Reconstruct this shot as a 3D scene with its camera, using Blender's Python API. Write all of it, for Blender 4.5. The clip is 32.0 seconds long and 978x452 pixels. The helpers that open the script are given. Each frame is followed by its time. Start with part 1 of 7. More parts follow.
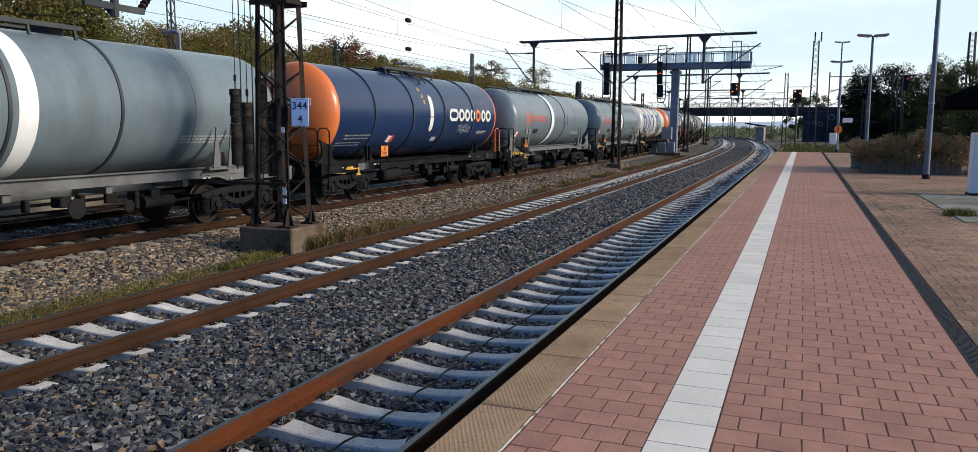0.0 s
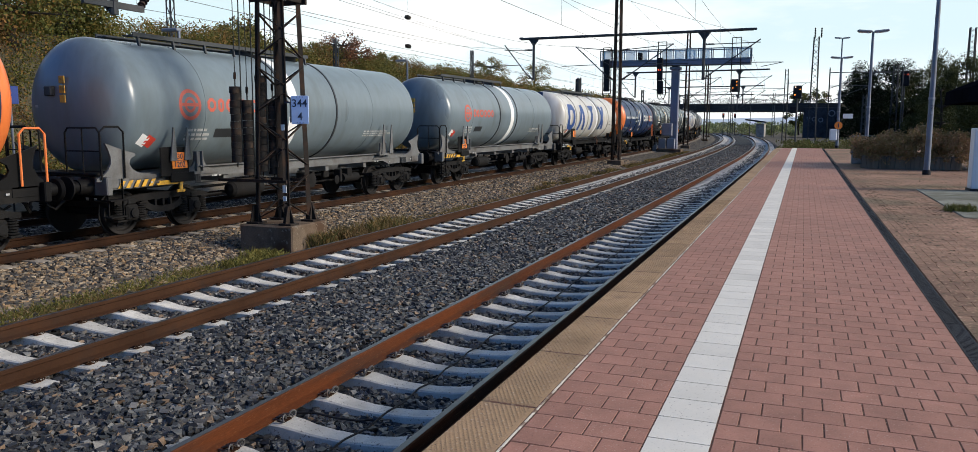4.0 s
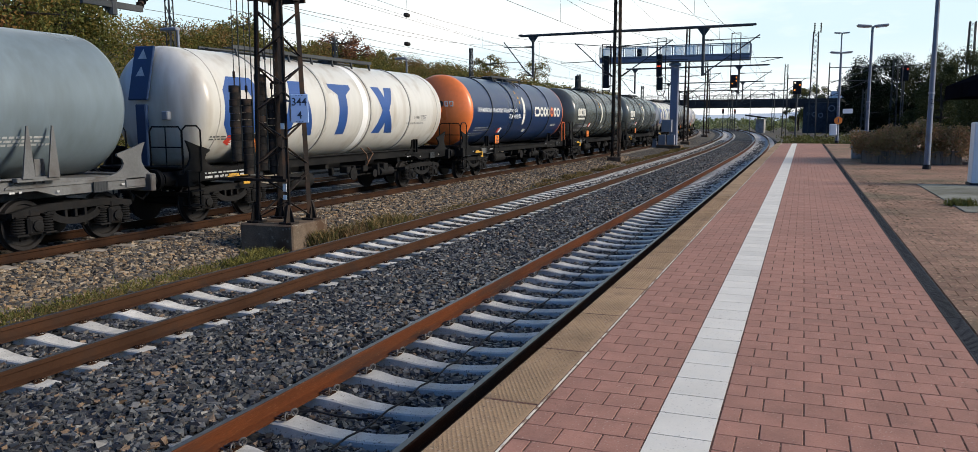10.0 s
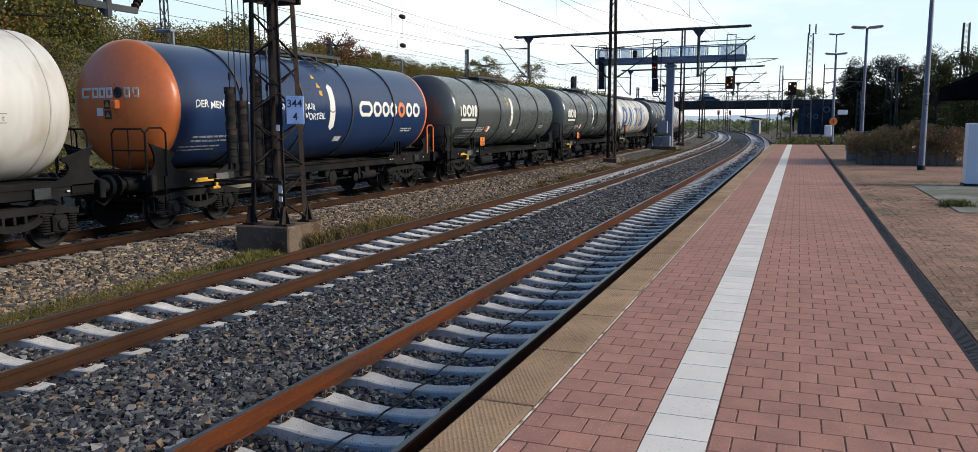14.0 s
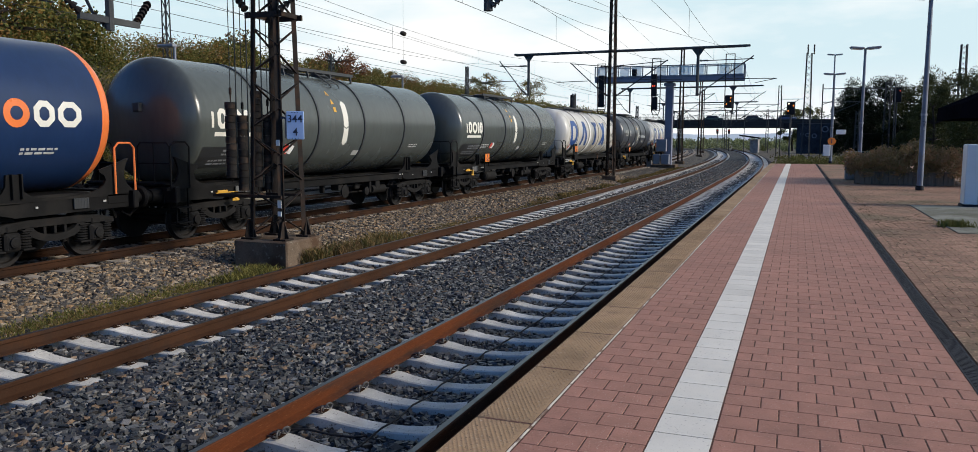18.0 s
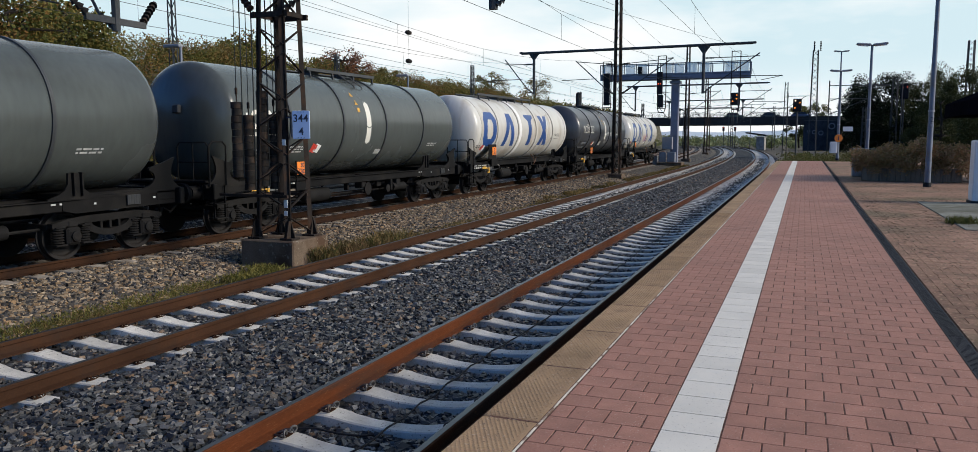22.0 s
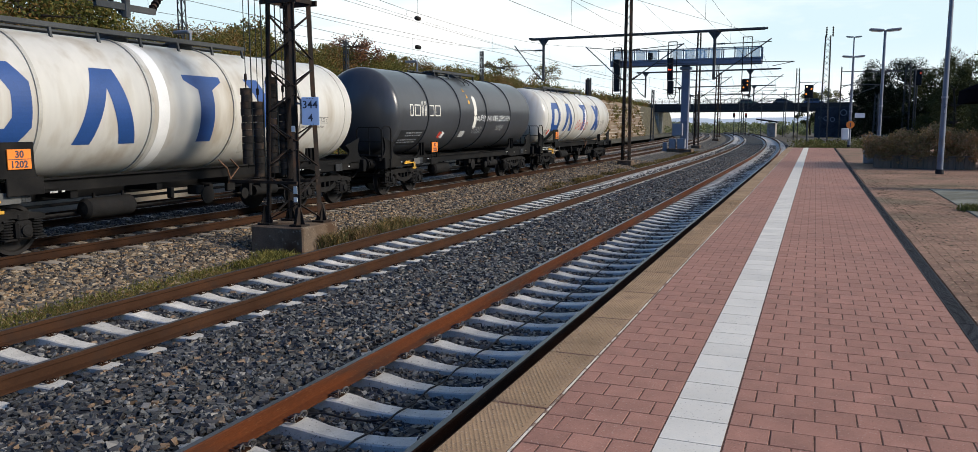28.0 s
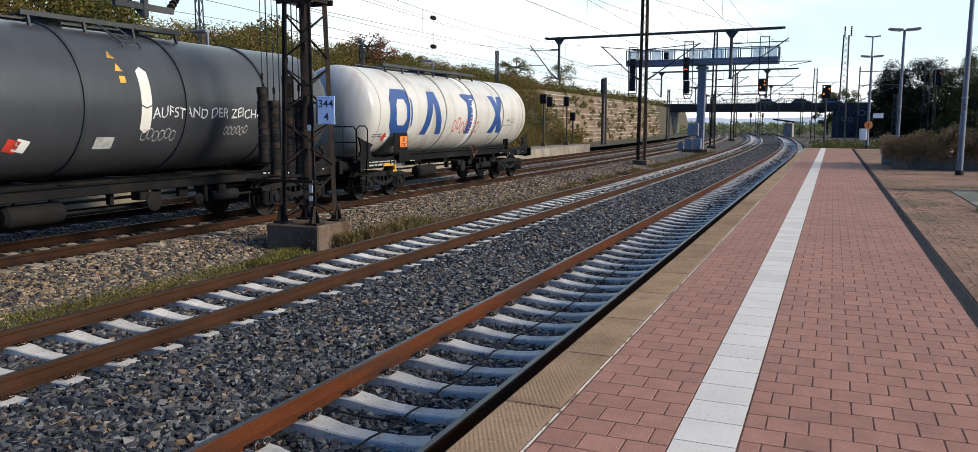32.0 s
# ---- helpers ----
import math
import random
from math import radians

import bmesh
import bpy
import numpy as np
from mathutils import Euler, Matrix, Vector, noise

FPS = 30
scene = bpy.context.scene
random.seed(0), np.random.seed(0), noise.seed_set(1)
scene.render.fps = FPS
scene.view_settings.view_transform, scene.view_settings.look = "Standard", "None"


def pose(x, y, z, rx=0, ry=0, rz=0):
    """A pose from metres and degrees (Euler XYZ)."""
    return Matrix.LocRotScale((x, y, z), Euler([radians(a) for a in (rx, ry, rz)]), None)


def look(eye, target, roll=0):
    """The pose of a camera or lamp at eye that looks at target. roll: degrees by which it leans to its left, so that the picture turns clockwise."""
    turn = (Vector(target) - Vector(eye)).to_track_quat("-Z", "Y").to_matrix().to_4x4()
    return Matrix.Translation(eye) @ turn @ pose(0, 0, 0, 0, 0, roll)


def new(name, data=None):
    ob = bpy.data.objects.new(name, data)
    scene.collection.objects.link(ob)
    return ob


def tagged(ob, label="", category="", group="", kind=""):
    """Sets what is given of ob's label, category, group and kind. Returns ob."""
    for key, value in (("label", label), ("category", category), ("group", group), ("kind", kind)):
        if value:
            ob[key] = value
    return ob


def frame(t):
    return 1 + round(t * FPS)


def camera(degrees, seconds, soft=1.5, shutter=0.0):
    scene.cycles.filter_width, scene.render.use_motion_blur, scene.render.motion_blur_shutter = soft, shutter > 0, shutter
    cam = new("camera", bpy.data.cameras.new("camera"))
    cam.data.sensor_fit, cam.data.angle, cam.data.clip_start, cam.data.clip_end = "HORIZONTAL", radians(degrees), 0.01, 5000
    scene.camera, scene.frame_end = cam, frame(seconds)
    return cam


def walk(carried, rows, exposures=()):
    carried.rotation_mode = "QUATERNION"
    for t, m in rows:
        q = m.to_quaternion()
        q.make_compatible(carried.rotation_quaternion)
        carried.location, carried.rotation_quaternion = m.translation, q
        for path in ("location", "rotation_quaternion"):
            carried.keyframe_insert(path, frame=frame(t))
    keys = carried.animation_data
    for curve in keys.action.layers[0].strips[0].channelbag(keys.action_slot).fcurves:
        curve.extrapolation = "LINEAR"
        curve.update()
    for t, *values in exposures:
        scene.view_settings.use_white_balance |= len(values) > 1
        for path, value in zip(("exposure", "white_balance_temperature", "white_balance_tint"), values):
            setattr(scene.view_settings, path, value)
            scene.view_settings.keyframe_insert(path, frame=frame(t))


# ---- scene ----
# ---- camera ----
cam = camera(63.0, 32.0, soft=0.42)
EYE = (0.0, 0.0, 1.55)
# seconds, yaw, pitch, roll of a camera held by hand
GAZE = [
    (0, 21.40, -7.14, -0.31), (0.5, 21.54, -7.16, -0.23), (1, 21.62, -7.28, 0.02), (1.5, 21.34, -7.00, -0.06),
    (2, 21.11, -6.91, 0.04), (2.5, 21.31, -6.97, -0.00), (3, 21.30, -7.16, -0.19), (3.5, 21.36, -7.37, -0.19),
    (5.5, 21.56, -7.26, 0.13), (6, 21.57, -7.45, 0.27), (6.5, 21.68, -7.66, 0.47), (7, 21.61, -7.69, 0.54),
    (7.5, 21.50, -7.33, 0.46), (8, 21.51, -7.31, 0.29), (8.5, 21.66, -7.38, 0.35), (9, 21.44, -7.22, 0.21),
    (9.5, 21.28, -7.30, 0.15), (10, 21.38, -7.54, 0.23), (10.5, 21.38, -7.74, 0.21), (11, 21.29, -7.63, 0.18),
    (11.5, 21.05, -7.49, 0.10), (12, 20.89, -7.20, 0.16), (12.5, 21.02, -7.39, 0.28), (13, 20.97, -7.35, 0.37),
    (13.5, 21.07, -7.45, 0.40), (14, 21.08, -7.44, 0.29), (14.5, 21.34, -7.23, 0.33), (15, 21.17, -7.05, 0.34),
    (15.5, 21.18, -6.51, 0.28), (17.5, 21.33, -6.52, -0.27), (18, 21.05, -6.25, -0.19), (18.5, 21.13, -6.26, -0.04),
    (19, 21.18, -6.33, 0.03), (19.5, 21.19, -6.40, -0.11), (20, 21.12, -6.38, -0.07), (20.5, 21.11, -6.42, 0.09),
    (21, 21.31, -6.36, 0.15), (21.5, 21.34, -6.36, 0.10), (22, 21.45, -6.35, 0.08), (22.5, 21.52, -6.58, 0.23),
    (23, 21.56, -6.59, 0.14), (23.5, 21.55, -6.66, 0.14), (24, 21.46, -6.66, 0.28), (24.5, 21.54, -6.70, 0.17),
    (25, 21.71, -6.63, 0.18), (25.5, 21.88, -6.86, 0.05), (27.5, 22.12, -7.32, -0.02), (28, 22.11, -7.31, 0.06),
    (28.5, 22.33, -7.08, -0.28), (29, 22.49, -7.18, -0.18), (29.5, 22.62, -7.16, -0.07), (30, 22.67, -7.18, -0.06),
    (30.5, 22.62, -7.08, -0.17), (31, 22.66, -7.35, -0.16), (31.5, 22.77, -7.34, -0.14), (32, 23.18, -7.35, -0.08),
]
walk(cam, [(t, pose(*EYE, 90 + pitch, roll, yaw)) for t, yaw, pitch, roll in GAZE],
     exposures=[(0, -0.04, 6590, 10), (3, -0.04, 6590, 10), (6, 0.02, 6590, 10), (7, 0.06, 6590, 10), (8, 0.06, 6590, 10), (9, -0.01, 6590, 10), (13.5, -0.04, 6590, 10), (15, 0.06, 6590, 10), (17.5, -0.16, 6510, 10), (19, -0.22, 6470, 10), (23, -0.22, 6470, 10), (25.5, -0.16, 6510, 10), (28, -0.06, 6550, 10), (30, -0.04, 6590, 10), (32, 0.06, 6590, 10)])

# ---- light ----
SUN_UP, SUN_ROUND = 25.0, 83.0          # degrees above the ground, and round from ahead to the right
scene.view_settings.exposure = 0.0
world = bpy.data.worlds.new("sky")
scene.world = world
world.use_nodes = True


def build_sky():
    nt = world.node_tree
    nt.nodes.clear()
    n = nt.nodes.new
    out, bg = n("ShaderNodeOutputWorld"), n("ShaderNodeBackground")
    sky, mix = n("ShaderNodeTexSky"), n("ShaderNodeMix")
    sky.sky_type, sky.sun_disc = "NISHITA", False
    sky.sun_elevation, sky.sun_rotation = radians(SUN_UP), radians(SUN_ROUND)
    sky.air_density, sky.dust_density, sky.ozone_density = 1.1, 0.4, 4.0
    co, mp, cloud, ramp = n("ShaderNodeTexCoord"), n("ShaderNodeMapping"), n("ShaderNodeTexNoise"), n("ShaderNodeMapRange")
    mp.inputs["Scale"].default_value = (1.0, 1.0, 3.4)
    mp.inputs["Location"].default_value = (0.35, 0.1, 0.3)
    cloud.inputs["Scale"].default_value, cloud.inputs["Detail"].default_value = 2.4, 7.0
    cloud.inputs["Roughness"].default_value = 0.55
    ramp.inputs[1].default_value, ramp.inputs[2].default_value = 0.43, 0.63
    # bright haze and thin cloud low over the horizon, clear blue higher up
    split, low, veil = n("ShaderNodeSeparateXYZ"), n("ShaderNodeMapRange"), n("ShaderNodeMapRange")
    for node, a, b in ((low, 0.10, -0.01), (veil, 1.05, 0.12)):
        node.interpolation_type = "SMOOTHSTEP"
        node.inputs[1].default_value, node.inputs[2].default_value = a, b
    haze = n("ShaderNodeMix")
    haze.data_type = "RGBA"
    haze.inputs[6].default_value, haze.inputs[7].default_value = (5.5, 6.9, 7.4, 1), (8.7, 8.7, 8.6, 1)
    both = n("ShaderNodeMath")
    both.operation = "MAXIMUM"
    mix.data_type = "RGBA"
    bg.inputs["Strength"].default_value = 0.142
    link = nt.links.new
    link(co.outputs["Generated"], mp.inputs["Vector"])
    link(co.outputs["Generated"], split.inputs[0])
    link(mp.outputs["Vector"], cloud.inputs["Vector"])
    link(cloud.outputs["Fac"], ramp.inputs[0])
    link(split.outputs["Z"], low.inputs[0])
    link(split.outputs["Z"], veil.inputs[0])
    link(low.outputs[0], both.inputs[0])
    link(ramp.outputs[0], both.inputs[1])
    link(both.outputs[0], haze.inputs["Factor"])
    tint = n("ShaderNodeMix")
    tint.data_type, tint.blend_type = "RGBA", "MULTIPLY"
    tint.inputs["Factor"].default_value = 1.0
    clear = n("ShaderNodeMix")
    clear.data_type = "RGBA"
    clear.inputs[6].default_value, clear.inputs[7].default_value = (0.58, 0.85, 1.24, 1), (0.86, 0.97, 1.04, 1)
    # the cloud lies ahead; behind, over the platform, the sky is clear
    ahead, share = n("ShaderNodeMapRange"), n("ShaderNodeMath")
    ahead.interpolation_type, share.operation = "SMOOTHSTEP", "MULTIPLY"
    ahead.inputs[1].default_value, ahead.inputs[2].default_value = -0.15, 0.5
    ahead.inputs[3].default_value = 0.0
    link(split.outputs["Y"], ahead.inputs[0])
    link(ahead.outputs[0], clear.inputs["Factor"])
    link(clear.outputs[2], tint.inputs[7])
    link(veil.outputs[0], share.inputs[0])
    link(ahead.outputs[0], share.inputs[1])
    link(share.outputs[0], mix.inputs["Factor"])
    link(sky.outputs["Color"], tint.inputs[6])
    link(tint.outputs[2], mix.inputs[6])
    link(haze.outputs[2], mix.inputs[7])
    link(mix.outputs[2], bg.inputs["Color"])
    link(bg.outputs["Background"], out.inputs["Surface"])


build_sky()
sun = new("sun", bpy.data.lights.new("sun", "SUN"))
sun.data.energy, sun.data.angle, sun.data.color = 4.5, radians(16.0), (1.0, 0.905, 0.78)
sun.matrix_world = look((80 * math.sin(radians(SUN_ROUND)), 80 * math.cos(radians(SUN_ROUND)), 80 * math.tan(radians(SUN_UP))), (0, 0, 0))

# ---- materials ----
MATS = {}


def surface(name, color, rough=0.7, metal=0.0, var=0.18, scale=2.0, fine=40.0, bump=0.15, rand=0.0,
            stain=None, stain_at=(0.52, 0.68), stain_scale=1.2, stretch=(1, 1, 1), island=0.0, coat=0.0, depth=0.01, spec=0.5,
            speck=None, speck_at=(0.62, 0.70), speck_scale=140.0):
    """A procedural surface: a base colour that varies at two scales, a second colour in blotches, and fine relief."""
    if name in MATS:
        return MATS[name]
    m = bpy.data.materials.new(name)
    m.use_nodes = True
    nt = m.node_tree
    n, link = nt.nodes.new, nt.links.new
    b = nt.nodes["Principled BSDF"]
    b.inputs["Metallic"].default_value = metal
    b.inputs["Coat Weight"].default_value = coat
    b.inputs["Specular IOR Level"].default_value = spec
    co, mp, info = n("ShaderNodeTexCoord"), n("ShaderNodeMapping"), n("ShaderNodeObjectInfo")
    mp.inputs["Scale"].default_value = stretch
    link(co.outputs["Object"], mp.inputs["Vector"])
    seed = n("ShaderNodeMath")
    seed.operation = "MULTIPLY"
    seed.inputs[1].default_value = 37.0
    link(info.outputs["Random"], seed.inputs[0])

    def noise_at(s, detail=4.0):
        t = n("ShaderNodeTexNoise")
        t.noise_dimensions = "4D"
        t.inputs["Scale"].default_value, t.inputs["Detail"].default_value = s, detail
        link(mp.outputs["Vector"], t.inputs["Vector"])
        link(seed.outputs[0], t.inputs["W"])
        return t.outputs["Fac"]

    def mixed(fac, a, c, mode="MIX"):
        x = n("ShaderNodeMix")
        x.data_type, x.blend_type = "RGBA", mode
        for key, val in (("Factor", fac), (6, a), (7, c)):
            if hasattr(val, "links"):
                link(val, x.inputs[key])
            elif key == "Factor":
                x.inputs["Factor"].default_value = val
            else:
                x.inputs[key].default_value = (*val, 1)
        return x.outputs[2]

    coarse, small = noise_at(scale), noise_at(fine, 3.0)
    lo, hi = [c * (1 - var) for c in color], [min(1, c * (1 + var)) for c in color]
    spread = n("ShaderNodeMapRange")
    spread.inputs[1].default_value, spread.inputs[2].default_value = 0.3, 0.7
    link(coarse, spread.inputs[0])
    col = mixed(spread.outputs[0], lo, hi)
    grain = n("ShaderNodeMapRange")
    grain.inputs[1].default_value, grain.inputs[2].default_value = 0.25, 0.75
    grain.inputs[3].default_value, grain.inputs[4].default_value = 1 - var * 0.8, 1 + var * 0.5
    link(small, grain.inputs[0])
    col = mixed(1.0, col, grain.outputs[0], "MULTIPLY")
    if stain:
        r = n("ShaderNodeMapRange")
        r.inputs[1].default_value, r.inputs[2].default_value = stain_at
        link(noise_at(stain_scale, 6.0), r.inputs[0])
        col = mixed(r.outputs[0], col, stain)
    if speck:
        for k, tone in enumerate(speck):
            r = n("ShaderNodeMapRange")
            r.inputs[1].default_value, r.inputs[2].default_value = speck_at
            link(noise_at(speck_scale * (1 + 0.37 * k), 2.0), r.inputs[0])
            col = mixed(r.outputs[0], col, tone)
    for amount, src in ((rand, info.outputs["Random"]), (island, None)):
        if amount:
            if src is None:
                src = n("ShaderNodeNewGeometry").outputs["Random Per Island"]
            r = n("ShaderNodeMapRange")
            r.inputs[3].default_value, r.inputs[4].default_value = 1 - amount, 1 + amount
            link(src, r.inputs[0])
            col = mixed(1.0, col, r.outputs[0], "MULTIPLY")
    link(col, b.inputs["Base Color"])
    rr = n("ShaderNodeMapRange")
    rr.inputs[3].default_value, rr.inputs[4].default_value = max(0.03, rough - 0.1), min(1, rough + 0.1)
    link(coarse, rr.inputs[0])
    link(rr.outputs[0], b.inputs["Roughness"])
    if bump:
        bp = n("ShaderNodeBump")
        bp.inputs["Strength"].default_value, bp.inputs["Distance"].default_value = bump, depth
        link(small, bp.inputs["Height"])
        link(bp.outputs["Normal"], b.inputs["Normal"])
    MATS[name] = m
    return m


def glowing(name, color, strength):
    if name not in MATS:
        m = bpy.data.materials.new(name)
        m.use_nodes = True
        b = m.node_tree.nodes["Principled BSDF"]
        b.inputs["Base Color"].default_value = (*color, 1)
        b.inputs["Emission Color"].default_value = (*color, 1)
        b.inputs["Emission Strength"].default_value = strength
        MATS[name] = m
    return MATS[name]


def leaves(name, colors, rough=0.6):
    """Foliage: each leaf takes one of the colours."""
    m = bpy.data.materials.new(name)
    m.use_nodes = True
    nt = m.node_tree
    n, link = nt.nodes.new, nt.links.new
    b = nt.nodes["Principled BSDF"]
    b.inputs["Roughness"].default_value = rough
    b.inputs["Specular IOR Level"].default_value = 0.12
    geo, ramp = n("ShaderNodeNewGeometry"), n("ShaderNodeValToRGB")
    ramp.color_ramp.interpolation = "CONSTANT"
    while len(ramp.color_ramp.elements) < len(colors):
        ramp.color_ramp.elements.new(0.5)
    for i, (e, c) in enumerate(zip(ramp.color_ramp.elements, colors)):
        e.position, e.color = i / len(colors), (*c, 1)
    co, patch, mixer = n("ShaderNodeTexCoord"), n("ShaderNodeTexNoise"), n("ShaderNodeMix")
    patch.inputs["Scale"].default_value = 0.22
    link(co.outputs["Object"], patch.inputs["Vector"])
    add = n("ShaderNodeMath")
    add.operation = "MULTIPLY_ADD"
    add.inputs[1].default_value, add.inputs[2].default_value = 0.35, -0.05
    link(geo.outputs["Random Per Island"], add.inputs[0])
    add2 = n("ShaderNodeMath")
    add2.operation = "ADD"
    spread = n("ShaderNodeMapRange")
    spread.inputs[1].default_value, spread.inputs[2].default_value = 0.3, 0.7
    spread.inputs[4].default_value = 0.68
    link(patch.outputs["Fac"], spread.inputs[0])
    link(add.outputs[0], add2.inputs[0])
    link(spread.outputs[0], add2.inputs[1])
    link(add2.outputs[0], ramp.inputs["Fac"])
    link(ramp.outputs["Color"], b.inputs["Base Color"])
    tr = n("ShaderNodeBsdfTranslucent")
    link(ramp.outputs["Color"], tr.inputs["Color"])
    mx = n("ShaderNodeMixShader")
    mx.inputs[0].default_value = 0.25
    link(b.outputs[0], mx.inputs[1])
    link(tr.outputs[0], mx.inputs[2])
    link(mx.outputs[0], nt.nodes["Material Output"].inputs["Surface"])
    MATS[name] = m
    return m


def ballast_mat(name, colors, size):
    """Crushed stone: cells of several colours, shade painted into their gaps, with a strong relief."""
    m = bpy.data.materials.new(name)
    m.use_nodes = True
    nt = m.node_tree
    n, link = nt.nodes.new, nt.links.new
    b = nt.nodes["Principled BSDF"]
    b.inputs["Roughness"].default_value = 0.85
    co, vor, ramp, bp, sep = n("ShaderNodeTexCoord"), n("ShaderNodeTexVoronoi"), n("ShaderNodeValToRGB"), n("ShaderNodeBump"), n("ShaderNodeSeparateColor")
    vor.inputs["Scale"].default_value = 1 / size
    link(co.outputs["Object"], vor.inputs["Vector"])
    link(vor.outputs["Color"], sep.inputs[0])
    ramp.color_ramp.interpolation = "CONSTANT"
    while len(ramp.color_ramp.elements) < len(colors):
        ramp.color_ramp.elements.new(0.5)
    for i, (e, c) in enumerate(zip(ramp.color_ramp.elements, colors)):
        e.position, e.color = i / len(colors), (*c, 1)
    link(sep.outputs[0], ramp.inputs["Fac"])
    # shade between the stones, put into the colour towards each cell's edge
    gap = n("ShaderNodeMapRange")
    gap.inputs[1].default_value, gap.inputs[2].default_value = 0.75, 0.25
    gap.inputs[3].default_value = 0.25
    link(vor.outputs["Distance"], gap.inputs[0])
    mul = n("ShaderNodeMix")
    mul.data_type, mul.blend_type = "RGBA", "MULTIPLY"
    mul.inputs["Factor"].default_value = 1.0
    patch, wide, blot = n("ShaderNodeTexNoise"), n("ShaderNodeMapRange"), n("ShaderNodeMath")
    patch.inputs["Scale"].default_value, patch.inputs["Detail"].default_value = 1.6, 7.0
    wide.inputs[1].default_value, wide.inputs[2].default_value = 0.32, 0.68
    wide.inputs[3].default_value, wide.inputs[4].default_value = 0.5, 1.5
    blot.operation = "MULTIPLY"
    link(co.outputs["Object"], patch.inputs["Vector"])
    link(patch.outputs["Fac"], wide.inputs[0])
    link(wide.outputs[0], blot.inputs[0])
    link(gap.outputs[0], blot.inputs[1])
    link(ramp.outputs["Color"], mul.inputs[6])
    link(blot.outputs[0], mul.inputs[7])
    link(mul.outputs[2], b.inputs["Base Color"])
    bp.inputs["Strength"].default_value, bp.inputs["Distance"].default_value = 1.0, size * 0.7
    bp.invert = True
    link(vor.outputs["Distance"], bp.inputs["Height"])
    link(bp.outputs["Normal"], b.inputs["Normal"])
    MATS[name] = m
    return m


def stone_mat(name, colors, rough=0.6):
    """Loose stones: each stone takes one of the colours, with grain on its faces."""
    m = bpy.data.materials.new(name)
    m.use_nodes = True
    nt = m.node_tree
    n, link = nt.nodes.new, nt.links.new
    b = nt.nodes["Principled BSDF"]
    b.inputs["Roughness"].default_value = rough
    b.inputs["Specular IOR Level"].default_value = 0.4
    geo, ramp, co, grain, mul, rng_ = n("ShaderNodeNewGeometry"), n("ShaderNodeValToRGB"), n("ShaderNodeTexCoord"), n("ShaderNodeTexNoise"), n("ShaderNodeMix"), n("ShaderNodeMapRange")
    ramp.color_ramp.interpolation = "CONSTANT"
    while len(ramp.color_ramp.elements) < len(colors):
        ramp.color_ramp.elements.new(0.5)
    for i, (e, c) in enumerate(zip(ramp.color_ramp.elements, colors)):
        e.position, e.color = i / len(colors), (*c, 1)
    grain.inputs["Scale"].default_value, grain.inputs["Detail"].default_value = 90.0, 4.0
    link(co.outputs["Object"], grain.inputs["Vector"])
    rng_.inputs[1].default_value, rng_.inputs[2].default_value = 0.3, 0.7
    rng_.inputs[3].default_value, rng_.inputs[4].default_value = 0.75, 1.3
    link(grain.outputs["Fac"], rng_.inputs[0])
    mul.data_type, mul.blend_type = "RGBA", "MULTIPLY"
    mul.inputs["Factor"].default_value = 1.0
    link(geo.outputs["Random Per Island"], ramp.inputs["Fac"])
    link(ramp.outputs["Color"], mul.inputs[6])
    link(rng_.outputs[0], mul.inputs[7])
    link(mul.outputs[2], b.inputs["Base Color"])
    bp = n("ShaderNodeBump")
    bp.inputs["Strength"].default_value, bp.inputs["Distance"].default_value = 0.18, 0.003
    link(grain.outputs["Fac"], bp.inputs["Height"])
    link(bp.outputs["Normal"], b.inputs["Normal"])
    MATS[name] = m
    return m


PAVER = surface("red paver", (0.338, 0.162, 0.115), 0.8, var=0.17, scale=6, fine=110, bump=0.35, rand=0.08, depth=0.004, spec=0.3, speck=((0.44, 0.29, 0.22), (0.17, 0.08, 0.058)), speck_scale=95)
PAVER_FAR = surface("red paver joined", (0.338, 0.162, 0.115), 0.8, var=0.15, scale=0.6, fine=90, bump=0.3, island=0.09, depth=0.004, stain=(0.315, 0.148, 0.105), stain_at=(0.5, 0.7), stain_scale=0.5, spec=0.3, speck=((0.44, 0.29, 0.22), (0.17, 0.08, 0.058)), speck_scale=80)
PAVER_OLD = surface("old red paver", (0.275, 0.160, 0.108), 0.9, var=0.28, scale=0.5, fine=45, bump=0.5, island=0.16, stain=(0.15, 0.115, 0.072), stain_at=(0.47, 0.66), stain_scale=0.55, depth=0.008, spec=0.15, speck=((0.10, 0.085, 0.05), (0.40, 0.27, 0.17)), speck_at=(0.58, 0.70), speck_scale=22)
SLAB = surface("white slab", (0.66, 0.615, 0.53), 0.85, var=0.07, scale=3, fine=120, bump=0.25, rand=0.05, stain=(0.62, 0.59, 0.52), stain_at=(0.5, 0.8), stain_scale=14, depth=0.003, spec=0.2, speck=((0.30, 0.26, 0.22),), speck_at=(0.64, 0.72), speck_scale=70)
EDGE = surface("tan edge slab", (0.335, 0.220, 0.125), 0.9, var=0.25, scale=2.5, fine=90, bump=0.35, rand=0.10, stain=(0.25, 0.165, 0.10), stain_at=(0.5, 0.75), stain_scale=5, depth=0.004, spec=0.15, speck=((0.40, 0.30, 0.21), (0.09, 0.06, 0.045)), speck_scale=60)
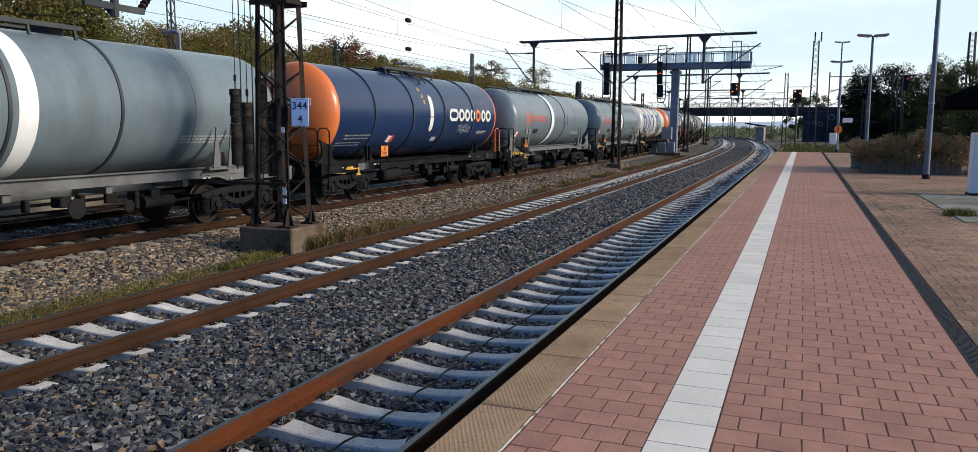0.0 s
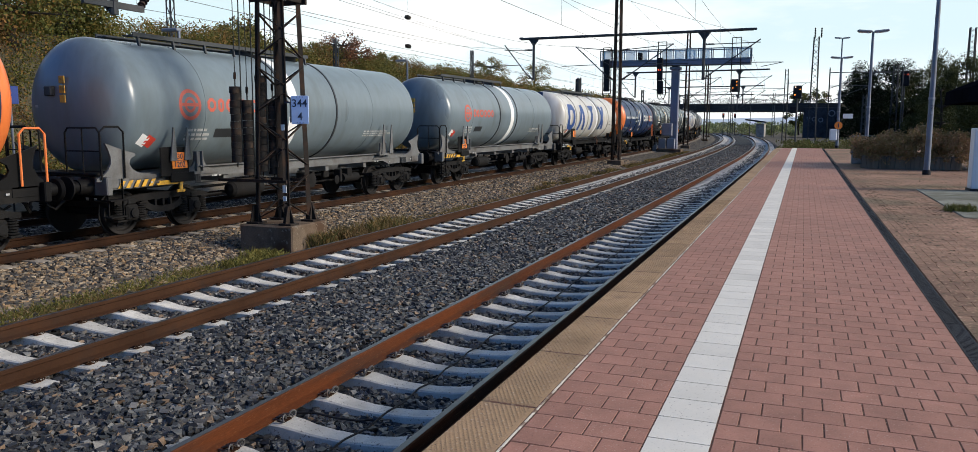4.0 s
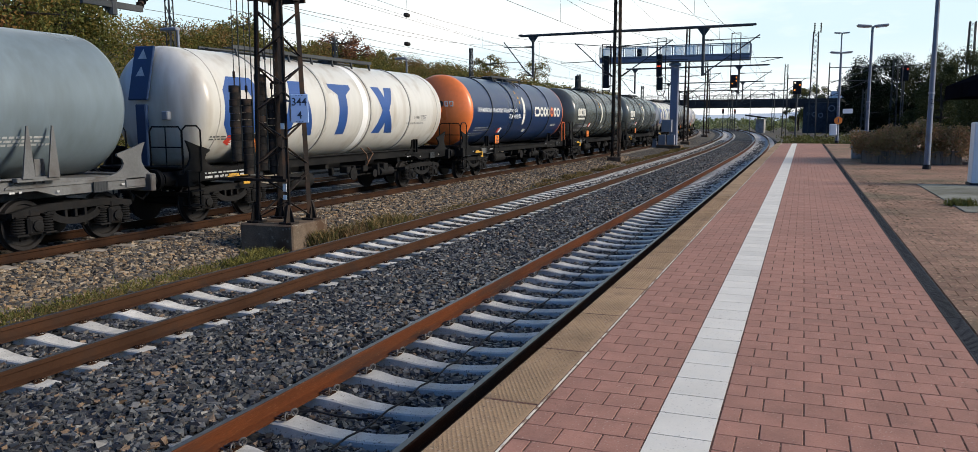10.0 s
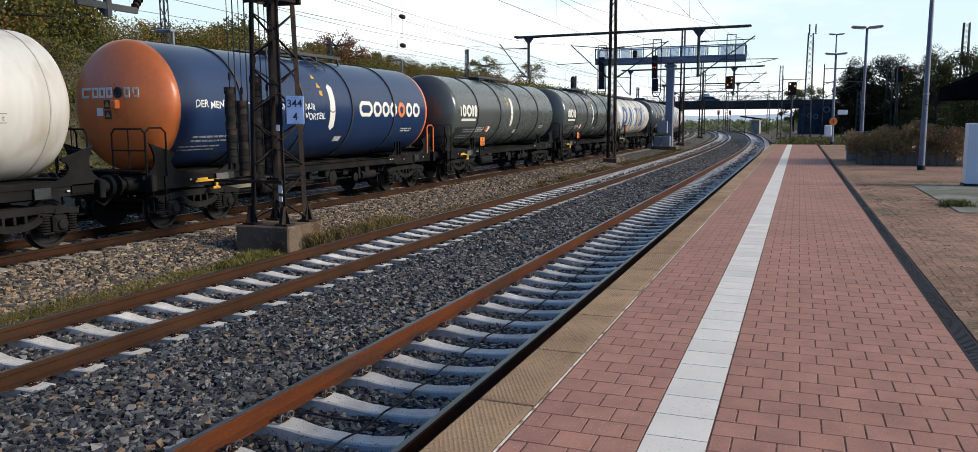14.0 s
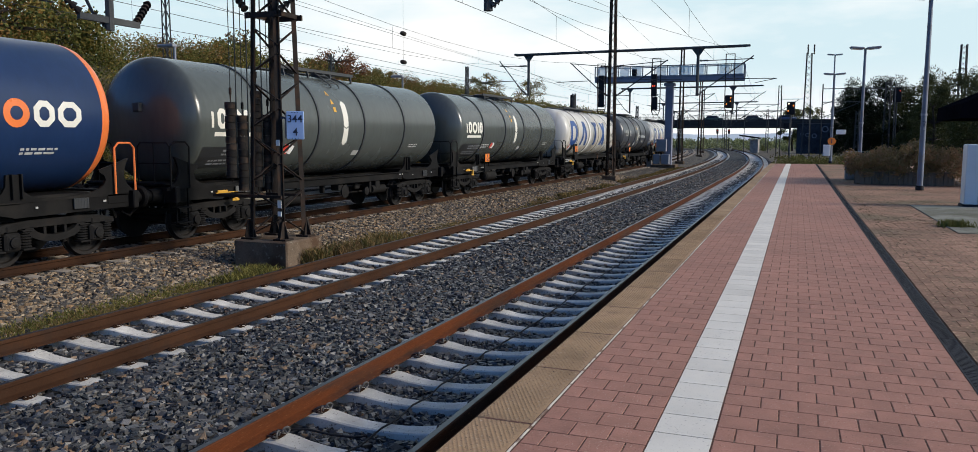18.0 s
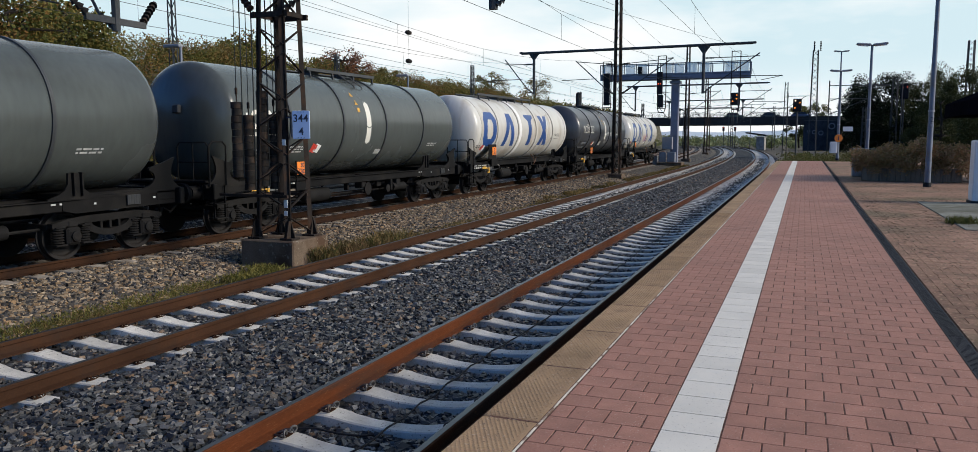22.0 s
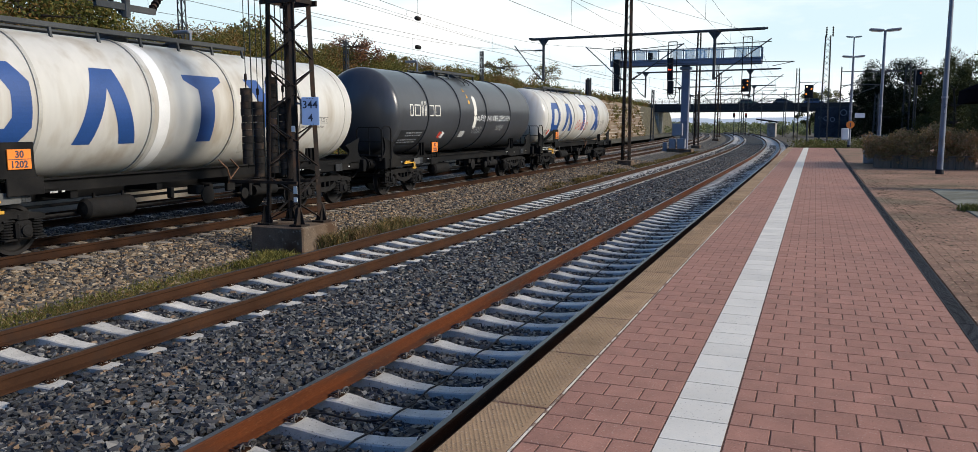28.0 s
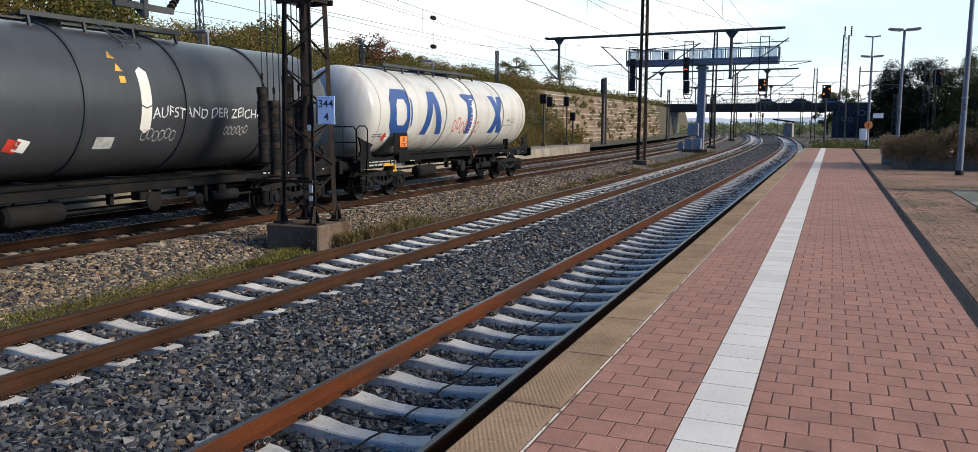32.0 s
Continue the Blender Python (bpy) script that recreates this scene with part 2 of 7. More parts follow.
SAND = surface("joint sand", (0.120, 0.060, 0.044), 0.95, var=0.4, scale=8, fine=120, bump=0.4, spec=0.1, speck=((0.03, 0.02, 0.015), (0.25, 0.18, 0.13)), speck_at=(0.56, 0.66), speck_scale=60)
DRAIN = surface("dark drain", (0.020, 0.021, 0.026), 0.75, var=0.4, scale=2, fine=90, bump=0.35, rand=0.15, stain=(0.05, 0.042, 0.036), stain_at=(0.58, 0.75), stain_scale=3, spec=0.25)
CONCRETE = surface("concrete", (0.30, 0.29, 0.26), 0.88, var=0.2, scale=1.5, fine=70, bump=0.3, stain=(0.12, 0.105, 0.085), stain_at=(0.5, 0.72), stain_scale=1.6)
CONC_OLD = surface("old concrete", (0.135, 0.100, 0.070), 0.92, var=0.35, scale=2.5, fine=50, bump=0.5, stain=(0.075, 0.045, 0.027), stain_at=(0.44, 0.64), stain_scale=2.2, spec=0.15, speck=((0.2, 0.17, 0.13),), speck_scale=12)
SLEEPER = surface("sleeper concrete", (0.57, 0.535, 0.465), 0.85, var=0.18, scale=4, fine=70, bump=0.35, rand=0.13, stain=(0.43, 0.395, 0.335), stain_at=(0.5, 0.78), stain_scale=5, spec=0.3, speck=((0.16, 0.14, 0.12),), speck_scale=45)
SLEEPER_OLD = surface("old sleeper concrete", (0.33, 0.28, 0.22), 0.9, var=0.2, scale=3, fine=90, bump=0.3, rand=0.18, stain=(0.13, 0.10, 0.075), stain_at=(0.48, 0.7), stain_scale=5)
RUST = surface("rail rust", (0.086, 0.0235, 0.0062), 0.75, metal=0.0, var=0.4, scale=1.2, fine=60, bump=0.3, stain=(0.045, 0.021, 0.013), stain_at=(0.46, 0.66), stain_scale=2.2, stretch=(1, 0.35, 3), spec=0.18, speck=((0.14, 0.06, 0.025),), speck_scale=40)
RUST_MID = surface("brown rail rust", (0.047, 0.020, 0.0088), 0.8, var=0.35, scale=1.5, fine=60, bump=0.3, stain=(0.03, 0.016, 0.010), stain_at=(0.5, 0.7), stain_scale=3, spec=0.15)
RUST_DARK = surface("dark rail rust", (0.036, 0.0165, 0.0082), 0.85, var=0.4, scale=1.5, fine=60, bump=0.3, stain=(0.022, 0.012, 0.008), stain_at=(0.48, 0.68), stain_scale=2.5, spec=0.1)
STEEL = surface("polished rail steel", (0.085, 0.09, 0.105), 0.40, metal=1.0, var=0.15, scale=4, fine=80, bump=0.05)
MAST = surface("weathered mast steel", (0.024, 0.018, 0.014), 0.75, metal=0.0, var=0.4, scale=2, fine=30, bump=0.25, stain=(0.055, 0.028, 0.015), stain_at=(0.5, 0.68), stain_scale=3, spec=0.2)
MAST_GREY = surface("galvanised mast steel", (0.055, 0.059, 0.060), 0.65, metal=0.2, var=0.25, scale=1.5, fine=30, bump=0.15, spec=0.3)
ZINC = surface("bright galvanised steel", (0.15, 0.17, 0.205), 0.5, metal=0.3, var=0.18, scale=2, fine=40, bump=0.08, stain=(0.14, 0.14, 0.14), stain_at=(0.52, 0.72), stain_scale=3, spec=0.4)
WIRE = surface("overhead wire", (0.05, 0.055, 0.05), 0.6, metal=0.5, var=0.1, bump=0)
WEIGHT = surface("cast weight", (0.021, 0.019, 0.017), 0.85, var=0.35, scale=3, fine=40, bump=0.35, rand=0.2, stain=(0.07, 0.045, 0.03), stain_at=(0.5, 0.68), stain_scale=4, spec=0.2)
BLACK = surface("black steel", (0.007, 0.0068, 0.0068), 0.6, metal=0.0, var=0.3, scale=2, fine=40, bump=0.2, stain=(0.018, 0.016, 0.0135), stain_at=(0.5, 0.75), stain_scale=2, spec=0.12)
GRIME = surface("grimy running gear", (0.013, 0.0125, 0.012), 0.8, metal=0.0, var=0.35, scale=4, fine=50, bump=0.35, stain=(0.018, 0.015, 0.013), stain_at=(0.52, 0.75), stain_scale=5, spec=0.12)
WHEEL = surface("wheel steel", (0.014, 0.012, 0.011), 0.65, metal=0.1, var=0.3, scale=4, fine=40, bump=0.2, spec=0.3)
SIGN_BLUE = surface("pale blue sign", (0.42, 0.55, 0.78), 0.5, var=0.05, bump=0.03)
INK = surface("dark sign ink", (0.02, 0.03, 0.06), 0.6, var=0.1, bump=0)
WHITE = surface("white paint", (0.78, 0.77, 0.73), 0.55, var=0.06, scale=3, fine=40, bump=0.05)
LAMP_GREY = surface("grey lamp housing", (0.24, 0.25, 0.27), 0.5, metal=0.2, var=0.12, bump=0.05)
ORANGE_SIGN = surface("orange plate", (0.85, 0.22, 0.02), 0.5, var=0.06, bump=0.03)
RED_PAINT = surface("red sticker", (0.55, 0.05, 0.03), 0.5, var=0.1, bump=0.02)
YELLOW = surface("yellow paint", (0.60, 0.32, 0.03), 0.55, var=0.25, scale=6, bump=0.05, stain=(0.16, 0.10, 0.04), stain_at=(0.54, 0.72), stain_scale=8)
CABINET = surface("pale grey cabinet", (0.64, 0.64, 0.62), 0.55, var=0.08, scale=1.5, fine=50, bump=0.05)
GLASS_DARK = surface("dark glass", (0.02, 0.022, 0.025), 0.12, var=0.1, bump=0)
SOIL = surface("brown soil", (0.10, 0.078, 0.055), 0.95, var=0.35, scale=0.7, fine=18, bump=0.6, stain=(0.05, 0.05, 0.028), stain_at=(0.48, 0.7), stain_scale=0.5, depth=0.05)
BANK = surface("bank earth", (0.07, 0.06, 0.032), 0.95, var=0.4, scale=0.3, fine=6, bump=0.8, depth=0.2)
ROOF = surface("dark roof felt", (0.010, 0.010, 0.012), 0.7, var=0.3, scale=2, fine=30, bump=0.15, spec=0.25)
TIMBER = surface("planter timber", (0.19, 0.142, 0.098), 0.9, var=0.3, scale=2, fine=60, bump=0.4, rand=0.15, stain=(0.05, 0.05, 0.04), stain_at=(0.5, 0.7), stain_scale=2, stretch=(6, 6, 0.6))
DARK_STONE = ballast_mat("basalt ballast", [(0.012, 0.013, 0.015), (0.028, 0.029, 0.032), (0.045, 0.046, 0.048), (0.010, 0.011, 0.014), (0.034, 0.033, 0.031), (0.062, 0.062, 0.062), (0.019, 0.020, 0.024)], 0.065)
TAN_STONE = ballast_mat("weathered ballast", [(0.088, 0.072, 0.053), (0.141, 0.115, 0.084), (0.044, 0.039, 0.032), (0.194, 0.154, 0.106), (0.035, 0.034, 0.031), (0.115, 0.084, 0.055)], 0.07)
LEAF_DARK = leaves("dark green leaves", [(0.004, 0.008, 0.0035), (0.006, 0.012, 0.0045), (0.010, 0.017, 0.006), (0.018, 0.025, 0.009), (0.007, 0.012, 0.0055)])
LEAF_BANK = leaves("autumn bank leaves", [(0.062, 0.074, 0.020), (0.105, 0.108, 0.027), (0.185, 0.145, 0.038), (0.075, 0.086, 0.023), (0.225, 0.125, 0.040), (0.130, 0.072, 0.033), (0.160, 0.135, 0.040)])
LEAF_HEDGE = leaves("brown hedge leaves", [(0.28, 0.155, 0.075), (0.37, 0.21, 0.105), (0.25, 0.18, 0.07), (0.46, 0.28, 0.15)])
LEAF_WEED = leaves("green weeds", [(0.075, 0.092, 0.024), (0.105, 0.115, 0.032), (0.13, 0.112, 0.040), (0.060, 0.076, 0.022)])
LEAF_VERGE = leaves("yellow-green weeds", [(0.15, 0.145, 0.040), (0.20, 0.175, 0.050), (0.11, 0.115, 0.030), (0.24, 0.19, 0.065)])
GRASS = leaves("dry grass", [(0.17, 0.115, 0.045), (0.11, 0.095, 0.032), (0.25, 0.17, 0.070), (0.08, 0.078, 0.026), (0.20, 0.135, 0.06), (0.13, 0.075, 0.038)])
BARK = surface("bark", (0.03, 0.023, 0.017), 0.9, var=0.3, scale=3, fine=25, bump=0.6)
PAD = surface("mossy pad concrete", (0.21, 0.205, 0.165), 0.92, var=0.25, scale=1.2, fine=50, bump=0.35, stain=(0.11, 0.105, 0.07), stain_at=(0.46, 0.66), stain_scale=1.4, spec=0.15, speck=((0.07, 0.06, 0.045),), speck_scale=25)
SPRING = surface("bare spring steel", (0.11, 0.105, 0.10), 0.5, metal=0.3, var=0.3, scale=6, fine=60, bump=0.1, stain=(0.07, 0.035, 0.02), stain_at=(0.5, 0.7), stain_scale=8)
LEAF_OLIVE = leaves("olive leaves", [(0.030, 0.038, 0.013), (0.045, 0.052, 0.017), (0.060, 0.064, 0.022), (0.036, 0.046, 0.016), (0.05, 0.05, 0.02)])
HOSE = surface("brown rubber hose", (0.12, 0.055, 0.025), 0.7, var=0.2, bump=0.05)
SHELTER_ROOF = surface("black roof sheet", (0.006, 0.006, 0.008), 0.9, var=0.3, scale=1, fine=20, bump=0.05, spec=0.0)
# distance haze painted in: the ridge's own colour is paled
HILL = surface("haze-coloured hill", (0.72, 0.76, 0.74), 1.0, var=0.08, scale=0.01, fine=0.1, bump=0, spec=0)

# ---- building helpers ----
class Geo:
    """Vertices and faces of one mesh, gathered from simple solids."""

    def __init__(self):
        self.v, self.f = [], []

    def add(self, verts, faces):
        k = len(self.v)
        self.v += [tuple(p) for p in verts]
        self.f += [tuple(k + i for i in q) for q in faces]
        return self

    def box(self, c, s, b=0.0, turn=None):
        """A box of full size s at c, its edges cut off by b."""
        hx, hy, hz = s[0] / 2, s[1] / 2, s[2] / 2
        pts, faces = [], []
        if b <= 0:
            pts = [(x, y, z) for x in (-hx, hx) for y in (-hy, hy) for z in (-hz, hz)]
            faces = [(0, 1, 3, 2), (4, 6, 7, 5), (0, 4, 5, 1), (2, 3, 7, 6), (0, 2, 6, 4), (1, 5, 7, 3)]
        else:
            b = min(b, hx * 0.9, hy * 0.9, hz * 0.9)
            for x in (-1, 1):
                for y in (-1, 1):
                    for z in (-1, 1):
                        pts += [(x * hx, y * (hy - b), z * (hz - b)), (x * (hx - b), y * hy, z * (hz - b)), (x * (hx - b), y * (hy - b), z * hz)]

            def i(x, y, z, a):
                return (x * 4 + y * 2 + z) * 3 + a

            for a, (p, q) in enumerate(((1, 2), (2, 0), (0, 1))):
                for side in (0, 1):
                    loop = []
                    for u, w in ((0, 0), (1, 0), (1, 1), (0, 1)):
                        k = [0, 0, 0]
                        k[a], k[p], k[q] = side, u, w
                        loop.append(i(*k, a))
                    faces.append(tuple(loop if side else reversed(loop)))
            for a in range(3):
                p, q = (a + 1) % 3, (a + 2) % 3
                for u in (0, 1):
                    for w in (0, 1):
                        k0, k1 = [0, 0, 0], [0, 0, 0]
                        k0[p], k0[q], k1[p], k1[q], k1[a] = u, w, u, w, 1
                        loop = [i(*k0, p), i(*k1, p), i(*k1, q), i(*k0, q)]
                        faces.append(tuple(loop if (u ^ w) else reversed(loop)))
            for x in (0, 1):
                for y in (0, 1):
                    for z in (0, 1):
                        loop = [i(x, y, z, 0), i(x, y, z, 1), i(x, y, z, 2)]
                        faces.append(tuple(loop if (x + y + z) % 2 else reversed(loop)))
        if turn is not None:
            pts = [turn @ Vector(p) for p in pts]
        return self.add([(p[0] + c[0], p[1] + c[1], p[2] + c[2]) for p in pts], faces)

    def beam(self, a, b, w, h=None, b2=0.0):
        """A bar of section w x h from a to b."""
        a, b = Vector(a), Vector(b)
        d = b - a
        q = d.to_track_quat("Y", "Z").to_matrix()
        return self.box((a + b) / 2, (w, d.length, h or w), b2, q)

    def tube(self, a, b, r, n=8, r2=None):
        a, b = Vector(a), Vector(b)
        q = (b - a).to_track_quat("Z", "Y").to_matrix()
        r2 = r if r2 is None else r2
        ring = [(math.cos(2 * math.pi * i / n), math.sin(2 * math.pi * i / n)) for i in range(n)]
        pts = [a + q @ Vector((x * r, y * r, 0)) for x, y in ring] + [b + q @ Vector((x * r2, y * r2, 0)) for x, y in ring]
        faces = [(i, (i + 1) % n, n + (i + 1) % n, n + i) for i in range(n)]
        return self.add(pts, faces + [tuple(range(n - 1, -1, -1)), tuple(range(n, 2 * n))])

    def pipe(self, pts, r, n=6):
        """A round bar that follows the points in one piece."""
        pts = [Vector(p) for p in pts]
        rings, side = [], None
        for i, p in enumerate(pts):
            d = (pts[min(i + 1, len(pts) - 1)] - pts[max(i - 1, 0)]).normalized()
            if side is None:
                side = d.cross(Vector((0, 0, 1)) if abs(d.z) < 0.9 else Vector((1, 0, 0)))
            side = (side - d * side.dot(d)).normalized()
            up = d.cross(side)
            rings += [p + (side * math.cos(2 * math.pi * k / n) + up * math.sin(2 * math.pi * k / n)) * r for k in range(n)]
        last = (len(pts) - 1) * n
        faces = [(i * n + k, i * n + (k + 1) % n, (i + 1) * n + (k + 1) % n, (i + 1) * n + k) for i in range(len(pts) - 1) for k in range(n)]
        return self.add(rings, faces + [tuple(range(n - 1, -1, -1)), tuple(last + k for k in range(n))])

    def lathe(self, prof, n=32, axis="y", c=(0, 0, 0)):
        """Turns (along, radius) pairs round an axis through c."""
        pts, faces = [], []
        for a, r in prof:
            for i in range(n):
                t = 2 * math.pi * i / n
                u, w = r * math.cos(t), r * math.sin(t)
                pts.append({"y": (u, a, w), "x": (a, u, w), "z": (u, w, a)}[axis])
        flip = axis == "y"
        for k in range(len(prof) - 1):
            for i in range(n):
                j = (i + 1) % n
                q = (k * n + i, k * n + j, (k + 1) * n + j, (k + 1) * n + i)
                faces.append(tuple(reversed(q)) if flip else q)
        first, last = tuple(range(n)), tuple((len(prof) - 1) * n + i for i in range(n))
        if prof[0][1] > 1e-4:
            faces.append(first if flip else tuple(reversed(first)))
        if prof[-1][1] > 1e-4:
            faces.append(tuple(reversed(last)) if flip else last)
        return self.add([(p[0] + c[0], p[1] + c[1], p[2] + c[2]) for p in pts], faces)

    def plate(self, outline, thick, place):
        """A flat plate with the given outline (u, w), as thick as given, set in space by the matrix place."""
        k = len(outline)
        pts = [place @ Vector((u, w, 0)) for u, w in outline] + [place @ Vector((u, w, thick)) for u, w in outline]
        faces = [tuple(range(k - 1, -1, -1)), tuple(range(k, 2 * k))] + [(i, (i + 1) % k, k + (i + 1) % k, k + i) for i in range(k)]
        return self.add(pts, faces)

    def mesh(self, name, smooth=False, sharp=35):
        me = bpy.data.meshes.new(name)
        me.from_pydata(self.v, [], self.f)
        if smooth:
            me.shade_smooth()
            me.set_sharp_from_angle(angle=radians(sharp))
        me.update()
        return me


def array_mesh(name, verts, loops, sizes):
    """A mesh from numpy arrays: vertices, corner indices, corners per face."""
    me = bpy.data.meshes.new(name)
    me.vertices.add(len(verts))
    me.vertices.foreach_set("co", np.ascontiguousarray(verts, dtype=np.float32).ravel())
    me.loops.add(len(loops))
    me.loops.foreach_set("vertex_index", np.ascontiguousarray(loops, dtype=np.int32).ravel())
    me.polygons.add(len(sizes))
    starts = np.concatenate([[0], np.cumsum(sizes)[:-1]])
    me.polygons.foreach_set("loop_start", starts.astype(np.int32))
    me.update(calc_edges=True)
    me.validate()
    me.shade_flat()
    return me


def thing(name, place=None, label="", category="", group="", kind=""):
    ob = new(name)
    ob.empty_display_size = 0.2
    if place is not None:
        ob.matrix_basis = place
    return tagged(ob, label, category, group, kind)


def part(name, geo, material, parent=None, label="", smooth=False, place=None, sharp=35):
    me = geo.mesh(name, smooth, sharp) if isinstance(geo, Geo) else geo
    if not me.materials:
        me.materials.append(material)
    ob = new(name, me)
    ob.parent = parent
    if place is not None:
        ob.matrix_basis = place
    if label:
        ob["label"] = label
    return ob


def whole(name, geo, material, label, category, group="", kind="", smooth=False, place=None):
    return tagged(part(name, geo, material, None, "", smooth, place), label, category, group, kind)


RAIL_TOP = -0.76


def bend(y):
    """How far the line has swung to the left at y."""
    return -max(0.0, y - 52.0) ** 2 / (2 * 925.0)


def ease(t):
    t = min(1.0, max(0.0, t))
    return t * t * (3 - 2 * t)


TRACKS = {1: -3.33, 2: -7.65, 3: -13.85, 4: -17.9}


def track_x(k, y):
    x = TRACKS[k] + bend(y)
    return x + 0.45 * ease((y - 15) / 40) if k >= 3 else x


def sweep(profile, ys, shift, close=False):
    """A strip or bar with the section profile (x, z) along y; shift(y) moves it sideways."""
    g, k = Geo(), len(profile)
    pts = [(x + shift(y), y, z) for y in ys for x, z in profile]
    faces = []
    for j in range(len(ys) - 1):
        for i in range(k if close else k - 1):
            a, b = j * k + i, j * k + (i + 1) % k
            faces.append((b, a, a + k, b + k) if not close else (a, b, b + k, a + k))
    if close:
        faces += [tuple(range(k - 1, -1, -1)), tuple((len(ys) - 1) * k + i for i in range(k))]
    return g.add(pts, faces)


def steps(a, b, d):
    k = max(1, round((b - a) / d))
    return [a + (b - a) * i / k for i in range(k + 1)]

# ---- the ground and the line ----
whole("ground", Geo().add([(-3500, -3500, -1.6), (3500, -3500, -1.6), (3500, 3500, -1.6), (-3500, 3500, -1.6)], [(0, 1, 2, 3)]),
      SOIL, "brown earth and scrub ground", "ground", kind="structure")
LINE = steps(-12, 300, 2.0)


def bumpy(geo, amount):
    rng = random.Random(5)
    geo.v = [(x, y, z + rng.uniform(-amount, amount)) for x, y, z in geo.v]
    return geo


def heaped(geo):
    """Farther along the ballast lies higher, up to the tops of the sleepers."""
    geo.v = [(x, y, z + 0.022 * ease((y - 14) / 14.0) + 0.018 * ease((y - 50) / 12.0)) for x, y, z in geo.v]
    return geo


def strip_section(pts, d):
    """Adds points to a section so that none are more than d apart."""
    out = []
    for (a, za), (b, zb) in zip(pts, pts[1:]):
        for s in steps(0, 1, d / max(0.001, abs(b - a)))[:-1]:
            out.append((a + (b - a) * s, za + (zb - za) * s))
    return out + [pts[-1]]


near_bed = strip_section([(-1.63, -1.02), (-2.05, -1.05), (-2.5, -1.045), (-4.1, -1.045), (-4.36, -1.0), (-4.5, -0.945), (-4.8, -0.935), (-5.5, -0.93), (-6.2, -0.935), (-6.48, -0.945), (-6.62, -1.0), (-6.85, -1.035), (-8.4, -1.035), (-8.75, -1.02), (-8.9, -0.995), (-9.25, -1.05), (-9.6, -1.14), (-9.8, -1.2)], 0.4)
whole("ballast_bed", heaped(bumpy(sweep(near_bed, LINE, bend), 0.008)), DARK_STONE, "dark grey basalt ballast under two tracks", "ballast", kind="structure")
soil_strip = strip_section([(-9.3, -1.12), (-10.3, -1.12), (-11.4, -1.08)], 0.4)
whole("verge", bumpy(sweep(soil_strip, LINE, bend), 0.015), SOIL, "bare brown earth verge between the tracks", "verge", kind="structure")
BROWN_STONE = ballast_mat("brown ballast", [(0.030, 0.024, 0.018), (0.050, 0.040, 0.031), (0.018, 0.015, 0.013), (0.070, 0.058, 0.045)], 0.065)
far_bed = strip_section([(-10.2, -1.17), (-10.9, -1.1), (-12.2, -0.985), (-12.6, -0.985), (-15.6, -0.99), (-16.4, -0.97), (-19.6, -0.98), (-20.6, -1.2)], 0.4)
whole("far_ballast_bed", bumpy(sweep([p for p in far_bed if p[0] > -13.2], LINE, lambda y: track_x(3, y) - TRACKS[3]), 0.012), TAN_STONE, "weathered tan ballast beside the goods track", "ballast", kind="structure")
whole("sooty_ballast_bed", bumpy(sweep([(-13.0, -1.02)] + [p for p in far_bed if p[0] < -12.99], LINE, lambda y: track_x(3, y) - TRACKS[3]), 0.012), BROWN_STONE, "dark brown ballast under the goods tracks", "ballast", kind="structure")

RAIL_SECTION = [(-0.075, 0), (-0.075, 0.012), (-0.012, 0.035), (-0.009, 0.118), (-0.036, 0.13), (-0.036, 0.162), (-0.026, 0.172), (0.026, 0.172), (0.036, 0.162), (0.036, 0.13), (0.009, 0.118), (0.012, 0.035), (0.075, 0.012), (0.075, 0)]


def sleeper_mesh(mat):
    g = Geo()
    rows = []
    for x, top, w in ((-1.26, -0.012, 0.118), (-0.98, 0.0, 0.125), (-0.60, 0.0, 0.125), (-0.50, -0.010, 0.120), (-0.36, -0.034, 0.108), (-0.18, -0.050, 0.100), (0, -0.054, 0.098),
                      (0.18, -0.050, 0.100), (0.36, -0.034, 0.108), (0.50, -0.010, 0.120), (0.60, 0.0, 0.125), (0.98, 0.0, 0.125), (1.26, -0.012, 0.118)):
        rows.append([(x, -w - 0.03, -0.2), (x, -w, top - 0.012), (x, -w + 0.015, top), (x, w - 0.015, top), (x, w, top - 0.012), (x, w + 0.03, -0.2)])
    k = 6
    faces = [tuple(range(k)), tuple((len(rows) - 1) * k + i for i in range(k - 1, -1, -1))]
    for j in range(len(rows) - 1):
        for i in range(k - 1):
            faces.append((j * k + i, (j + 1) * k + i, (j + 1) * k + i + 1, j * k + i + 1))
    g.add([p for r in rows for p in r], faces)
    me = g.mesh("sleeper")
    me.materials.append(mat)
    return me


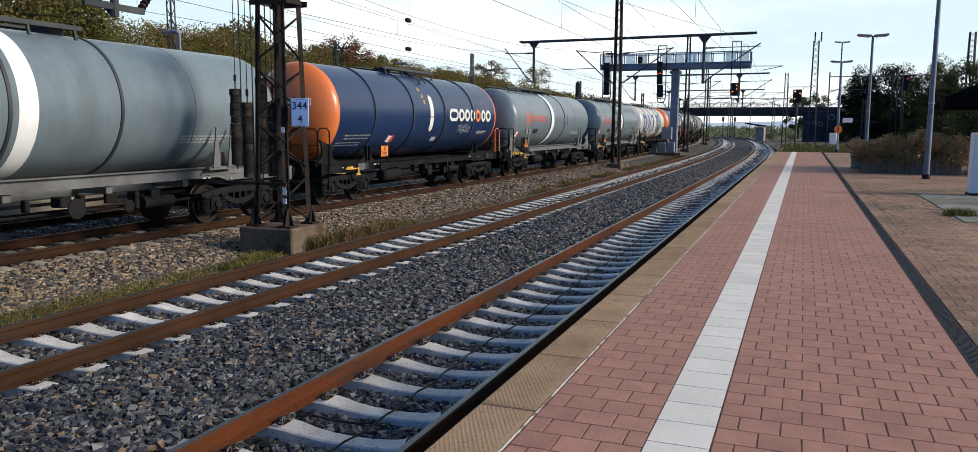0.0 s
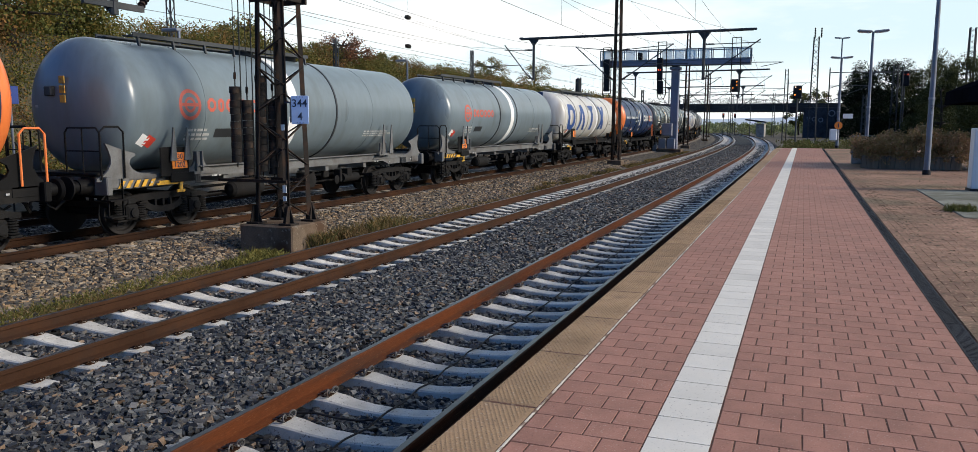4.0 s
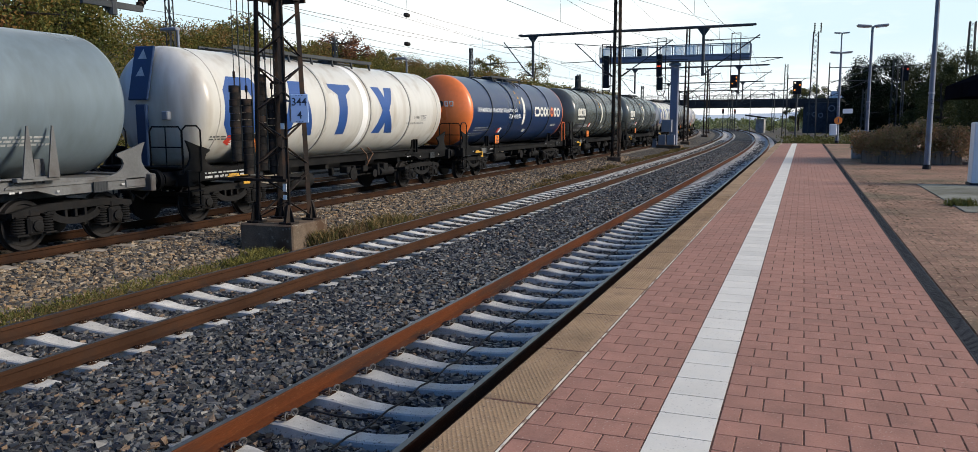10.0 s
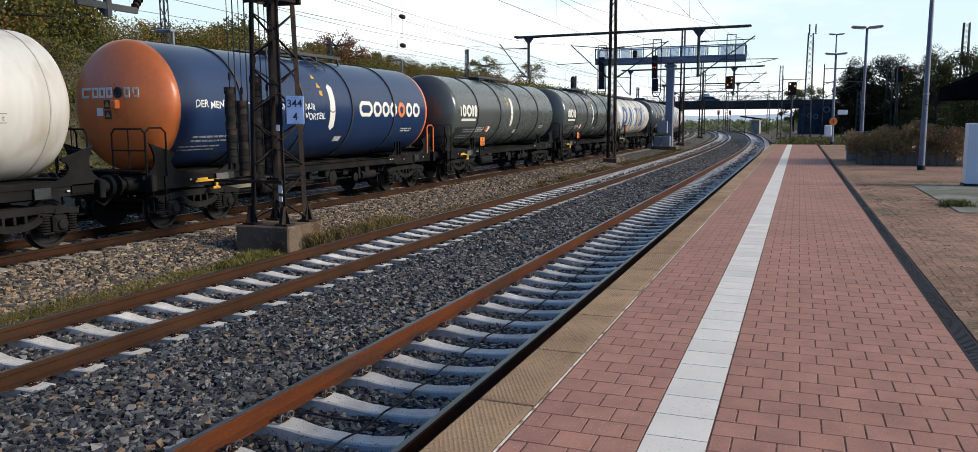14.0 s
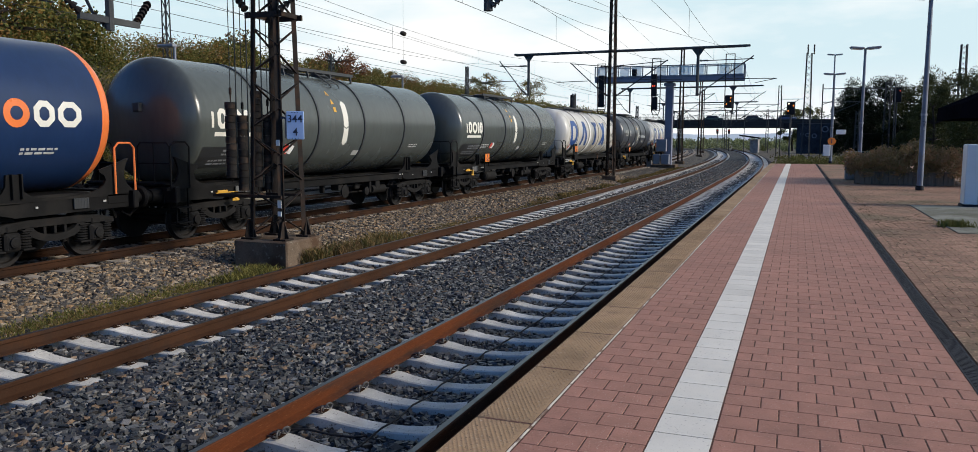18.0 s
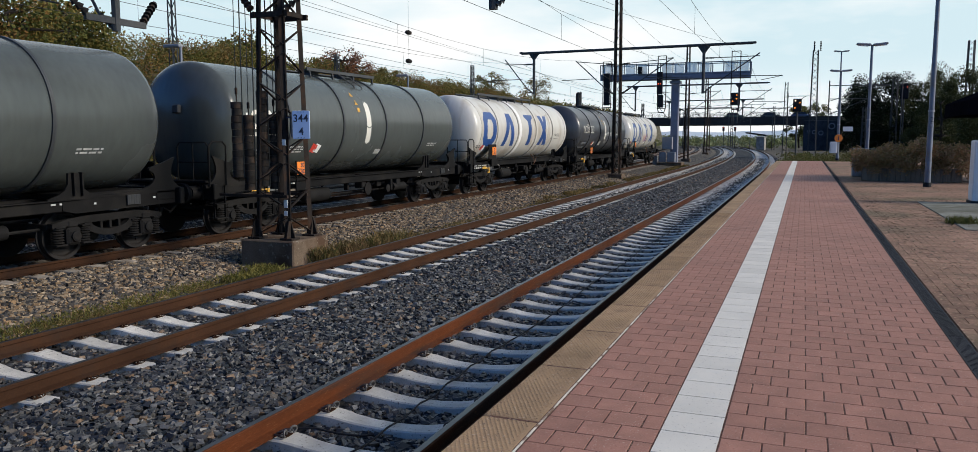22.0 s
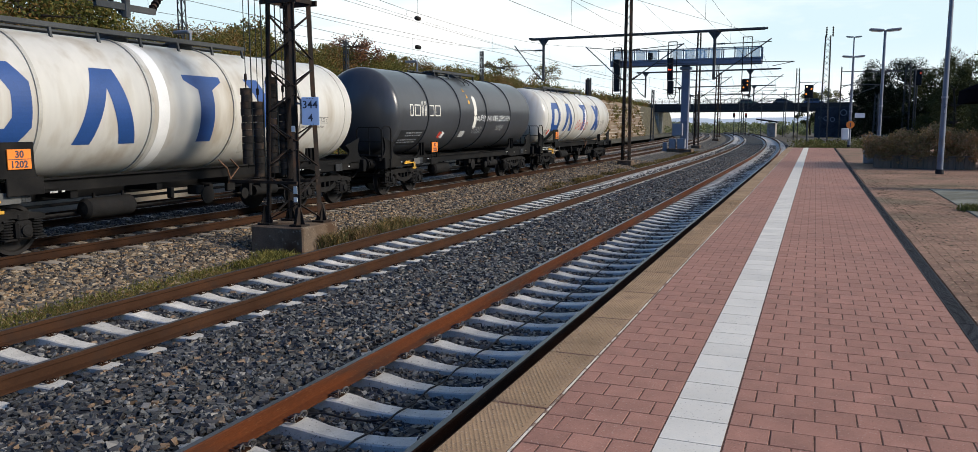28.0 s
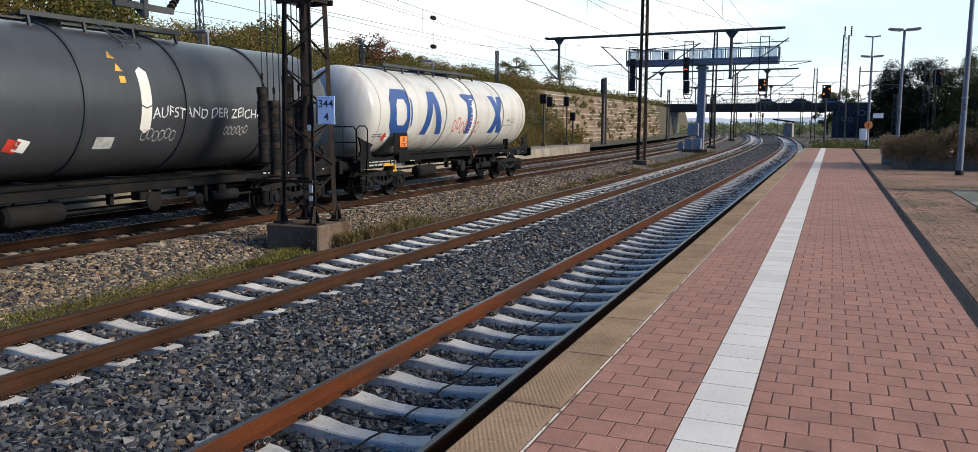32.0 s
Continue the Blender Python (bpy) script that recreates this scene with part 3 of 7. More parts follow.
def clip_mesh(spring_mat, size):
    """A rail fastening: guide plate, screw and the two bent loops of a spring clip."""
    g = Geo()
    g.box((0, 0, 0.007), (0.09, 0.13, 0.014), 0.004)
    g.tube((0.0, 0, 0.01), (0.0, 0, 0.052), 0.013, 6)
    g.tube((0.0, 0, 0.036), (0.0, 0, 0.058), 0.022, 6)
    spring = len(g.f)
    for s in (-1, 1):
        loop = [(-0.075, s * 0.030, 0.030), (-0.02, s * 0.020, 0.050), (0.03, s * 0.022, 0.050)]
        for k in range(9):
            a = math.pi * (1.15 - k * 0.20)
            loop.append((0.045 + 0.012 * math.cos(a), s * (0.068 - 0.040 * math.cos(a - math.pi)), 0.050 + 0.034 * math.sin(a)))
        loop += [(0.01, s * 0.095, 0.035), (-0.07, s * 0.080, 0.030)]
        g.pipe(loop, 0.0105, 6)
    g.v = [(x * size, y * size, z * size) for x, y, z in g.v]
    me = g.mesh("rail_clip")
    me.materials.append(RUST_DARK)
    me.materials.append(spring_mat)
    me.polygons.foreach_set("material_index", [1 if i >= spring else 0 for i in range(len(g.f))])
    return me


def build_track(k, label, first, last, pitch, sleeper, rust, clips_to):
    t = thing("railway_track", None, label, "track")
    t["kind"] = "structure"
    ys = [y for y in LINE if y <= last + 2]
    for side in (-1, 1):
        sec = [(x + side * 0.7535, z + RAIL_TOP - 0.172) for x, z in RAIL_SECTION]
        rail = part("rail", sweep(sec, ys, lambda y: track_x(k, y), True), rust, t, "rusty steel rail")
        head = [(side * 0.7535 + x, RAIL_TOP + z) for x, z in ((0.026, 0.0), (0.026, 0.002), (-0.026, 0.002), (-0.026, 0.0))]
        part("running_surface", sweep(head, ys, lambda y: track_x(k, y), True), STEEL, rail, "polished top of the rail")
    me, clip = sleeper_mesh(sleeper), clip_mesh(SPRING, 0.85) if k == 1 else clip_mesh(RUST_DARK, 0.62)
    rng = random.Random(k)
    count = int((last - first) / pitch)
    for i in range(count):
        y = first + i * pitch
        turn = math.degrees(math.atan2(track_x(k, y - 1) - track_x(k, y + 1), 2))
        s = part("sleeper", me, sleeper, t, "", place=pose(track_x(k, y), y + rng.uniform(-0.015, 0.015), RAIL_TOP - 0.178, 0, 0, turn + rng.uniform(-0.5, 0.5)))
        if 2 < y < clips_to:
            for x, r in ((-0.885, 180), (-0.625, 0), (0.625, 180), (0.885, 0)):
                part("rail_clip", clip, RUST_DARK, s, "", place=pose(x, 0, 0, 0, 0, r))
    return t


build_track(1, "straight main track with pale concrete sleepers beside the platform", 2.72 - 0.665 * 14, 200, 0.665, SLEEPER, RUST, 19)
build_track(2, "second main track with pale concrete sleepers", 4.05 - 0.632 * 16, 200, 0.632, SLEEPER, RUST_MID, 20)
build_track(3, "goods track with dirty sleepers carrying the tank wagons", 7.0 - 0.66 * 20, 190, 0.66, SLEEPER_OLD, RUST_DARK, 22)
build_track(4, "disused goods track behind the train", 10.0, 140, 0.66, SLEEPER_OLD, RUST_DARK, 0)

# ---- the platform ----
END = 55.3
plat = Geo().box((-0.16, END / 2 - 5, -0.75), (2.86, END + 10, 1.40), 0.01)
whole("platform", plat, CONC_OLD, "concrete platform body with a stained face", "platform", kind="structure")
yard = Geo()
yard.box((21.27, END / 2 - 5, -0.76), (40.0, END + 10, 1.5), 0.0)
whole("forecourt", yard, PAVER_OLD, "worn red paving with moss beside the platform", "paving", kind="structure")
sand = Geo().box((-0.165, END / 2 - 5, -0.027), (2.83, END + 10, 0.0504))
whole("paving_bed", sand, SAND, "dark sand bed of the paving", "paving bed", kind="structure")


WHITE_LINE = surface("crumbling pale joint", (0.62, 0.57, 0.49), 0.9, var=0.2, scale=4, fine=60, bump=0.4, stain=(0.2, 0.13, 0.09), stain_at=(0.52, 0.6), stain_scale=9, spec=0.1)


def edge_slab(studded):
    """A slab of the platform edge; the near ones show their rows of small studs."""
    g = Geo()
    g.box((0, 0, -0.06), (0.332, 1.055, 0.12), 0.008)
    if studded:
        for i in range(40):
            for k in range(11):
                x, y = -0.145 + k * 0.0262 + (0.0131 if i % 2 else 0.0), -0.507 + i * 0.026
                low = [(x - 0.0095, y), (x, y - 0.0095), (x + 0.0095, y), (x, y + 0.0095)]
                top = [(x - 0.005, y), (x, y - 0.005), (x + 0.005, y), (x, y + 0.005)]
                g.add([(p, q, -0.001) for p, q in low] + [(p, q, 0.0032) for p, q in top], [(4, 5, 6, 7)] + [(j, (j + 1) % 4, 4 + (j + 1) % 4, 4 + j) for j in range(4)])
    return g.mesh("edge_slab")


def build_platform_edge():
    t = thing("platform_edge", None, "tan studded concrete slabs along the platform edge", "platform edge", kind="structure")
    near, far = edge_slab(True), edge_slab(False)
    for me in (near, far):
        me.materials.append(EDGE)
    for i in range(-5, 54):
        part("edge_slab", near if 2 < i < 18 else far, EDGE, t, "", place=pose(-1.457, -1.2 + i * 1.07 - 0.66, 0.0))
    whole("edge_line", Geo().box((-1.283, END / 2 - 5, -0.03), (0.012, END + 10, 0.062)), WHITE_LINE, "thin white joint line along the platform edge", "edge line", kind="structure")


build_platform_edge()


def build_drain():
    """A narrow slotted channel: dark bed, two rims and cover bars, one cover a metre."""
    t = thing("drain_strip", None, "dark slotted drainage channel along the paving", "drain", kind="structure")
    part("channel", Geo().box((1.16, END / 2 - 5, -0.045), (0.13, END + 10, 0.075)), DRAIN, t)
    g = Geo()
    g.box((0, 0, -0.006), (0.126, 0.992, 0.014), 0.002)
    for i in range(28):
        g.box((0, -0.474 + i * 0.0351, 0.0005), (0.10, 0.016, 0.005))
    me = g.mesh("drain_cover")
    me.materials.append(DRAIN)
    for i in range(-8, 53):
        part("drain_cover", me, DRAIN, t, "", place=pose(1.16, 2.5 + i, 0.0))


build_drain()


def build_cable():
    rng = random.Random(14)
    pts = [Vector((-3.27, 4.6, -0.95))]
    y = 4.6
    while y < 60:
        y += 0.33
        on = abs((y - 2.72 + 0.33) % 0.665 - 0.33) < 0.15
        pts.append(Vector((-3.31 + bend(y) + 0.03 * math.sin(y * 1.3) + rng.uniform(-0.01, 0.01), y, -0.955 if on else -0.985)))
    whole("track_cable", Geo().pipe(pts, 0.009, 6), ROOF, "black cable lying along the middle of the track", "cable", smooth=True)
    loop = [(-3.95, 5.55, -0.93), (-3.8, 5.6, -0.925), (-3.6, 5.62, -0.95), (-3.4, 5.66, -0.96), (-3.3, 5.72, -0.955)]
    whole("bond_cable", Geo().pipe([Vector(p) for p in loop], 0.010, 6), ROOF, "short black bond cable from the rail", "cable", smooth=True)


build_cable()

# ---- masts, signals and wires ----
FACE_X = Matrix(((0, 0, 1, 0), (1, 0, 0, 0), (0, 1, 0, 0), (0, 0, 0, 1)))     # u along y, w up, facing +x
SKIP = surface("green skip paint", (0.02, 0.055, 0.045), 0.6, var=0.2, bump=0.1)
PALE_EDGE = surface("pale platform concrete", (0.26, 0.222, 0.165), 0.9, var=0.3, scale=1, fine=30, bump=0.2, stain=(0.15, 0.115, 0.08), stain_at=(0.5, 0.75), stain_scale=0.8)
STATION_BLUE = surface("station blue", (0.02, 0.05, 0.22), 0.5, var=0.08, bump=0.02)
# greens lightened to stand for the haze over the far woods
LEAF_FAR = leaves("haze-paled far leaves", [(0.16, 0.19, 0.07), (0.21, 0.23, 0.10), (0.19, 0.22, 0.13), (0.26, 0.25, 0.11)])
def lattice_mast(place, height, h0, h1, panel, label, group="", mat=None, leg=0.05, name="lattice_mast", z0=0.0):
    """Four legs joined by crossed braces; h0 and h1 are half its width at foot and top."""
    mat = mat or MAST
    t = thing(name, place, label, "mast", group)

    def half(z):
        return h0 + (h1 - h0) * z / height

    for sx in (-1, 1):
        for sy in (-1, 1):
            g = Geo()
            a, b = (sx * h0, sy * h0, z0), (sx * h1, sy * h1, height)
            g.beam((a[0] - sx * leg / 2, a[1], a[2]), (b[0] - sx * leg / 2, b[1], b[2]), leg, leg * 0.22)
            g.beam((a[0], a[1] - sy * leg / 2, a[2]), (b[0], b[1] - sy * leg / 2, b[2]), leg * 0.22, leg)
            part("leg", g, mat, t)
    zs = steps(z0, height, panel)
    single = name == "tension_mast"
    for ax in (0, 1):
        for s in (-1, 1):
            g = Geo()
            for k, (a, b) in enumerate(zip(zs, zs[1:])):
                ha, hb = half(a), half(b)
                for d in ((1, -1) if panel > 0.56 else ((1,) if (k + (s > 0)) % 2 else (-1,))):
                    inset = 0.16 * (b - a) if single else 0.0
                    p, q = [s * ha, s * ha, a + inset], [s * hb, s * hb, b - inset]
                    p[1 - ax], q[1 - ax] = d * ha, -d * hb
                    if single:
                        part("brace", Geo().beam(p, q, leg * 0.55, leg * 0.16), mat, t)
                    else:
                        g.beam(p, q, leg * 0.7, leg * 0.16)
            if not single:
                tagged(part("bracing", g, mat, t), kind="stuff")
    return t


def insulator(g, a, b, r=0.06, n=6):
    a, b = Vector(a), Vector(b)
    for k in range(n):
        p, q = a.lerp(b, (k + 0.15) / n), a.lerp(b, (k + 0.85) / n)
        g.tube(p, q, r, 8, r * 0.55)
    return g.tube(a, b, r * 0.4, 6)


SPANS = [-22.0, 14.1, 50.0, 87.0, 124.0, 160.0, 196.0]


def cross_arm(x0, x1, drops, y, z, shift, group):
    t = thing("cross_arm", pose(shift, y, 0), "long steel cross arm carrying overhead wires", "cross arm", group)
    part("arm", Geo().tube((x0, 0, z - 0.04), (x1, 0, z + 0.04), 0.085, 10), MAST_GREY, t)
    part("arm_end", Geo().box((x1, 0, z + 0.05), (0.35, 0.2, 0.12), 0.02), MAST_GREY, t)
    part("arm_end", Geo().box((x0, 0, z), (0.25, 0.2, 0.12), 0.02), MAST_GREY, t)
    for x, low in drops:
        g = Geo().tube((x, 0, z), (x, 0, low), 0.09, 8)
        g.plate([(-0.4, 0), (0.4, 0), (0.09, -0.42), (-0.09, -0.42)], 0.05, Matrix.Translation((x, 0.025, z - 0.02)) @ Matrix.Rotation(radians(90), 4, "X"))
        post = part("drop_post", g, MAST_GREY, t)
        near = y < 20
        s, reach = (1, 3.2) if x > -10 else (-1, 1.6 if near else 2.0)
        c = Geo()
        c.tube((x + s * 0.5, 0, low + 0.42), (x + s * reach, 0, low + 2.3), 0.035, 6)
        c.tube((x + s * 0.6, 0, z - 0.75), (x + s * reach, 0, z - 0.72), 0.028, 6)
        c.tube((x + s * reach * 0.4, 0, low + 1.0), (x + s * (reach + 1.3), 0, low + 0.95), 0.025, 6)
        c.tube((x + s * (reach + 1.3), 0, low + 0.95), (x + s * (reach + 0.1), 0, low + 0.72), 0.020, 6)
        insulator(c, (x + s * 0.1, 0, z - 0.75), (x + s * 0.6, 0, z - 0.75), 0.07)
        insulator(c, (x + s * 0.08, 0, low + 0.08), (x + s * 0.5, 0, low + 0.42), 0.07)
        part("cantilever", c, MAST_GREY, post, "cantilever with ribbed insulators")
        if near and x < -10:
            part("foot_beam", Geo().beam((x, -0.85, low + 0.22), (x, 0.85, low + 0.22), 0.09, 0.14), MAST_GREY, post)
            for d in (-1, 1):
                part("insulator", insulator(Geo(), (x, d * 0.8, low + 0.3), (x - 0.2, d * 1.4, low + 0.85), 0.10, 6), WEIGHT, post, "dark ribbed insulator")
    return t


def build_tension_mast():
    base = Geo().box((0, 0, -0.33), (1.3, 1.3, 0.66), 0.03)
    whole("mast_plinth", base, CONC_OLD, "stained concrete block under the tension mast", "plinth", place=pose(-10.2, 14.1, -0.55))
    m = lattice_mast(pose(-10.2, 14.1, -0.55), 10.0, 0.40, 0.20, 0.55, "brown riveted lattice mast on a concrete block", leg=0.095, name="tension_mast")
    for sx in (-1, 1):
        for sy in (-1, 1):
            g = Geo().box((sx * 0.40, sy * 0.40, 0.02), (0.3, 0.3, 0.04), 0.006)
            g.plate([(-0.14, 0), (0.14, 0), (0.04, 0.36), (-0.04, 0.36)], 0.02, Matrix.Translation((sx * 0.40, sy * 0.40 + 0.01, 0.03)) @ Matrix.Rotation(radians(90), 4, "X"))
            g.plate([(-0.14, 0), (0.14, 0), (0.04, 0.36), (-0.04, 0.36)], 0.02, Matrix.Translation((sx * 0.43 - 0.01, sy * 0.43, 0.03)) @ FACE_X)
            part("foot_plate", g, MAST, m)
    for c in (-0.34, 0.34):
        part("crossbeam", Geo().beam((-0.44, c, 4.58), (0.46, c, 4.58), 0.05, 0.11), MAST, m)
        part("crossbeam", Geo().beam((c, -0.40, 4.60), (c, 0.40, 4.60), 0.05, 0.09), MAST, m)
    for a, b in (((0.42, -0.36, 4.66), (1.05, -0.15, 5.15)), ((-0.42, -0.36, 4.70), (-1.0, -0.2, 5.3))):
        part("insulator", insulator(Geo(), a, b, 0.085, 7), WEIGHT, m, "dark ribbed insulator")
    g = Geo()
    for y in (-0.5, 0.2):
        g.beam((-1.25, y, 0.9), (0.45, y, 0.9), 0.05, 0.06)
    for x in (-1.2, -0.85, -0.45):
        g.beam((x, -0.5, 0.9), (x, 0.45, 0.9), 0.04, 0.05)
    part("weight_guide", g, MAST, m, "steel guide frame for the weights")
    for z, h in ((2.0, 0.12), (0.75, 0.16), (0.55, 0.10)):
        part("sticker", Geo().box((0.355, -0.445, z), (0.09, 0.008, h)), WHITE, m, "small white sticker")
    # the stacks of tension weights on their wires
    disc = Geo().lathe([(0, 0.112), (0.005, 0.12), (0.138, 0.12), (0.143, 0.112)], 14, "z").mesh("weight", True, 40)
    disc.materials.append(WEIGHT)
    for x, y, low, high in ((-11.27, 14.0, 0.70, 2.33), (-11.08, 14.14, 0.42, 2.03), (-10.84, 14.30, 0.50, 2.68), (-10.67, 14.46, 0.44, 2.10)):
        s = thing("weight_stack", pose(x, y, low), "stack of dark cast tension weights on a wire", "tension weights", "tension weight stacks")
        n = int((high - low) / 0.146)
        rng = random.Random(int(x * 100))
        for k in range(n):
            part("weight", disc, WEIGHT, s, "", place=pose(rng.uniform(-0.008, 0.008), rng.uniform(-0.008, 0.008), k * 0.146, 0, 0, rng.uniform(0, 90)))
        rod = Geo().tube((0, 0, -0.1), (0, 0, high - low + 0.28), 0.014, 6).box((0, 0, high - low + 0.2), (0.05, 0.05, 0.14), 0.01)
        part("rod", rod, MAST, s)
        w = Geo().tube((0, 0, high - low + 0.28), (0, 0, 9.0 - low), 0.009, 5).tube((0.13, 0.02, 0), (0.13, 0.02, 9.0 - low), 0.014, 5)
        part("wire", w, WIRE, s)
    # the kilometre board
    k = thing("kilometre_board", pose(-9.38, 13.60, 1.80, 0, 0, 14), "pale blue kilometre board reading 344 over 4", "board")
    part("panel", Geo().box((0, 0, 0), (0.36, 0.02, 0.56), 0.006), SIGN_BLUE, k)
    turn = Matrix.Rotation(radians(90), 4, "X")
    for word, z in (("344", 0.06), ("4", -0.20)):
        part("number", flat_words(Geo(), word, 0.215, Matrix.Translation((0, -0.014, z)) @ turn, 0.002), INK, k, "dark blue number")
    for x in (-0.06, 0, 0.06):
        for z in (-0.255, 0.255):
            part("edge_mark", Geo().box((x, -0.0125, z), (0.02, 0.004, 0.012)), INK, k)
    part("back_panel", Geo().box((-0.21, 0.14, 0), (0.012, 0.28, 0.5), 0.003).beam((-0.35, 0.1, 0.15), (0.0, 0.1, 0.15), 0.03, 0.03), INK, k, "dark side of the board")





def flat_words(g, words, size, place, bold=0.0):
    vs, fs = text_faces(words, size, bold)
    x0, x1 = min(v[0] for v in vs), max(v[0] for v in vs)
    return g.add([place @ Vector((v[0] - (x0 + x1) / 2, v[1], 0)) for v in vs], fs)


def text_faces(words, size, bold=0.0):
    cu = bpy.data.curves.new("words", "FONT")
    cu.body, cu.size, cu.offset, cu.resolution_u = words, size, bold, 3
    ob = bpy.data.objects.new("words", cu)
    scene.collection.objects.link(ob)
    bpy.context.view_layer.update()
    me = ob.evaluated_get(bpy.context.evaluated_depsgraph_get()).to_mesh()
    vs, fs = [tuple(v.co) for v in me.vertices], [tuple(p.vertices) for p in me.polygons]
    ob.to_mesh_clear()
    bpy.data.objects.remove(ob)
    bpy.data.curves.remove(cu)
    return vs, fs


build_tension_mast()
for y in SPANS[1:6]:
    dx = bend(y)
    z = 6.99 if y != 14.1 else 7.1
    drops = ((-16.5, 4.3), (-5.8, 4.15)) if y > 20 else ((-14.6, 3.95), (-5.45, 3.9))
    cross_arm(-17.35, -3.0, drops, y, z, dx, "cross arms of the line")
    if y > 20:
        lattice_mast(pose(-11.0 + dx, y, -1.0), 12.0, 0.24, 0.16, 0.52, "dark steel lattice mast between the tracks", "masts of the line", leg=0.09)
        for s, reach in ((-1, 2.7), (1, 3.4)):
            c = thing("mast_cantilever", pose(-11.0 + dx, y, 0), "bracket arm with insulators on a lattice mast", "cantilever", "mast cantilevers")
            g = Geo().tube((s * 0.75, 0, 4.55), (s * reach, 0, 6.35), 0.035, 6).tube((s * 0.75, 0, 6.1), (s * reach, 0, 6.3), 0.026, 6)
            g.tube((s * reach * 0.5, 0, 5.2), (s * (reach + 0.9), 0, 5.15), 0.024, 6)
            part("arm", g, MAST_GREY, c)
            part("insulator", insulator(Geo(), (s * 0.2, 0, 4.2), (s * 0.75, 0, 4.55), 0.075), WEIGHT, c, "ribbed insulator")
            part("insulator", insulator(Geo(), (s * 0.2, 0, 6.05), (s * 0.75, 0, 6.1), 0.07), WEIGHT, c, "ribbed insulator")
        whole("base_block", Geo().box((0, 0, 0), (0.9, 0.9, 0.5), 0.03), CONC_OLD, "concrete mast base block in the verge", "base block", "mast base blocks", place=pose(-11.0 + dx, y, -1.0))


def build_wires():
    rng = random.Random(9)
    for k, zc in ((1, 4.78), (2, 4.78), (3, 4.78), (4, 4.78)):
        t = thing("overhead_line", None, "contact wire and carrying wire above a track", "overhead wire", "overhead wires")
        drop = Geo()
        for a, b in zip(SPANS, SPANS[1:]):
            ys = steps(a, b, 4.0)
            lift = [6.35 - 4 * 0.85 * ((y - a) / (b - a)) * (1 - (y - a) / (b - a)) for y in ys]
            pa = [(track_x(k, y), y, zc) for y in ys]
            pb = [(track_x(k, y), y, z) for y, z in zip(ys, lift)]
            part("contact_wire", Geo().pipe(pa, 0.009 if a > 40 else 0.007, 4), WIRE, t)
            part("carrying_wire", Geo().pipe(pb, 0.009 if a > 40 else 0.007, 4), WIRE, t)
            for p, q in list(zip(pa, pb))[1:-1:2]:
                drop.tube(p, q, 0.005, 4)
        tagged(part("dropper", drop, WIRE, t), kind="stuff")
    t = thing("feeder_line", None, "feeder wires high along the masts", "overhead wire")
    for x, z in ((-10.7, 9.4), (-11.3, 8.2)):
        for a, b in zip(SPANS, SPANS[1:]):
            part("feeder_wire", Geo().pipe([(x + bend(y), y, z - 2.4 * ((y - a) / (b - a)) * (1 - (y - a) / (b - a))) for y in steps(a, b, 6.0)], 0.01, 4), WIRE, t)
    # long wires of the tracks behind the train, with their insulators
    t = thing("span_wire", None, "long span wires with ribbed insulators", "overhead wire")
    for x, y0, z0, x1, y1, z1 in ((-17.9, 4.0, 7.2, -17.6, 70.0, 6.0), (-17.9, 2.0, 5.7, -17.6, 70.0, 4.9), (-21.5, 4, 8.6, -21.0, 90, 6.6), (-14.4, 4.0, 7.4, -4.2, 50.0, 7.0)):
        part("wire", Geo().pipe([(x + (x1 - x) * s, y0 + (y1 - y0) * s, z0 + (z1 - z0) * s - 1.2 * s * (1 - s)) for s in steps(0, 1, 0.1)], 0.008, 4), WIRE, t)
    for y, z in ((35.0, 6.55), (35.0, 5.2)):
        part("insulator", Geo().lathe([(-0.2, 0.02), (-0.16, 0.1), (-0.1, 0.06), (-0.04, 0.11), (0.04, 0.11), (0.1, 0.06), (0.16, 0.1), (0.2, 0.02)], 10, "y", (-17.9, y, z)), WEIGHT, t, "dark ribbed insulator")
    part("hanger", Geo().tube((-17.9, 35.0, 8.5), (-17.9, 35.0, 5.2), 0.006, 4), WIRE, t)


build_wires()


def signal_head(parent, x, y, z, w, h, lights, hood=0.12):
    g = Geo().box((x, y, z), (w, 0.25, h), 0.04)
    head = part("signal_head", g, ROOF, parent, "black signal head")
    hoods = Geo()
    for lx, lz, color, power in lights:
        m = glowing("signal " + color, {"red": (1.0, 0.08, 0.03), "amber": (1.0, 0.24, 0.03), "pale": (1.0, 0.75, 0.5)}[color], power)
        part("signal_lamp", Geo().lathe([(y - 0.13, 0.0), (y - 0.128, 0.055), (y - 0.12, 0.055)], 12, "y", (x + lx, 0, z + lz)), m, head, "glowing " + color + " signal lamp")
        hoods.box((x + lx, y - 0.19, z + lz + 0.10), (0.2, 0.16, 0.02), 0.004)
    if lights:
        part("lamp_hood", hoods, ROOF, head)
    return head


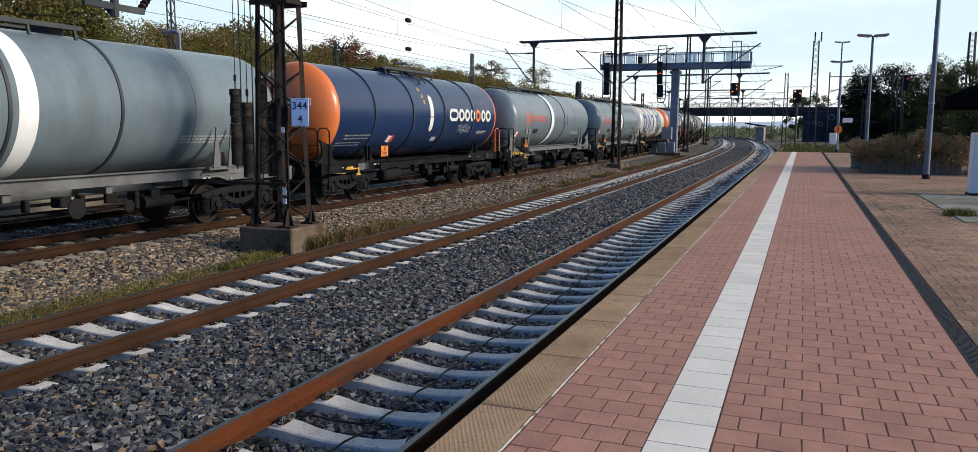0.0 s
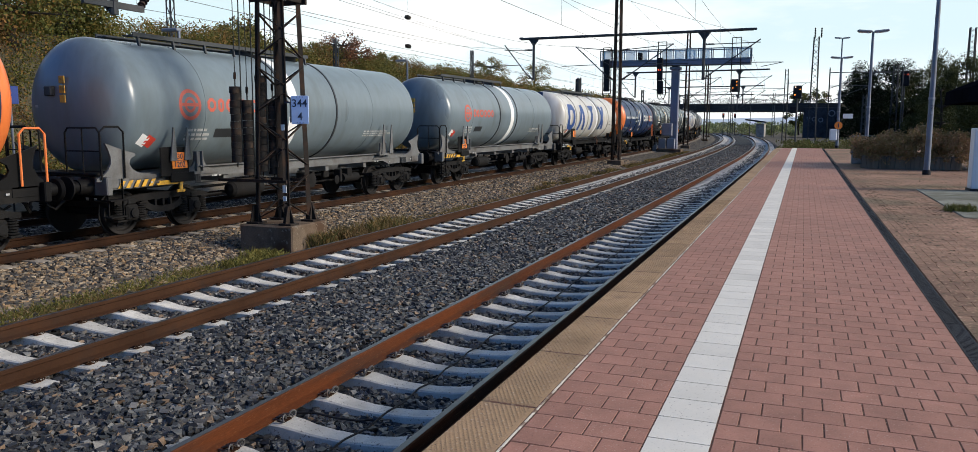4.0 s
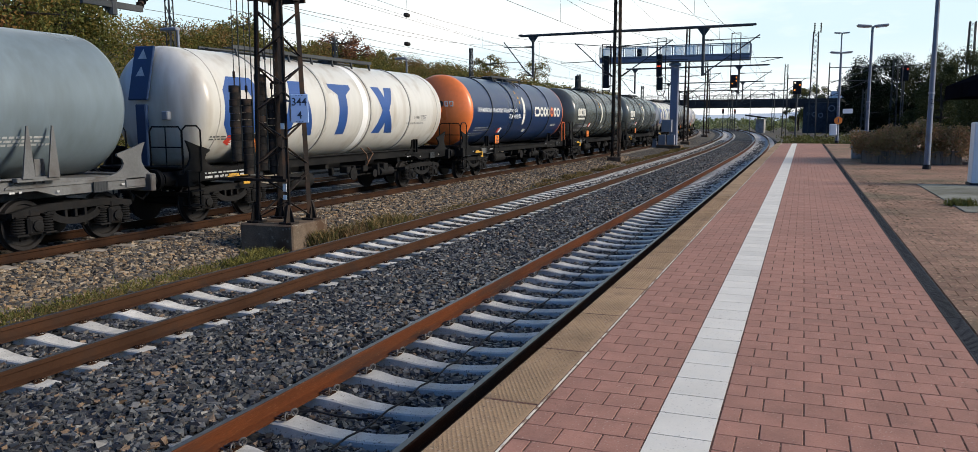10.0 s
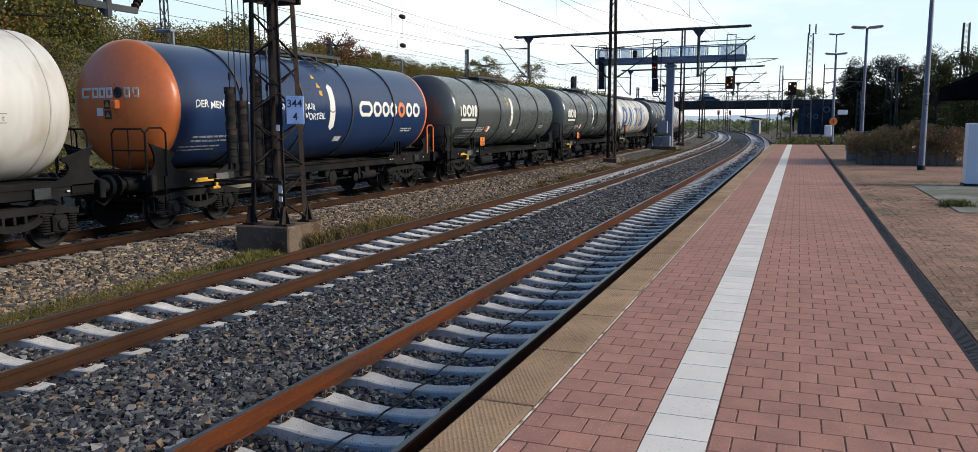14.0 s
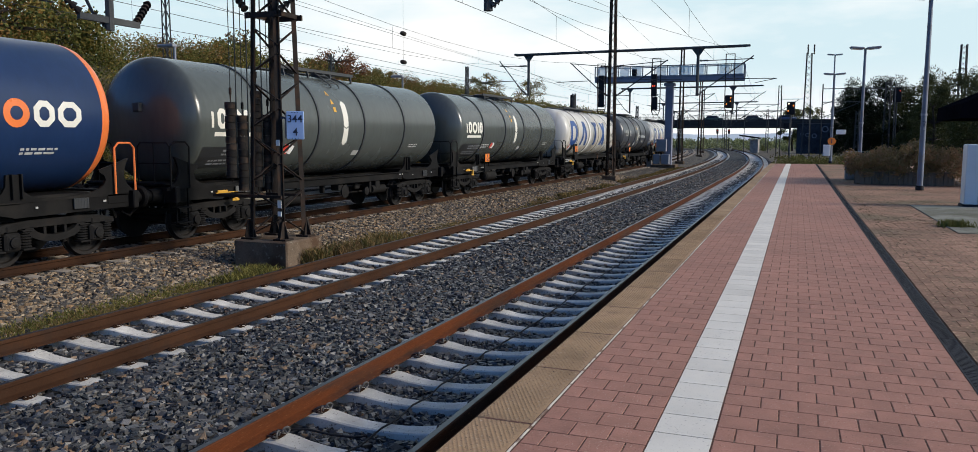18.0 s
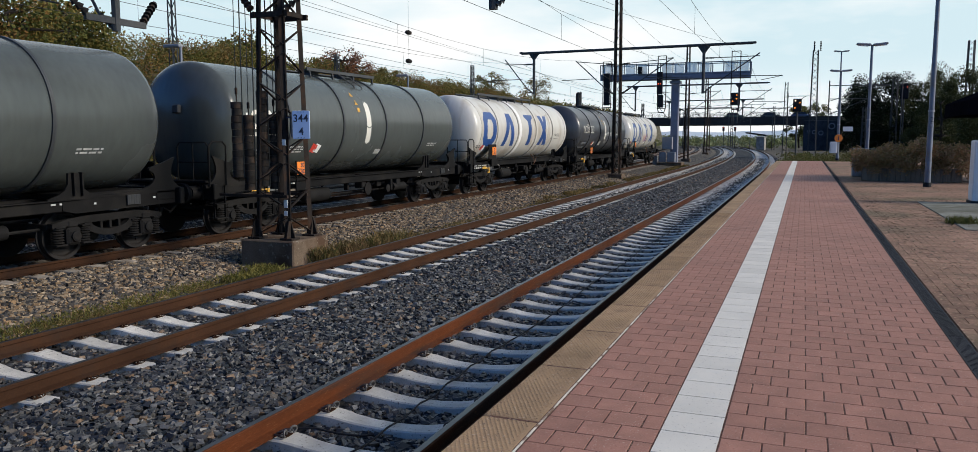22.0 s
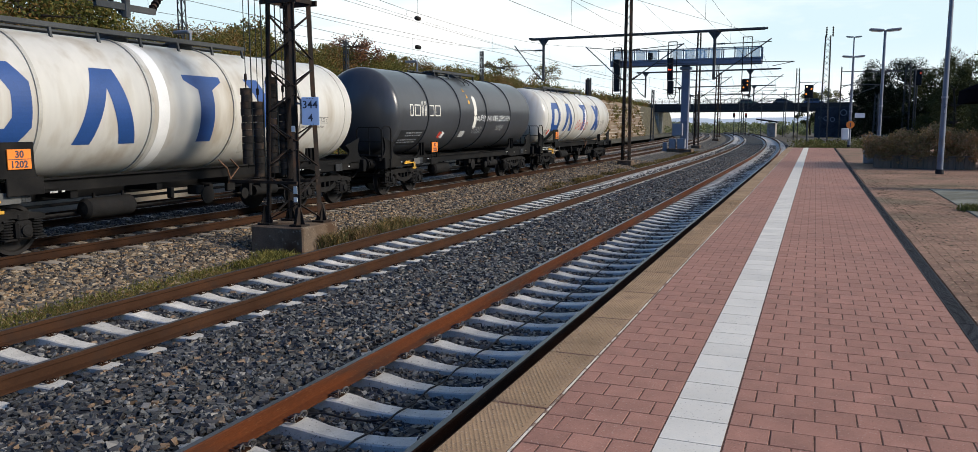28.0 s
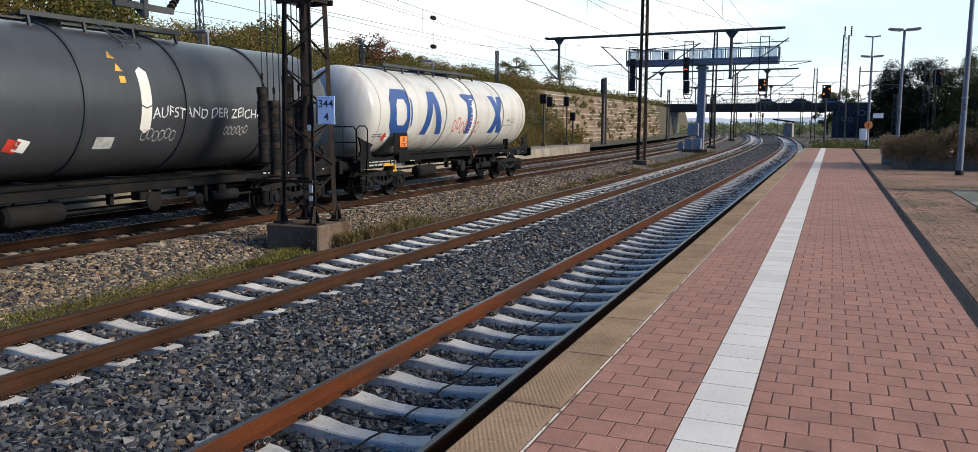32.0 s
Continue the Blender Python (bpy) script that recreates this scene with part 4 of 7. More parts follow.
def build_gantry():
    t = thing("signal_gantry", pose(0, 74.2, 0), "grey signal gantry with a railed walkway across the tracks", "signal gantry")
    part("column", Geo().box((-11.02, 0, 2.85), (0.68, 0.6, 7.6), 0.05), COLUMN, t, "broad pale grey column")
    part("column_head", Geo().box((-11.02, 0, 6.45), (0.95, 1.0, 0.25), 0.03), ZINC, t)
    deck = Geo()
    for y in (-0.75, 0.75):
        deck.box((-11.18, y, 6.88), (13.2, 0.12, 0.36), 0.02)
    for x in steps(-17.6, -4.7, 1.0):
        deck.box((x, 0, 6.82), (0.08, 1.45, 0.12))
    part("deck_beam", deck, COLUMN, t)
    part("deck", Geo().box((-11.18, 0, 7.06), (13.2, 1.5, 0.04)), MAST_GREY, t)
    for y in (-0.75, 0.75):
        rail = Geo()
        for x in steps(-17.76, -4.6, 1.1 if y < 0 else 1.65):
            rail.box((x, y, 7.6), (0.09, 0.08, 1.1))
        rail.box((-11.18, y, 8.1), (13.2, 0.08, 0.08)).box((-11.18, y, 7.16), (13.2, 0.06, 0.16))
        part("railing", rail, ZINC, t)
        for k, x in enumerate(steps(-17.76, -5.7, 1.1)):
            if k % 5 != 4 and y < 0:
                part("mesh_panel", Geo().box((x + 0.55, y + 0.03, 7.62), (0.86, 0.015, 0.86)), PALE, t, "clear pale blue railing panel")
    for x, top, low in ((-12.1, 8.75, 3.75), (-5.75, 8.92, 3.95), (-17.1, 8.4, 3.9)):
        c = Geo()
        for d in (-0.37, 0.37):
            c.beam((x + d, -0.95, low + 0.35), (x + d, -0.95, top), 0.07, 0.07)
            c.beam((x + d, -0.95, low + 0.37), (x + d * 0.6, -1.05, low - 0.03), 0.06)
        for z in (low + 0.35, low + 0.7, top):
            c.beam((x - 0.37, -0.95, z), (x + 0.37, -0.95, z), 0.06, 0.06)
        c.beam((x - 0.24, -1.05, low - 0.03), (x + 0.24, -1.05, low - 0.03), 0.07, 0.07)
        part("cage", c, MAST, t, "steel cage that holds the signals")
    signal_head(t, -12.28, -1.0, 6.35, 0.50, 2.0, ((0.08, -0.05, "red", 2.0), (-0.1, -0.05, "red", 2.0)))
    signal_head(t, -12.2, -1.0, 4.75, 0.50, 1.15, ())
    signal_head(t, -5.78, -1.0, 4.85, 0.58, 1.05, ((0.16, 0.3, "amber", 2.0), (0.16, 0.0, "amber", 2.0), (-0.16, -0.22, "amber", 2.5)))
    signal_head(t, -17.1, -1.0, 5.9, 0.55, 2.9, ())
    part("signal_box", Geo().box((-14.1, -0.9, 7.55), (0.4, 0.3, 0.6), 0.03), ROOF, t)
    for x, y, z, s in ((-11.5, -0.8, 1.0, (0.9, 0.5, 1.1)), (-11.9, -0.9, -0.25, (0.6, 0.5, 0.9)), (-11.1, -1.0, -0.25, (0.7, 0.5, 0.9)), (-12.6, -0.7, -0.55, (0.4, 0.4, 0.8))):
        part("cabinet", Geo().box((x, y, z), s, 0.03), LAMP_GREY, t, "small grey switch cabinet")
    whole("base_block", Geo().box((-11.3, 74.0, -0.95), (2.2, 1.8, 0.4), 0.03), CONC_OLD, "concrete base block of the gantry column", "base block")


COLUMN = surface("blue grey column paint", (0.17, 0.185, 0.235), 0.6, var=0.12, scale=0.8, fine=20, bump=0.05, stain=(0.12, 0.12, 0.13), stain_at=(0.55, 0.75), stain_scale=1)
PALE = surface("pale clear panel", (0.55, 0.72, 0.80), 0.3, var=0.10, scale=1, bump=0.0)
PALE.node_tree.nodes["Principled BSDF"].inputs["Alpha"].default_value = 0.45
build_gantry()


def lamp_post(x, y, top, r0, r1, label, number=""):
    t = thing("lamp_post", pose(x, y, 0, 0, 0, 10), label, "lamp post", "platform lamp posts")
    part("pole", Geo().tube((0, 0, 0), (0, 0, top), r0, 14, r1), ZINC, t, smooth=True)
    part("collar", Geo().tube((0, 0, 0), (0, 0, 0.14), r0 + 0.03, 14, r0 + 0.025), ROOF, t, "dark foot collar")
    part("band", Geo().tube((0, 0, 2.3), (0, 0, 2.36), r0 * 0.9 + 0.015, 12).box((0.0, -r0, 1.9), (0.06, 0.01, 0.08)), LAMP_GREY, t)
    if number:
        face = Matrix.Translation((0, -r0 - 0.002, 2.0)) @ Matrix.Rotation(radians(90), 4, "X")
        part("number", flat_words(Geo(), number, 0.2, face), INK, t, "dark number on the pole")
    for s in (-1, 1):
        g = Geo()
        q = Matrix.Rotation(radians(-5 * s), 3, "Y")
        g.box((s * 0.36, 0, top + 0.03), (0.62, 0.3, 0.10), 0.035, q)
        h = part("lamp_head", g, LAMP_GREY, t, "flat grey lamp head")
        part("lens", Geo().box((s * 0.38, 0, top - 0.03), (0.46, 0.22, 0.03), 0.01, q), WHITE, h)
    return t


lamp_post(3.6, 28.0, 5.85, 0.092, 0.06, "tall tapered galvanised lamp post on the paving", "2")
lamp_post(2.72, 41.0, 5.72, 0.085, 0.055, "galvanised platform lamp post with two flat heads", "3")
p2 = lamp_post(2.05, 57.2, 5.78, 0.10, 0.06, "galvanised lamp post with signs at the platform end")
part("sign_plate", Geo().box((0.55, -0.1, 2.05), (0.6, 0.02, 0.3), 0.005), WHITE, p2, "small white sign plate")
part("round_sign", Geo().lathe([(-0.14, 0.0), (-0.138, 0.24), (-0.12, 0.25), (-0.11, 0.24)], 20, "y", (0, 0, 1.45)), ORANGE_SIGN, p2, "round orange sign")
part("sign_bar", Geo().box((0, -0.146, 1.45), (0.06, 0.004, 0.26)), INK, p2)
part("pole_box", Geo().box((-0.28, -0.05, 0.85), (0.42, 0.25, 0.75), 0.03), CABINET, p2, "pale grey box on the pole")
lamp_post(2.9, 82.0, 9.4, 0.10, 0.06, "tall slim lamp post beyond the platform")

# tension masts and signals on the far right
m = lattice_mast(pose(0.75, 90, -1.2), 11.6, 0.42, 0.26, 0.6, "tall grey lattice mast with insulators", "masts beyond the platform", MAST_GREY, 0.10)
g = Geo()
for x in (-0.15, 0.45):
    insulator(g, (x, 0, 11.5), (x, 0, 12.5), 0.10)
part("insulator", g, WEIGHT, m, "ribbed insulators on the mast top")
for x, y, h, w in ((-2.7, 125, 10.6, 0.3), (16.3, 100, 13.0, 0.42), (8.8, 96, 9.0, 0.35), (5.2, 84, 5.5, 0.22), (-24.6, 91.5, 8.0, 0.25), (-21.7, 115.5, 7.5, 0.22), (-20, 150, 8, 0.25), (-15, 185, 9, 0.28), (-6, 175, 9, 0.28), (-24, 175, 8, 0.25)):
    lattice_mast(pose(x, y, -1.2), h, w, w * 0.7, 0.6, "slim grey lattice mast beside the line", "masts beyond the platform", MAST_GREY, 0.09)


def mast_signal(x, y, base, top, w, h, lights, label, pole=0.07):
    t = thing("line_signal", pose(x, y, 0), label, "signal", "line signals")
    part("pole", Geo().tube((0, 0.15, base), (0, 0.15, top), pole, 8), MAST_GREY, t)
    signal_head(t, 0, 0, top, w, h, lights)
    part("foot", Geo().box((0, 0.15, base), (0.4, 0.4, 0.3), 0.02), CONC_OLD, t)
    return t


s = mast_signal(-0.6, 66.0, -1.2, 3.95, 0.62, 0.98, ((-0.16, 0.34, "pale", 2.5), (0.18, 0.18, "amber", 2.5), (-0.18, -0.2, "amber", 2.5)), "line signal with glowing amber lamps")
part("relay_box", Geo().box((-0.25, 0, 2.6), (0.45, 0.3, 0.5), 0.03), ROOF, s)
mast_signal(9.6, 95.0, -1.2, 6.3, 0.8, 1.6, ((-0.2, 0.4, "red", 2.2), (0.25, 0.4, "red", 2.2)), "line signal showing two red lamps among the trees")
for x, y, top in ((-22.8, 65.0, 3.6), (-23.6, 76.0, 2.2)):
    mast_signal(x, y, -0.3, top, 0.55, 0.8, (), "dark signal on a thin post beside the low platform")
t2 = mast_signal(-22.4, 70.2, -0.3, 3.5, 0.5, 0.9, (), "pair of dark signals on a thin post")
signal_head(t2, -1.6, 0, 3.5, 0.5, 0.9, ())
part("bracket", Geo().beam((-1.6, 0.1, 3.1), (0, 0.1, 3.1), 0.08, 0.08), MAST_GREY, t2)
mast_signal(-29.0, 107.0, -1.0, 6.5, 0.55, 2.0, (), "tall dark signal before the retaining wall", 0.2)

# ---- beside the platform ----
def build_planter():
    t = thing("planter", pose(3.46, 31.0, 0, 0, 0, -9), "raised planter of dark upright timbers", "planter")
    me = Geo().box((0, 0, 0.22), (0.148, 0.10, 0.46), 0.012).mesh("plank")
    me.materials.append(TIMBER)
    rng = random.Random(2)
    for k in range(20):
        part("plank", me, TIMBER, t, "", place=pose(-1.43 + k * 0.151, 0, rng.uniform(-0.02, 0.02), 0, 0, rng.uniform(-2, 2)))
    for s in (-1, 1):
        for k in range(16):
            part("plank", me, TIMBER, t, "", place=pose(s * 1.5, 0.1 + k * 0.151, rng.uniform(-0.02, 0.02), 0, 0, 90))
    part("soil", Geo().box((0, 1.25, 0.2), (2.9, 2.35, 0.34)), SOIL, t, "dark planting soil")
    whole("concrete_block", Geo().box((2.05, 34.4, 0.55), (0.55, 0.4, 1.1), 0.03), CONCRETE, "pale concrete block behind the hedge", "block")


build_planter()


def leaf_cloud(name, centres, radii, per, size, material, seed, parent=None, label="", flat=1.0, power=0.4):
    """Many small leaves set in clumps."""
    rng = np.random.default_rng(seed)
    c, r = np.asarray(centres, float), np.asarray(radii, float)
    n = len(c) * per
    which = np.repeat(np.arange(len(c)), per)
    d = rng.normal(size=(n, 3))
    d /= np.linalg.norm(d, axis=1)[:, None]
    rad = rng.uniform(0, 1, n) ** power
    p = c[which] + d * (rad * r[which])[:, None] * np.array((1, 1, flat))
    u = rng.normal(size=(n, 3))
    u /= np.linalg.norm(u, axis=1)[:, None]
    w = np.cross(u, rng.normal(size=(n, 3)))
    w /= np.linalg.norm(w, axis=1)[:, None]
    s = (rng.uniform(0.6, 1.3, n) * size)[:, None]
    quad = np.stack([p - u * s, p + w * s * 0.6, p + u * s, p - w * s * 0.6], 1)
    me = array_mesh(name, quad.reshape(-1, 3), np.arange(n * 4), np.full(n, 4))
    me.materials.append(material)
    ob = part(name, me, material, parent, label)
    return ob


def hedge():
    rng = random.Random(4)
    cs, rs = [], []
    for k in range(300):
        x, y = rng.uniform(-1.8, 1.85), rng.uniform(-0.42, 2.5)
        top = 1.18 + 0.28 * math.sin(x * 1.9 + 1) * 0.6 + 0.1 * math.sin(x * 5.3)
        z = rng.uniform(0.36, top)
        a = radians(-9)
        cs.append((3.46 + x * math.cos(a) - y * math.sin(a), 31.0 + x * math.sin(a) + y * math.cos(a), z))
        rs.append(rng.uniform(0.14, 0.28))
    t = thing("hedge", None, "brown autumn hedge overhanging the planter", "hedge")
    leaf_cloud("foliage", cs, rs, 100, 0.036, LEAF_HEDGE, 5, t)
    tw = Geo()
    for k in range(220):
        c = cs[rng.randrange(len(cs))]
        tw.tube(c, (c[0] + rng.uniform(-0.3, 0.3), c[1] + rng.uniform(-0.3, 0.3), c[2] + rng.uniform(0.0, 0.35)), 0.005, 4)
    tagged(part("bare_growth", tw, BARK, t, "bare brown twigs"), kind="stuff")


hedge()
whole("concrete_pad", Geo().box((5.1, 18.2, 0.006), (5.1, 6.2, 0.03), 0.008), PAD, "mossy concrete pad let into the paving", "pad", kind="structure")
cab = thing("cabinet", pose(4.42, 21.4, 0.02), "pale grey service cabinet on the concrete pad", "cabinet")
part("body", Geo().box((0, 0, 0.74), (1.55, 0.5, 1.40), 0.02), CABINET, cab)
part("cabinet_door", Geo().box((0.1, -0.256, 0.62), (1.2, 0.02, 1.05), 0.01), LAMP_GREY, cab)
part("plinth", Geo().box((0, 0, 0.02), (1.6, 0.54, 0.06)), DRAIN, cab)
sh = thing("shelter", pose(7.82, 33.5, 0), "platform shelter with a dark overhanging roof", "shelter")
roof = Geo()
roof.add([(-2.75, -2.5, 2.28), (2.8, -2.5, 2.28), (2.8, 2.5, 2.28), (-2.75, 2.5, 2.28), (-2.72, -2.5, 2.78), (-0.4, -2.5, 3.85), (2.8, -2.5, 3.85), (2.8, 2.5, 3.85), (-0.4, 2.5, 3.85), (-2.72, 2.5, 2.78)],
         [(3, 2, 1, 0), (0, 1, 6, 5, 4), (9, 8, 7, 2, 3), (0, 4, 9, 3), (4, 5, 8, 9), (5, 6, 7, 8), (1, 2, 7, 6)])
part("roof", roof, SHELTER_ROOF, sh, "dark felted roof with a deep fascia")
for x in (-0.6, 2.4):
    for y in (-2.0, 2.0):
        part("post", Geo().box((x, y, 1.14), (0.12, 0.12, 2.28), 0.01), MAST_GREY, sh)
part("back_wall", Geo().box((2.55, 0, 1.15), (0.1, 4.2, 2.26), 0.01), CONCRETE, sh)


def weeds(name, spots, height, count, material, label, seed, width=0.006):
    """Blades of grass round the given spots (x, y, z, spread)."""
    rng = np.random.default_rng(seed)
    sp = np.asarray(spots, float)
    k = rng.integers(0, len(sp), count)
    base = sp[k, :3] + np.stack([rng.normal(size=count) * sp[k, 3], rng.normal(size=count) * sp[k, 3], np.zeros(count)], 1)
    h = rng.uniform(0.35, 1.0, count) * height
    lean = rng.normal(size=(count, 2)) * 0.45
    a = rng.uniform(0, np.pi, count)
    side = np.stack([np.cos(a), np.sin(a), np.zeros(count)], 1) * width * rng.uniform(0.7, 1.5, count)[:, None]
    tip = base + np.stack([lean[:, 0] * h, lean[:, 1] * h, h], 1)
    mid = base + np.stack([lean[:, 0] * h * 0.35, lean[:, 1] * h * 0.35, h * 0.6], 1)
    v = np.stack([base - side, base + side, mid + side * 0.8, tip, mid - side * 0.8], 1)
    me = array_mesh(name, v.reshape(-1, 3), np.arange(count * 5), np.full(count, 5))
    return whole(name, me, material, label, "weeds", kind="stuff")


def verge_spots(y0, y1, n, x0, x1, seed):
    rng = random.Random(seed)
    out = []
    while len(out) < n:
        y = rng.uniform(y0, y1)
        x = rng.uniform(x0, x1) + bend(y)
        if math.sin(y * 0.9) + math.sin(y * 2.3 + 1) > rng.uniform(-1.9, 1.6):
            out.append((x, y, -1.13, rng.uniform(0.06, 0.22)))
    return out


weeds("verge_grass", verge_spots(6, 30, 420, -9.95, -9.3, 1), 0.08, 60000, GRASS, "dry olive and straw grass along the verge", 21)
weeds("verge_grass", verge_spots(30, 75, 150, -10.2, -9.3, 2), 0.22, 11000, GRASS, "dry grass along the verge farther off", 22, 0.012)
weeds("verge_moss", [(-9.75 - 0.12 * (i % 3), 5.4 + 0.42 * i, -1.115, 0.26) for i in range(17)], 0.085, 5200, LEAF_VERGE, "low mossy growth along the verge", 37)
weeds("verge_tuft", [(-9.5, 12.6, -1.1, 0.2), (-9.55, 11.9, -1.1, 0.18), (-9.9, 12.9, -1.1, 0.15)], 0.20, 1500, LEAF_VERGE, "yellow-green weeds beside the concrete block", 23)
weeds("verge_tuft", [(-9.35, 15.2, -1.05, 0.2), (-9.3, 16.3, -1.05, 0.3), (-9.4, 17.5, -1.05, 0.3), (-9.4, 14.2, -1.05, 0.12)], 0.36, 2600, GRASS, "dry weeds round the concrete block", 24)
weeds("paving_weed", [(2.62, 16.3, 0.0, 0.10), (2.75, 16.2, 0.0, 0.12)], 0.16, 500, LEAF_WEED, "small green weed at the concrete pad", 25)

# ---- far things: trees, banks, wall, bridge ----
def tree(x, y, base, height, spread, material, seed, label, group, per=150, size=0.16, clumps=34):
    rng = random.Random(seed)
    t = thing("tree", pose(x, y, base), label, "tree", group)
    tr = Geo()
    trunk = [Vector((0, 0, 0))]
    for k in range(4):
        trunk.append(trunk[-1] + Vector((rng.uniform(-0.25, 0.25), rng.uniform(-0.25, 0.25), height * 0.18)))
    for k, (a, b) in enumerate(zip(trunk, trunk[1:])):
        tr.tube(a, b, 0.24 - k * 0.045, 8, 0.24 - (k + 1) * 0.045)
    cs, rs = [], []
    for k in range(clumps):
        a, q = rng.uniform(0, 2 * math.pi), rng.uniform(0.15, 1) ** 0.6
        z = height * rng.uniform(0.18, 0.95)
        wide = spread * (1 - ((z / height - 0.5) / 0.62) ** 2)
        p = Vector((math.cos(a) * wide * q, math.sin(a) * wide * q, z))
        cs.append(p)
        rs.append(rng.uniform(0.5, 1.05) * spread * 0.34)
        if k % 2 == 0:
            root = trunk[min(4, 1 + int(z / height * 4))]
            tr.tube(root, p, 0.07, 5, 0.02)
    part("trunk", tr, BARK, t)
    leaf_cloud("crown", cs, rs, per, size, material, seed, t, "", 0.85, 0.45)
    return t


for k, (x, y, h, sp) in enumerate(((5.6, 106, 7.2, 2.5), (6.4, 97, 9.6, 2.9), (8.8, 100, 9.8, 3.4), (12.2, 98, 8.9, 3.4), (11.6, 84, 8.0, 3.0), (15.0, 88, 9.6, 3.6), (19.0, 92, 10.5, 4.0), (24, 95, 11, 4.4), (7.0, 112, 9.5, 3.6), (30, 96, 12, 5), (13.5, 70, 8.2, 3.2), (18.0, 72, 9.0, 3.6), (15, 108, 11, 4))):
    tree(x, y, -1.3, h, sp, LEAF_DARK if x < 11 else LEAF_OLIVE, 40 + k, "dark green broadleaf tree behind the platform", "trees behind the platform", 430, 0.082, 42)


def scrub(name, spots, per, size, material, label, seed, flat=0.8):
    ob = leaf_cloud(name, [s[:3] for s in spots], [s[3] for s in spots], per, size, material, seed, None, "", flat)
    return tagged(ob, label, "scrub", kind="stuff")


def bank_z(x, y):
    return -0.6 + 5.85 * ease((-23.8 - x + bend(y) * 0.6) / 6.0)


def build_bank():
    g = Geo()
    ys, xs = steps(-20, 330, 5.0), [-22.5, -24, -25.5, -27, -28.5, -30, -32, -36, -60, -200]
    pts = [(x + bend(y) * 0.6, y, bank_z(x + bend(y) * 0.6, y) if y < 78 or x < -29 else (-0.9 if x > -28.9 else 5.4)) for y in ys for x in xs]
    k = len(xs)
    faces = [(j * k + i + 1, j * k + i, (j + 1) * k + i, (j + 1) * k + i + 1) for j in range(len(ys) - 1) for i in range(k - 1)]
    whole("bank", g.add(pts, faces), BANK, "earth bank overgrown with scrub beyond the tracks", "bank", kind="structure")
    rng = random.Random(8)
    spots = []
    for _ in range(1500):
        y = 10 + 70 * rng.random() ** 1.2
        x = rng.uniform(-32.5, -23.2)
        z = bank_z(x, y)
        spots.append((x, y, z + rng.uniform(0.0, 1.0), rng.uniform(0.6, 1.25)))
    scrub("bank_scrub", spots, 300, 0.052, LEAF_BANK, "tangled autumn scrub covering the bank", 31)
    spots = []
    for _ in range(420):
        y = rng.uniform(70, 200)
        x = rng.uniform(-38, -31) + bend(y) * 0.6
        spots.append((x, y, 5.2 + rng.uniform(0.0, 1.2), rng.uniform(0.8, 1.5)))
    scrub("bank_scrub", spots, 110, 0.13, LEAF_BANK, "autumn scrub along the top of the wall", 32)
    for i, (x, y, h, sp) in enumerate(((-27.5, 17.0, 5.5, 2.4), (-29, 20.5, 5.0, 2.6), (-32, 27, 2.4, 2.0), (-28.5, 22.5, 2.8, 2.2), (-30, 26.0, 2.4, 2.0), (-31, 39, 2.6, 1.6), (-32, 49, 2.0, 1.6), (-33, 60, 2.2, 1.8), (-36, 92, 4.5, 2.4), (-36, 110, 5.2, 2.6), (-34, 15, 8, 3.0))):
        tree(x, y, bank_z(x, y) - 0.3, h, sp, LEAF_BANK, 60 + i, "thin autumn tree on the bank", "trees on the bank", 90, 0.09, 30)


build_bank()
LEAF_RED = leaves("russet leaves", [(0.14, 0.055, 0.030), (0.20, 0.085, 0.040), (0.10, 0.050, 0.030), (0.16, 0.090, 0.045)])
for x, y, h, sp in ((-29.6, 48.0, 2.5, 1.9), (-31.5, 51.5, 2.2, 1.5)):
    tree(x, y, bank_z(x, y) - 0.3, h, sp, LEAF_RED, 120 + int(y), "russet autumn shrub on the bank", "trees on the bank", 70, 0.07, 30)


def build_wall():
    t = thing("retaining_wall", None, "brown retaining wall with pale stepped courses", "wall", kind="structure")
    ys = steps(74, 165, 3.0)
    body = sweep([(-28.4, -1.4), (-29.6, 5.2), (-30.6, 5.2), (-30.6, -1.4)], ys, lambda y: bend(y) * 0.6)
    part("wall_face", body, WALL, t)
    rng = random.Random(6)
    for r in range(11):
        z = -0.4 + r * 0.52
        g = Geo()
        y = 74.0
        while y < 164:
            k = rng.uniform(1.2, 5.5)
            if rng.random() < 0.6:
                x = -28.4 - (z + 1.4) / 6.6 * 1.2 + bend(y) * 0.6
                g.box((x + 0.03, y + k / 2, z), (0.18, k, 0.11), 0.0)
            y += k + rng.uniform(0.1, 1.8)
        part("course", g, LEDGE, t, "pale broken course of the wall")
    spots = []
    for _ in range(260):
        y = rng.uniform(76, 164)
        z = rng.uniform(-0.8, 5.0)
        spots.append((-28.3 - (z + 1.4) / 6.6 * 1.2 + bend(y) * 0.6, y, z, rng.uniform(0.3, 0.8)))
    scrub("wall_scrub", spots, 45, 0.11, LEAF_BANK, "dry growth hanging on the retaining wall", 33)


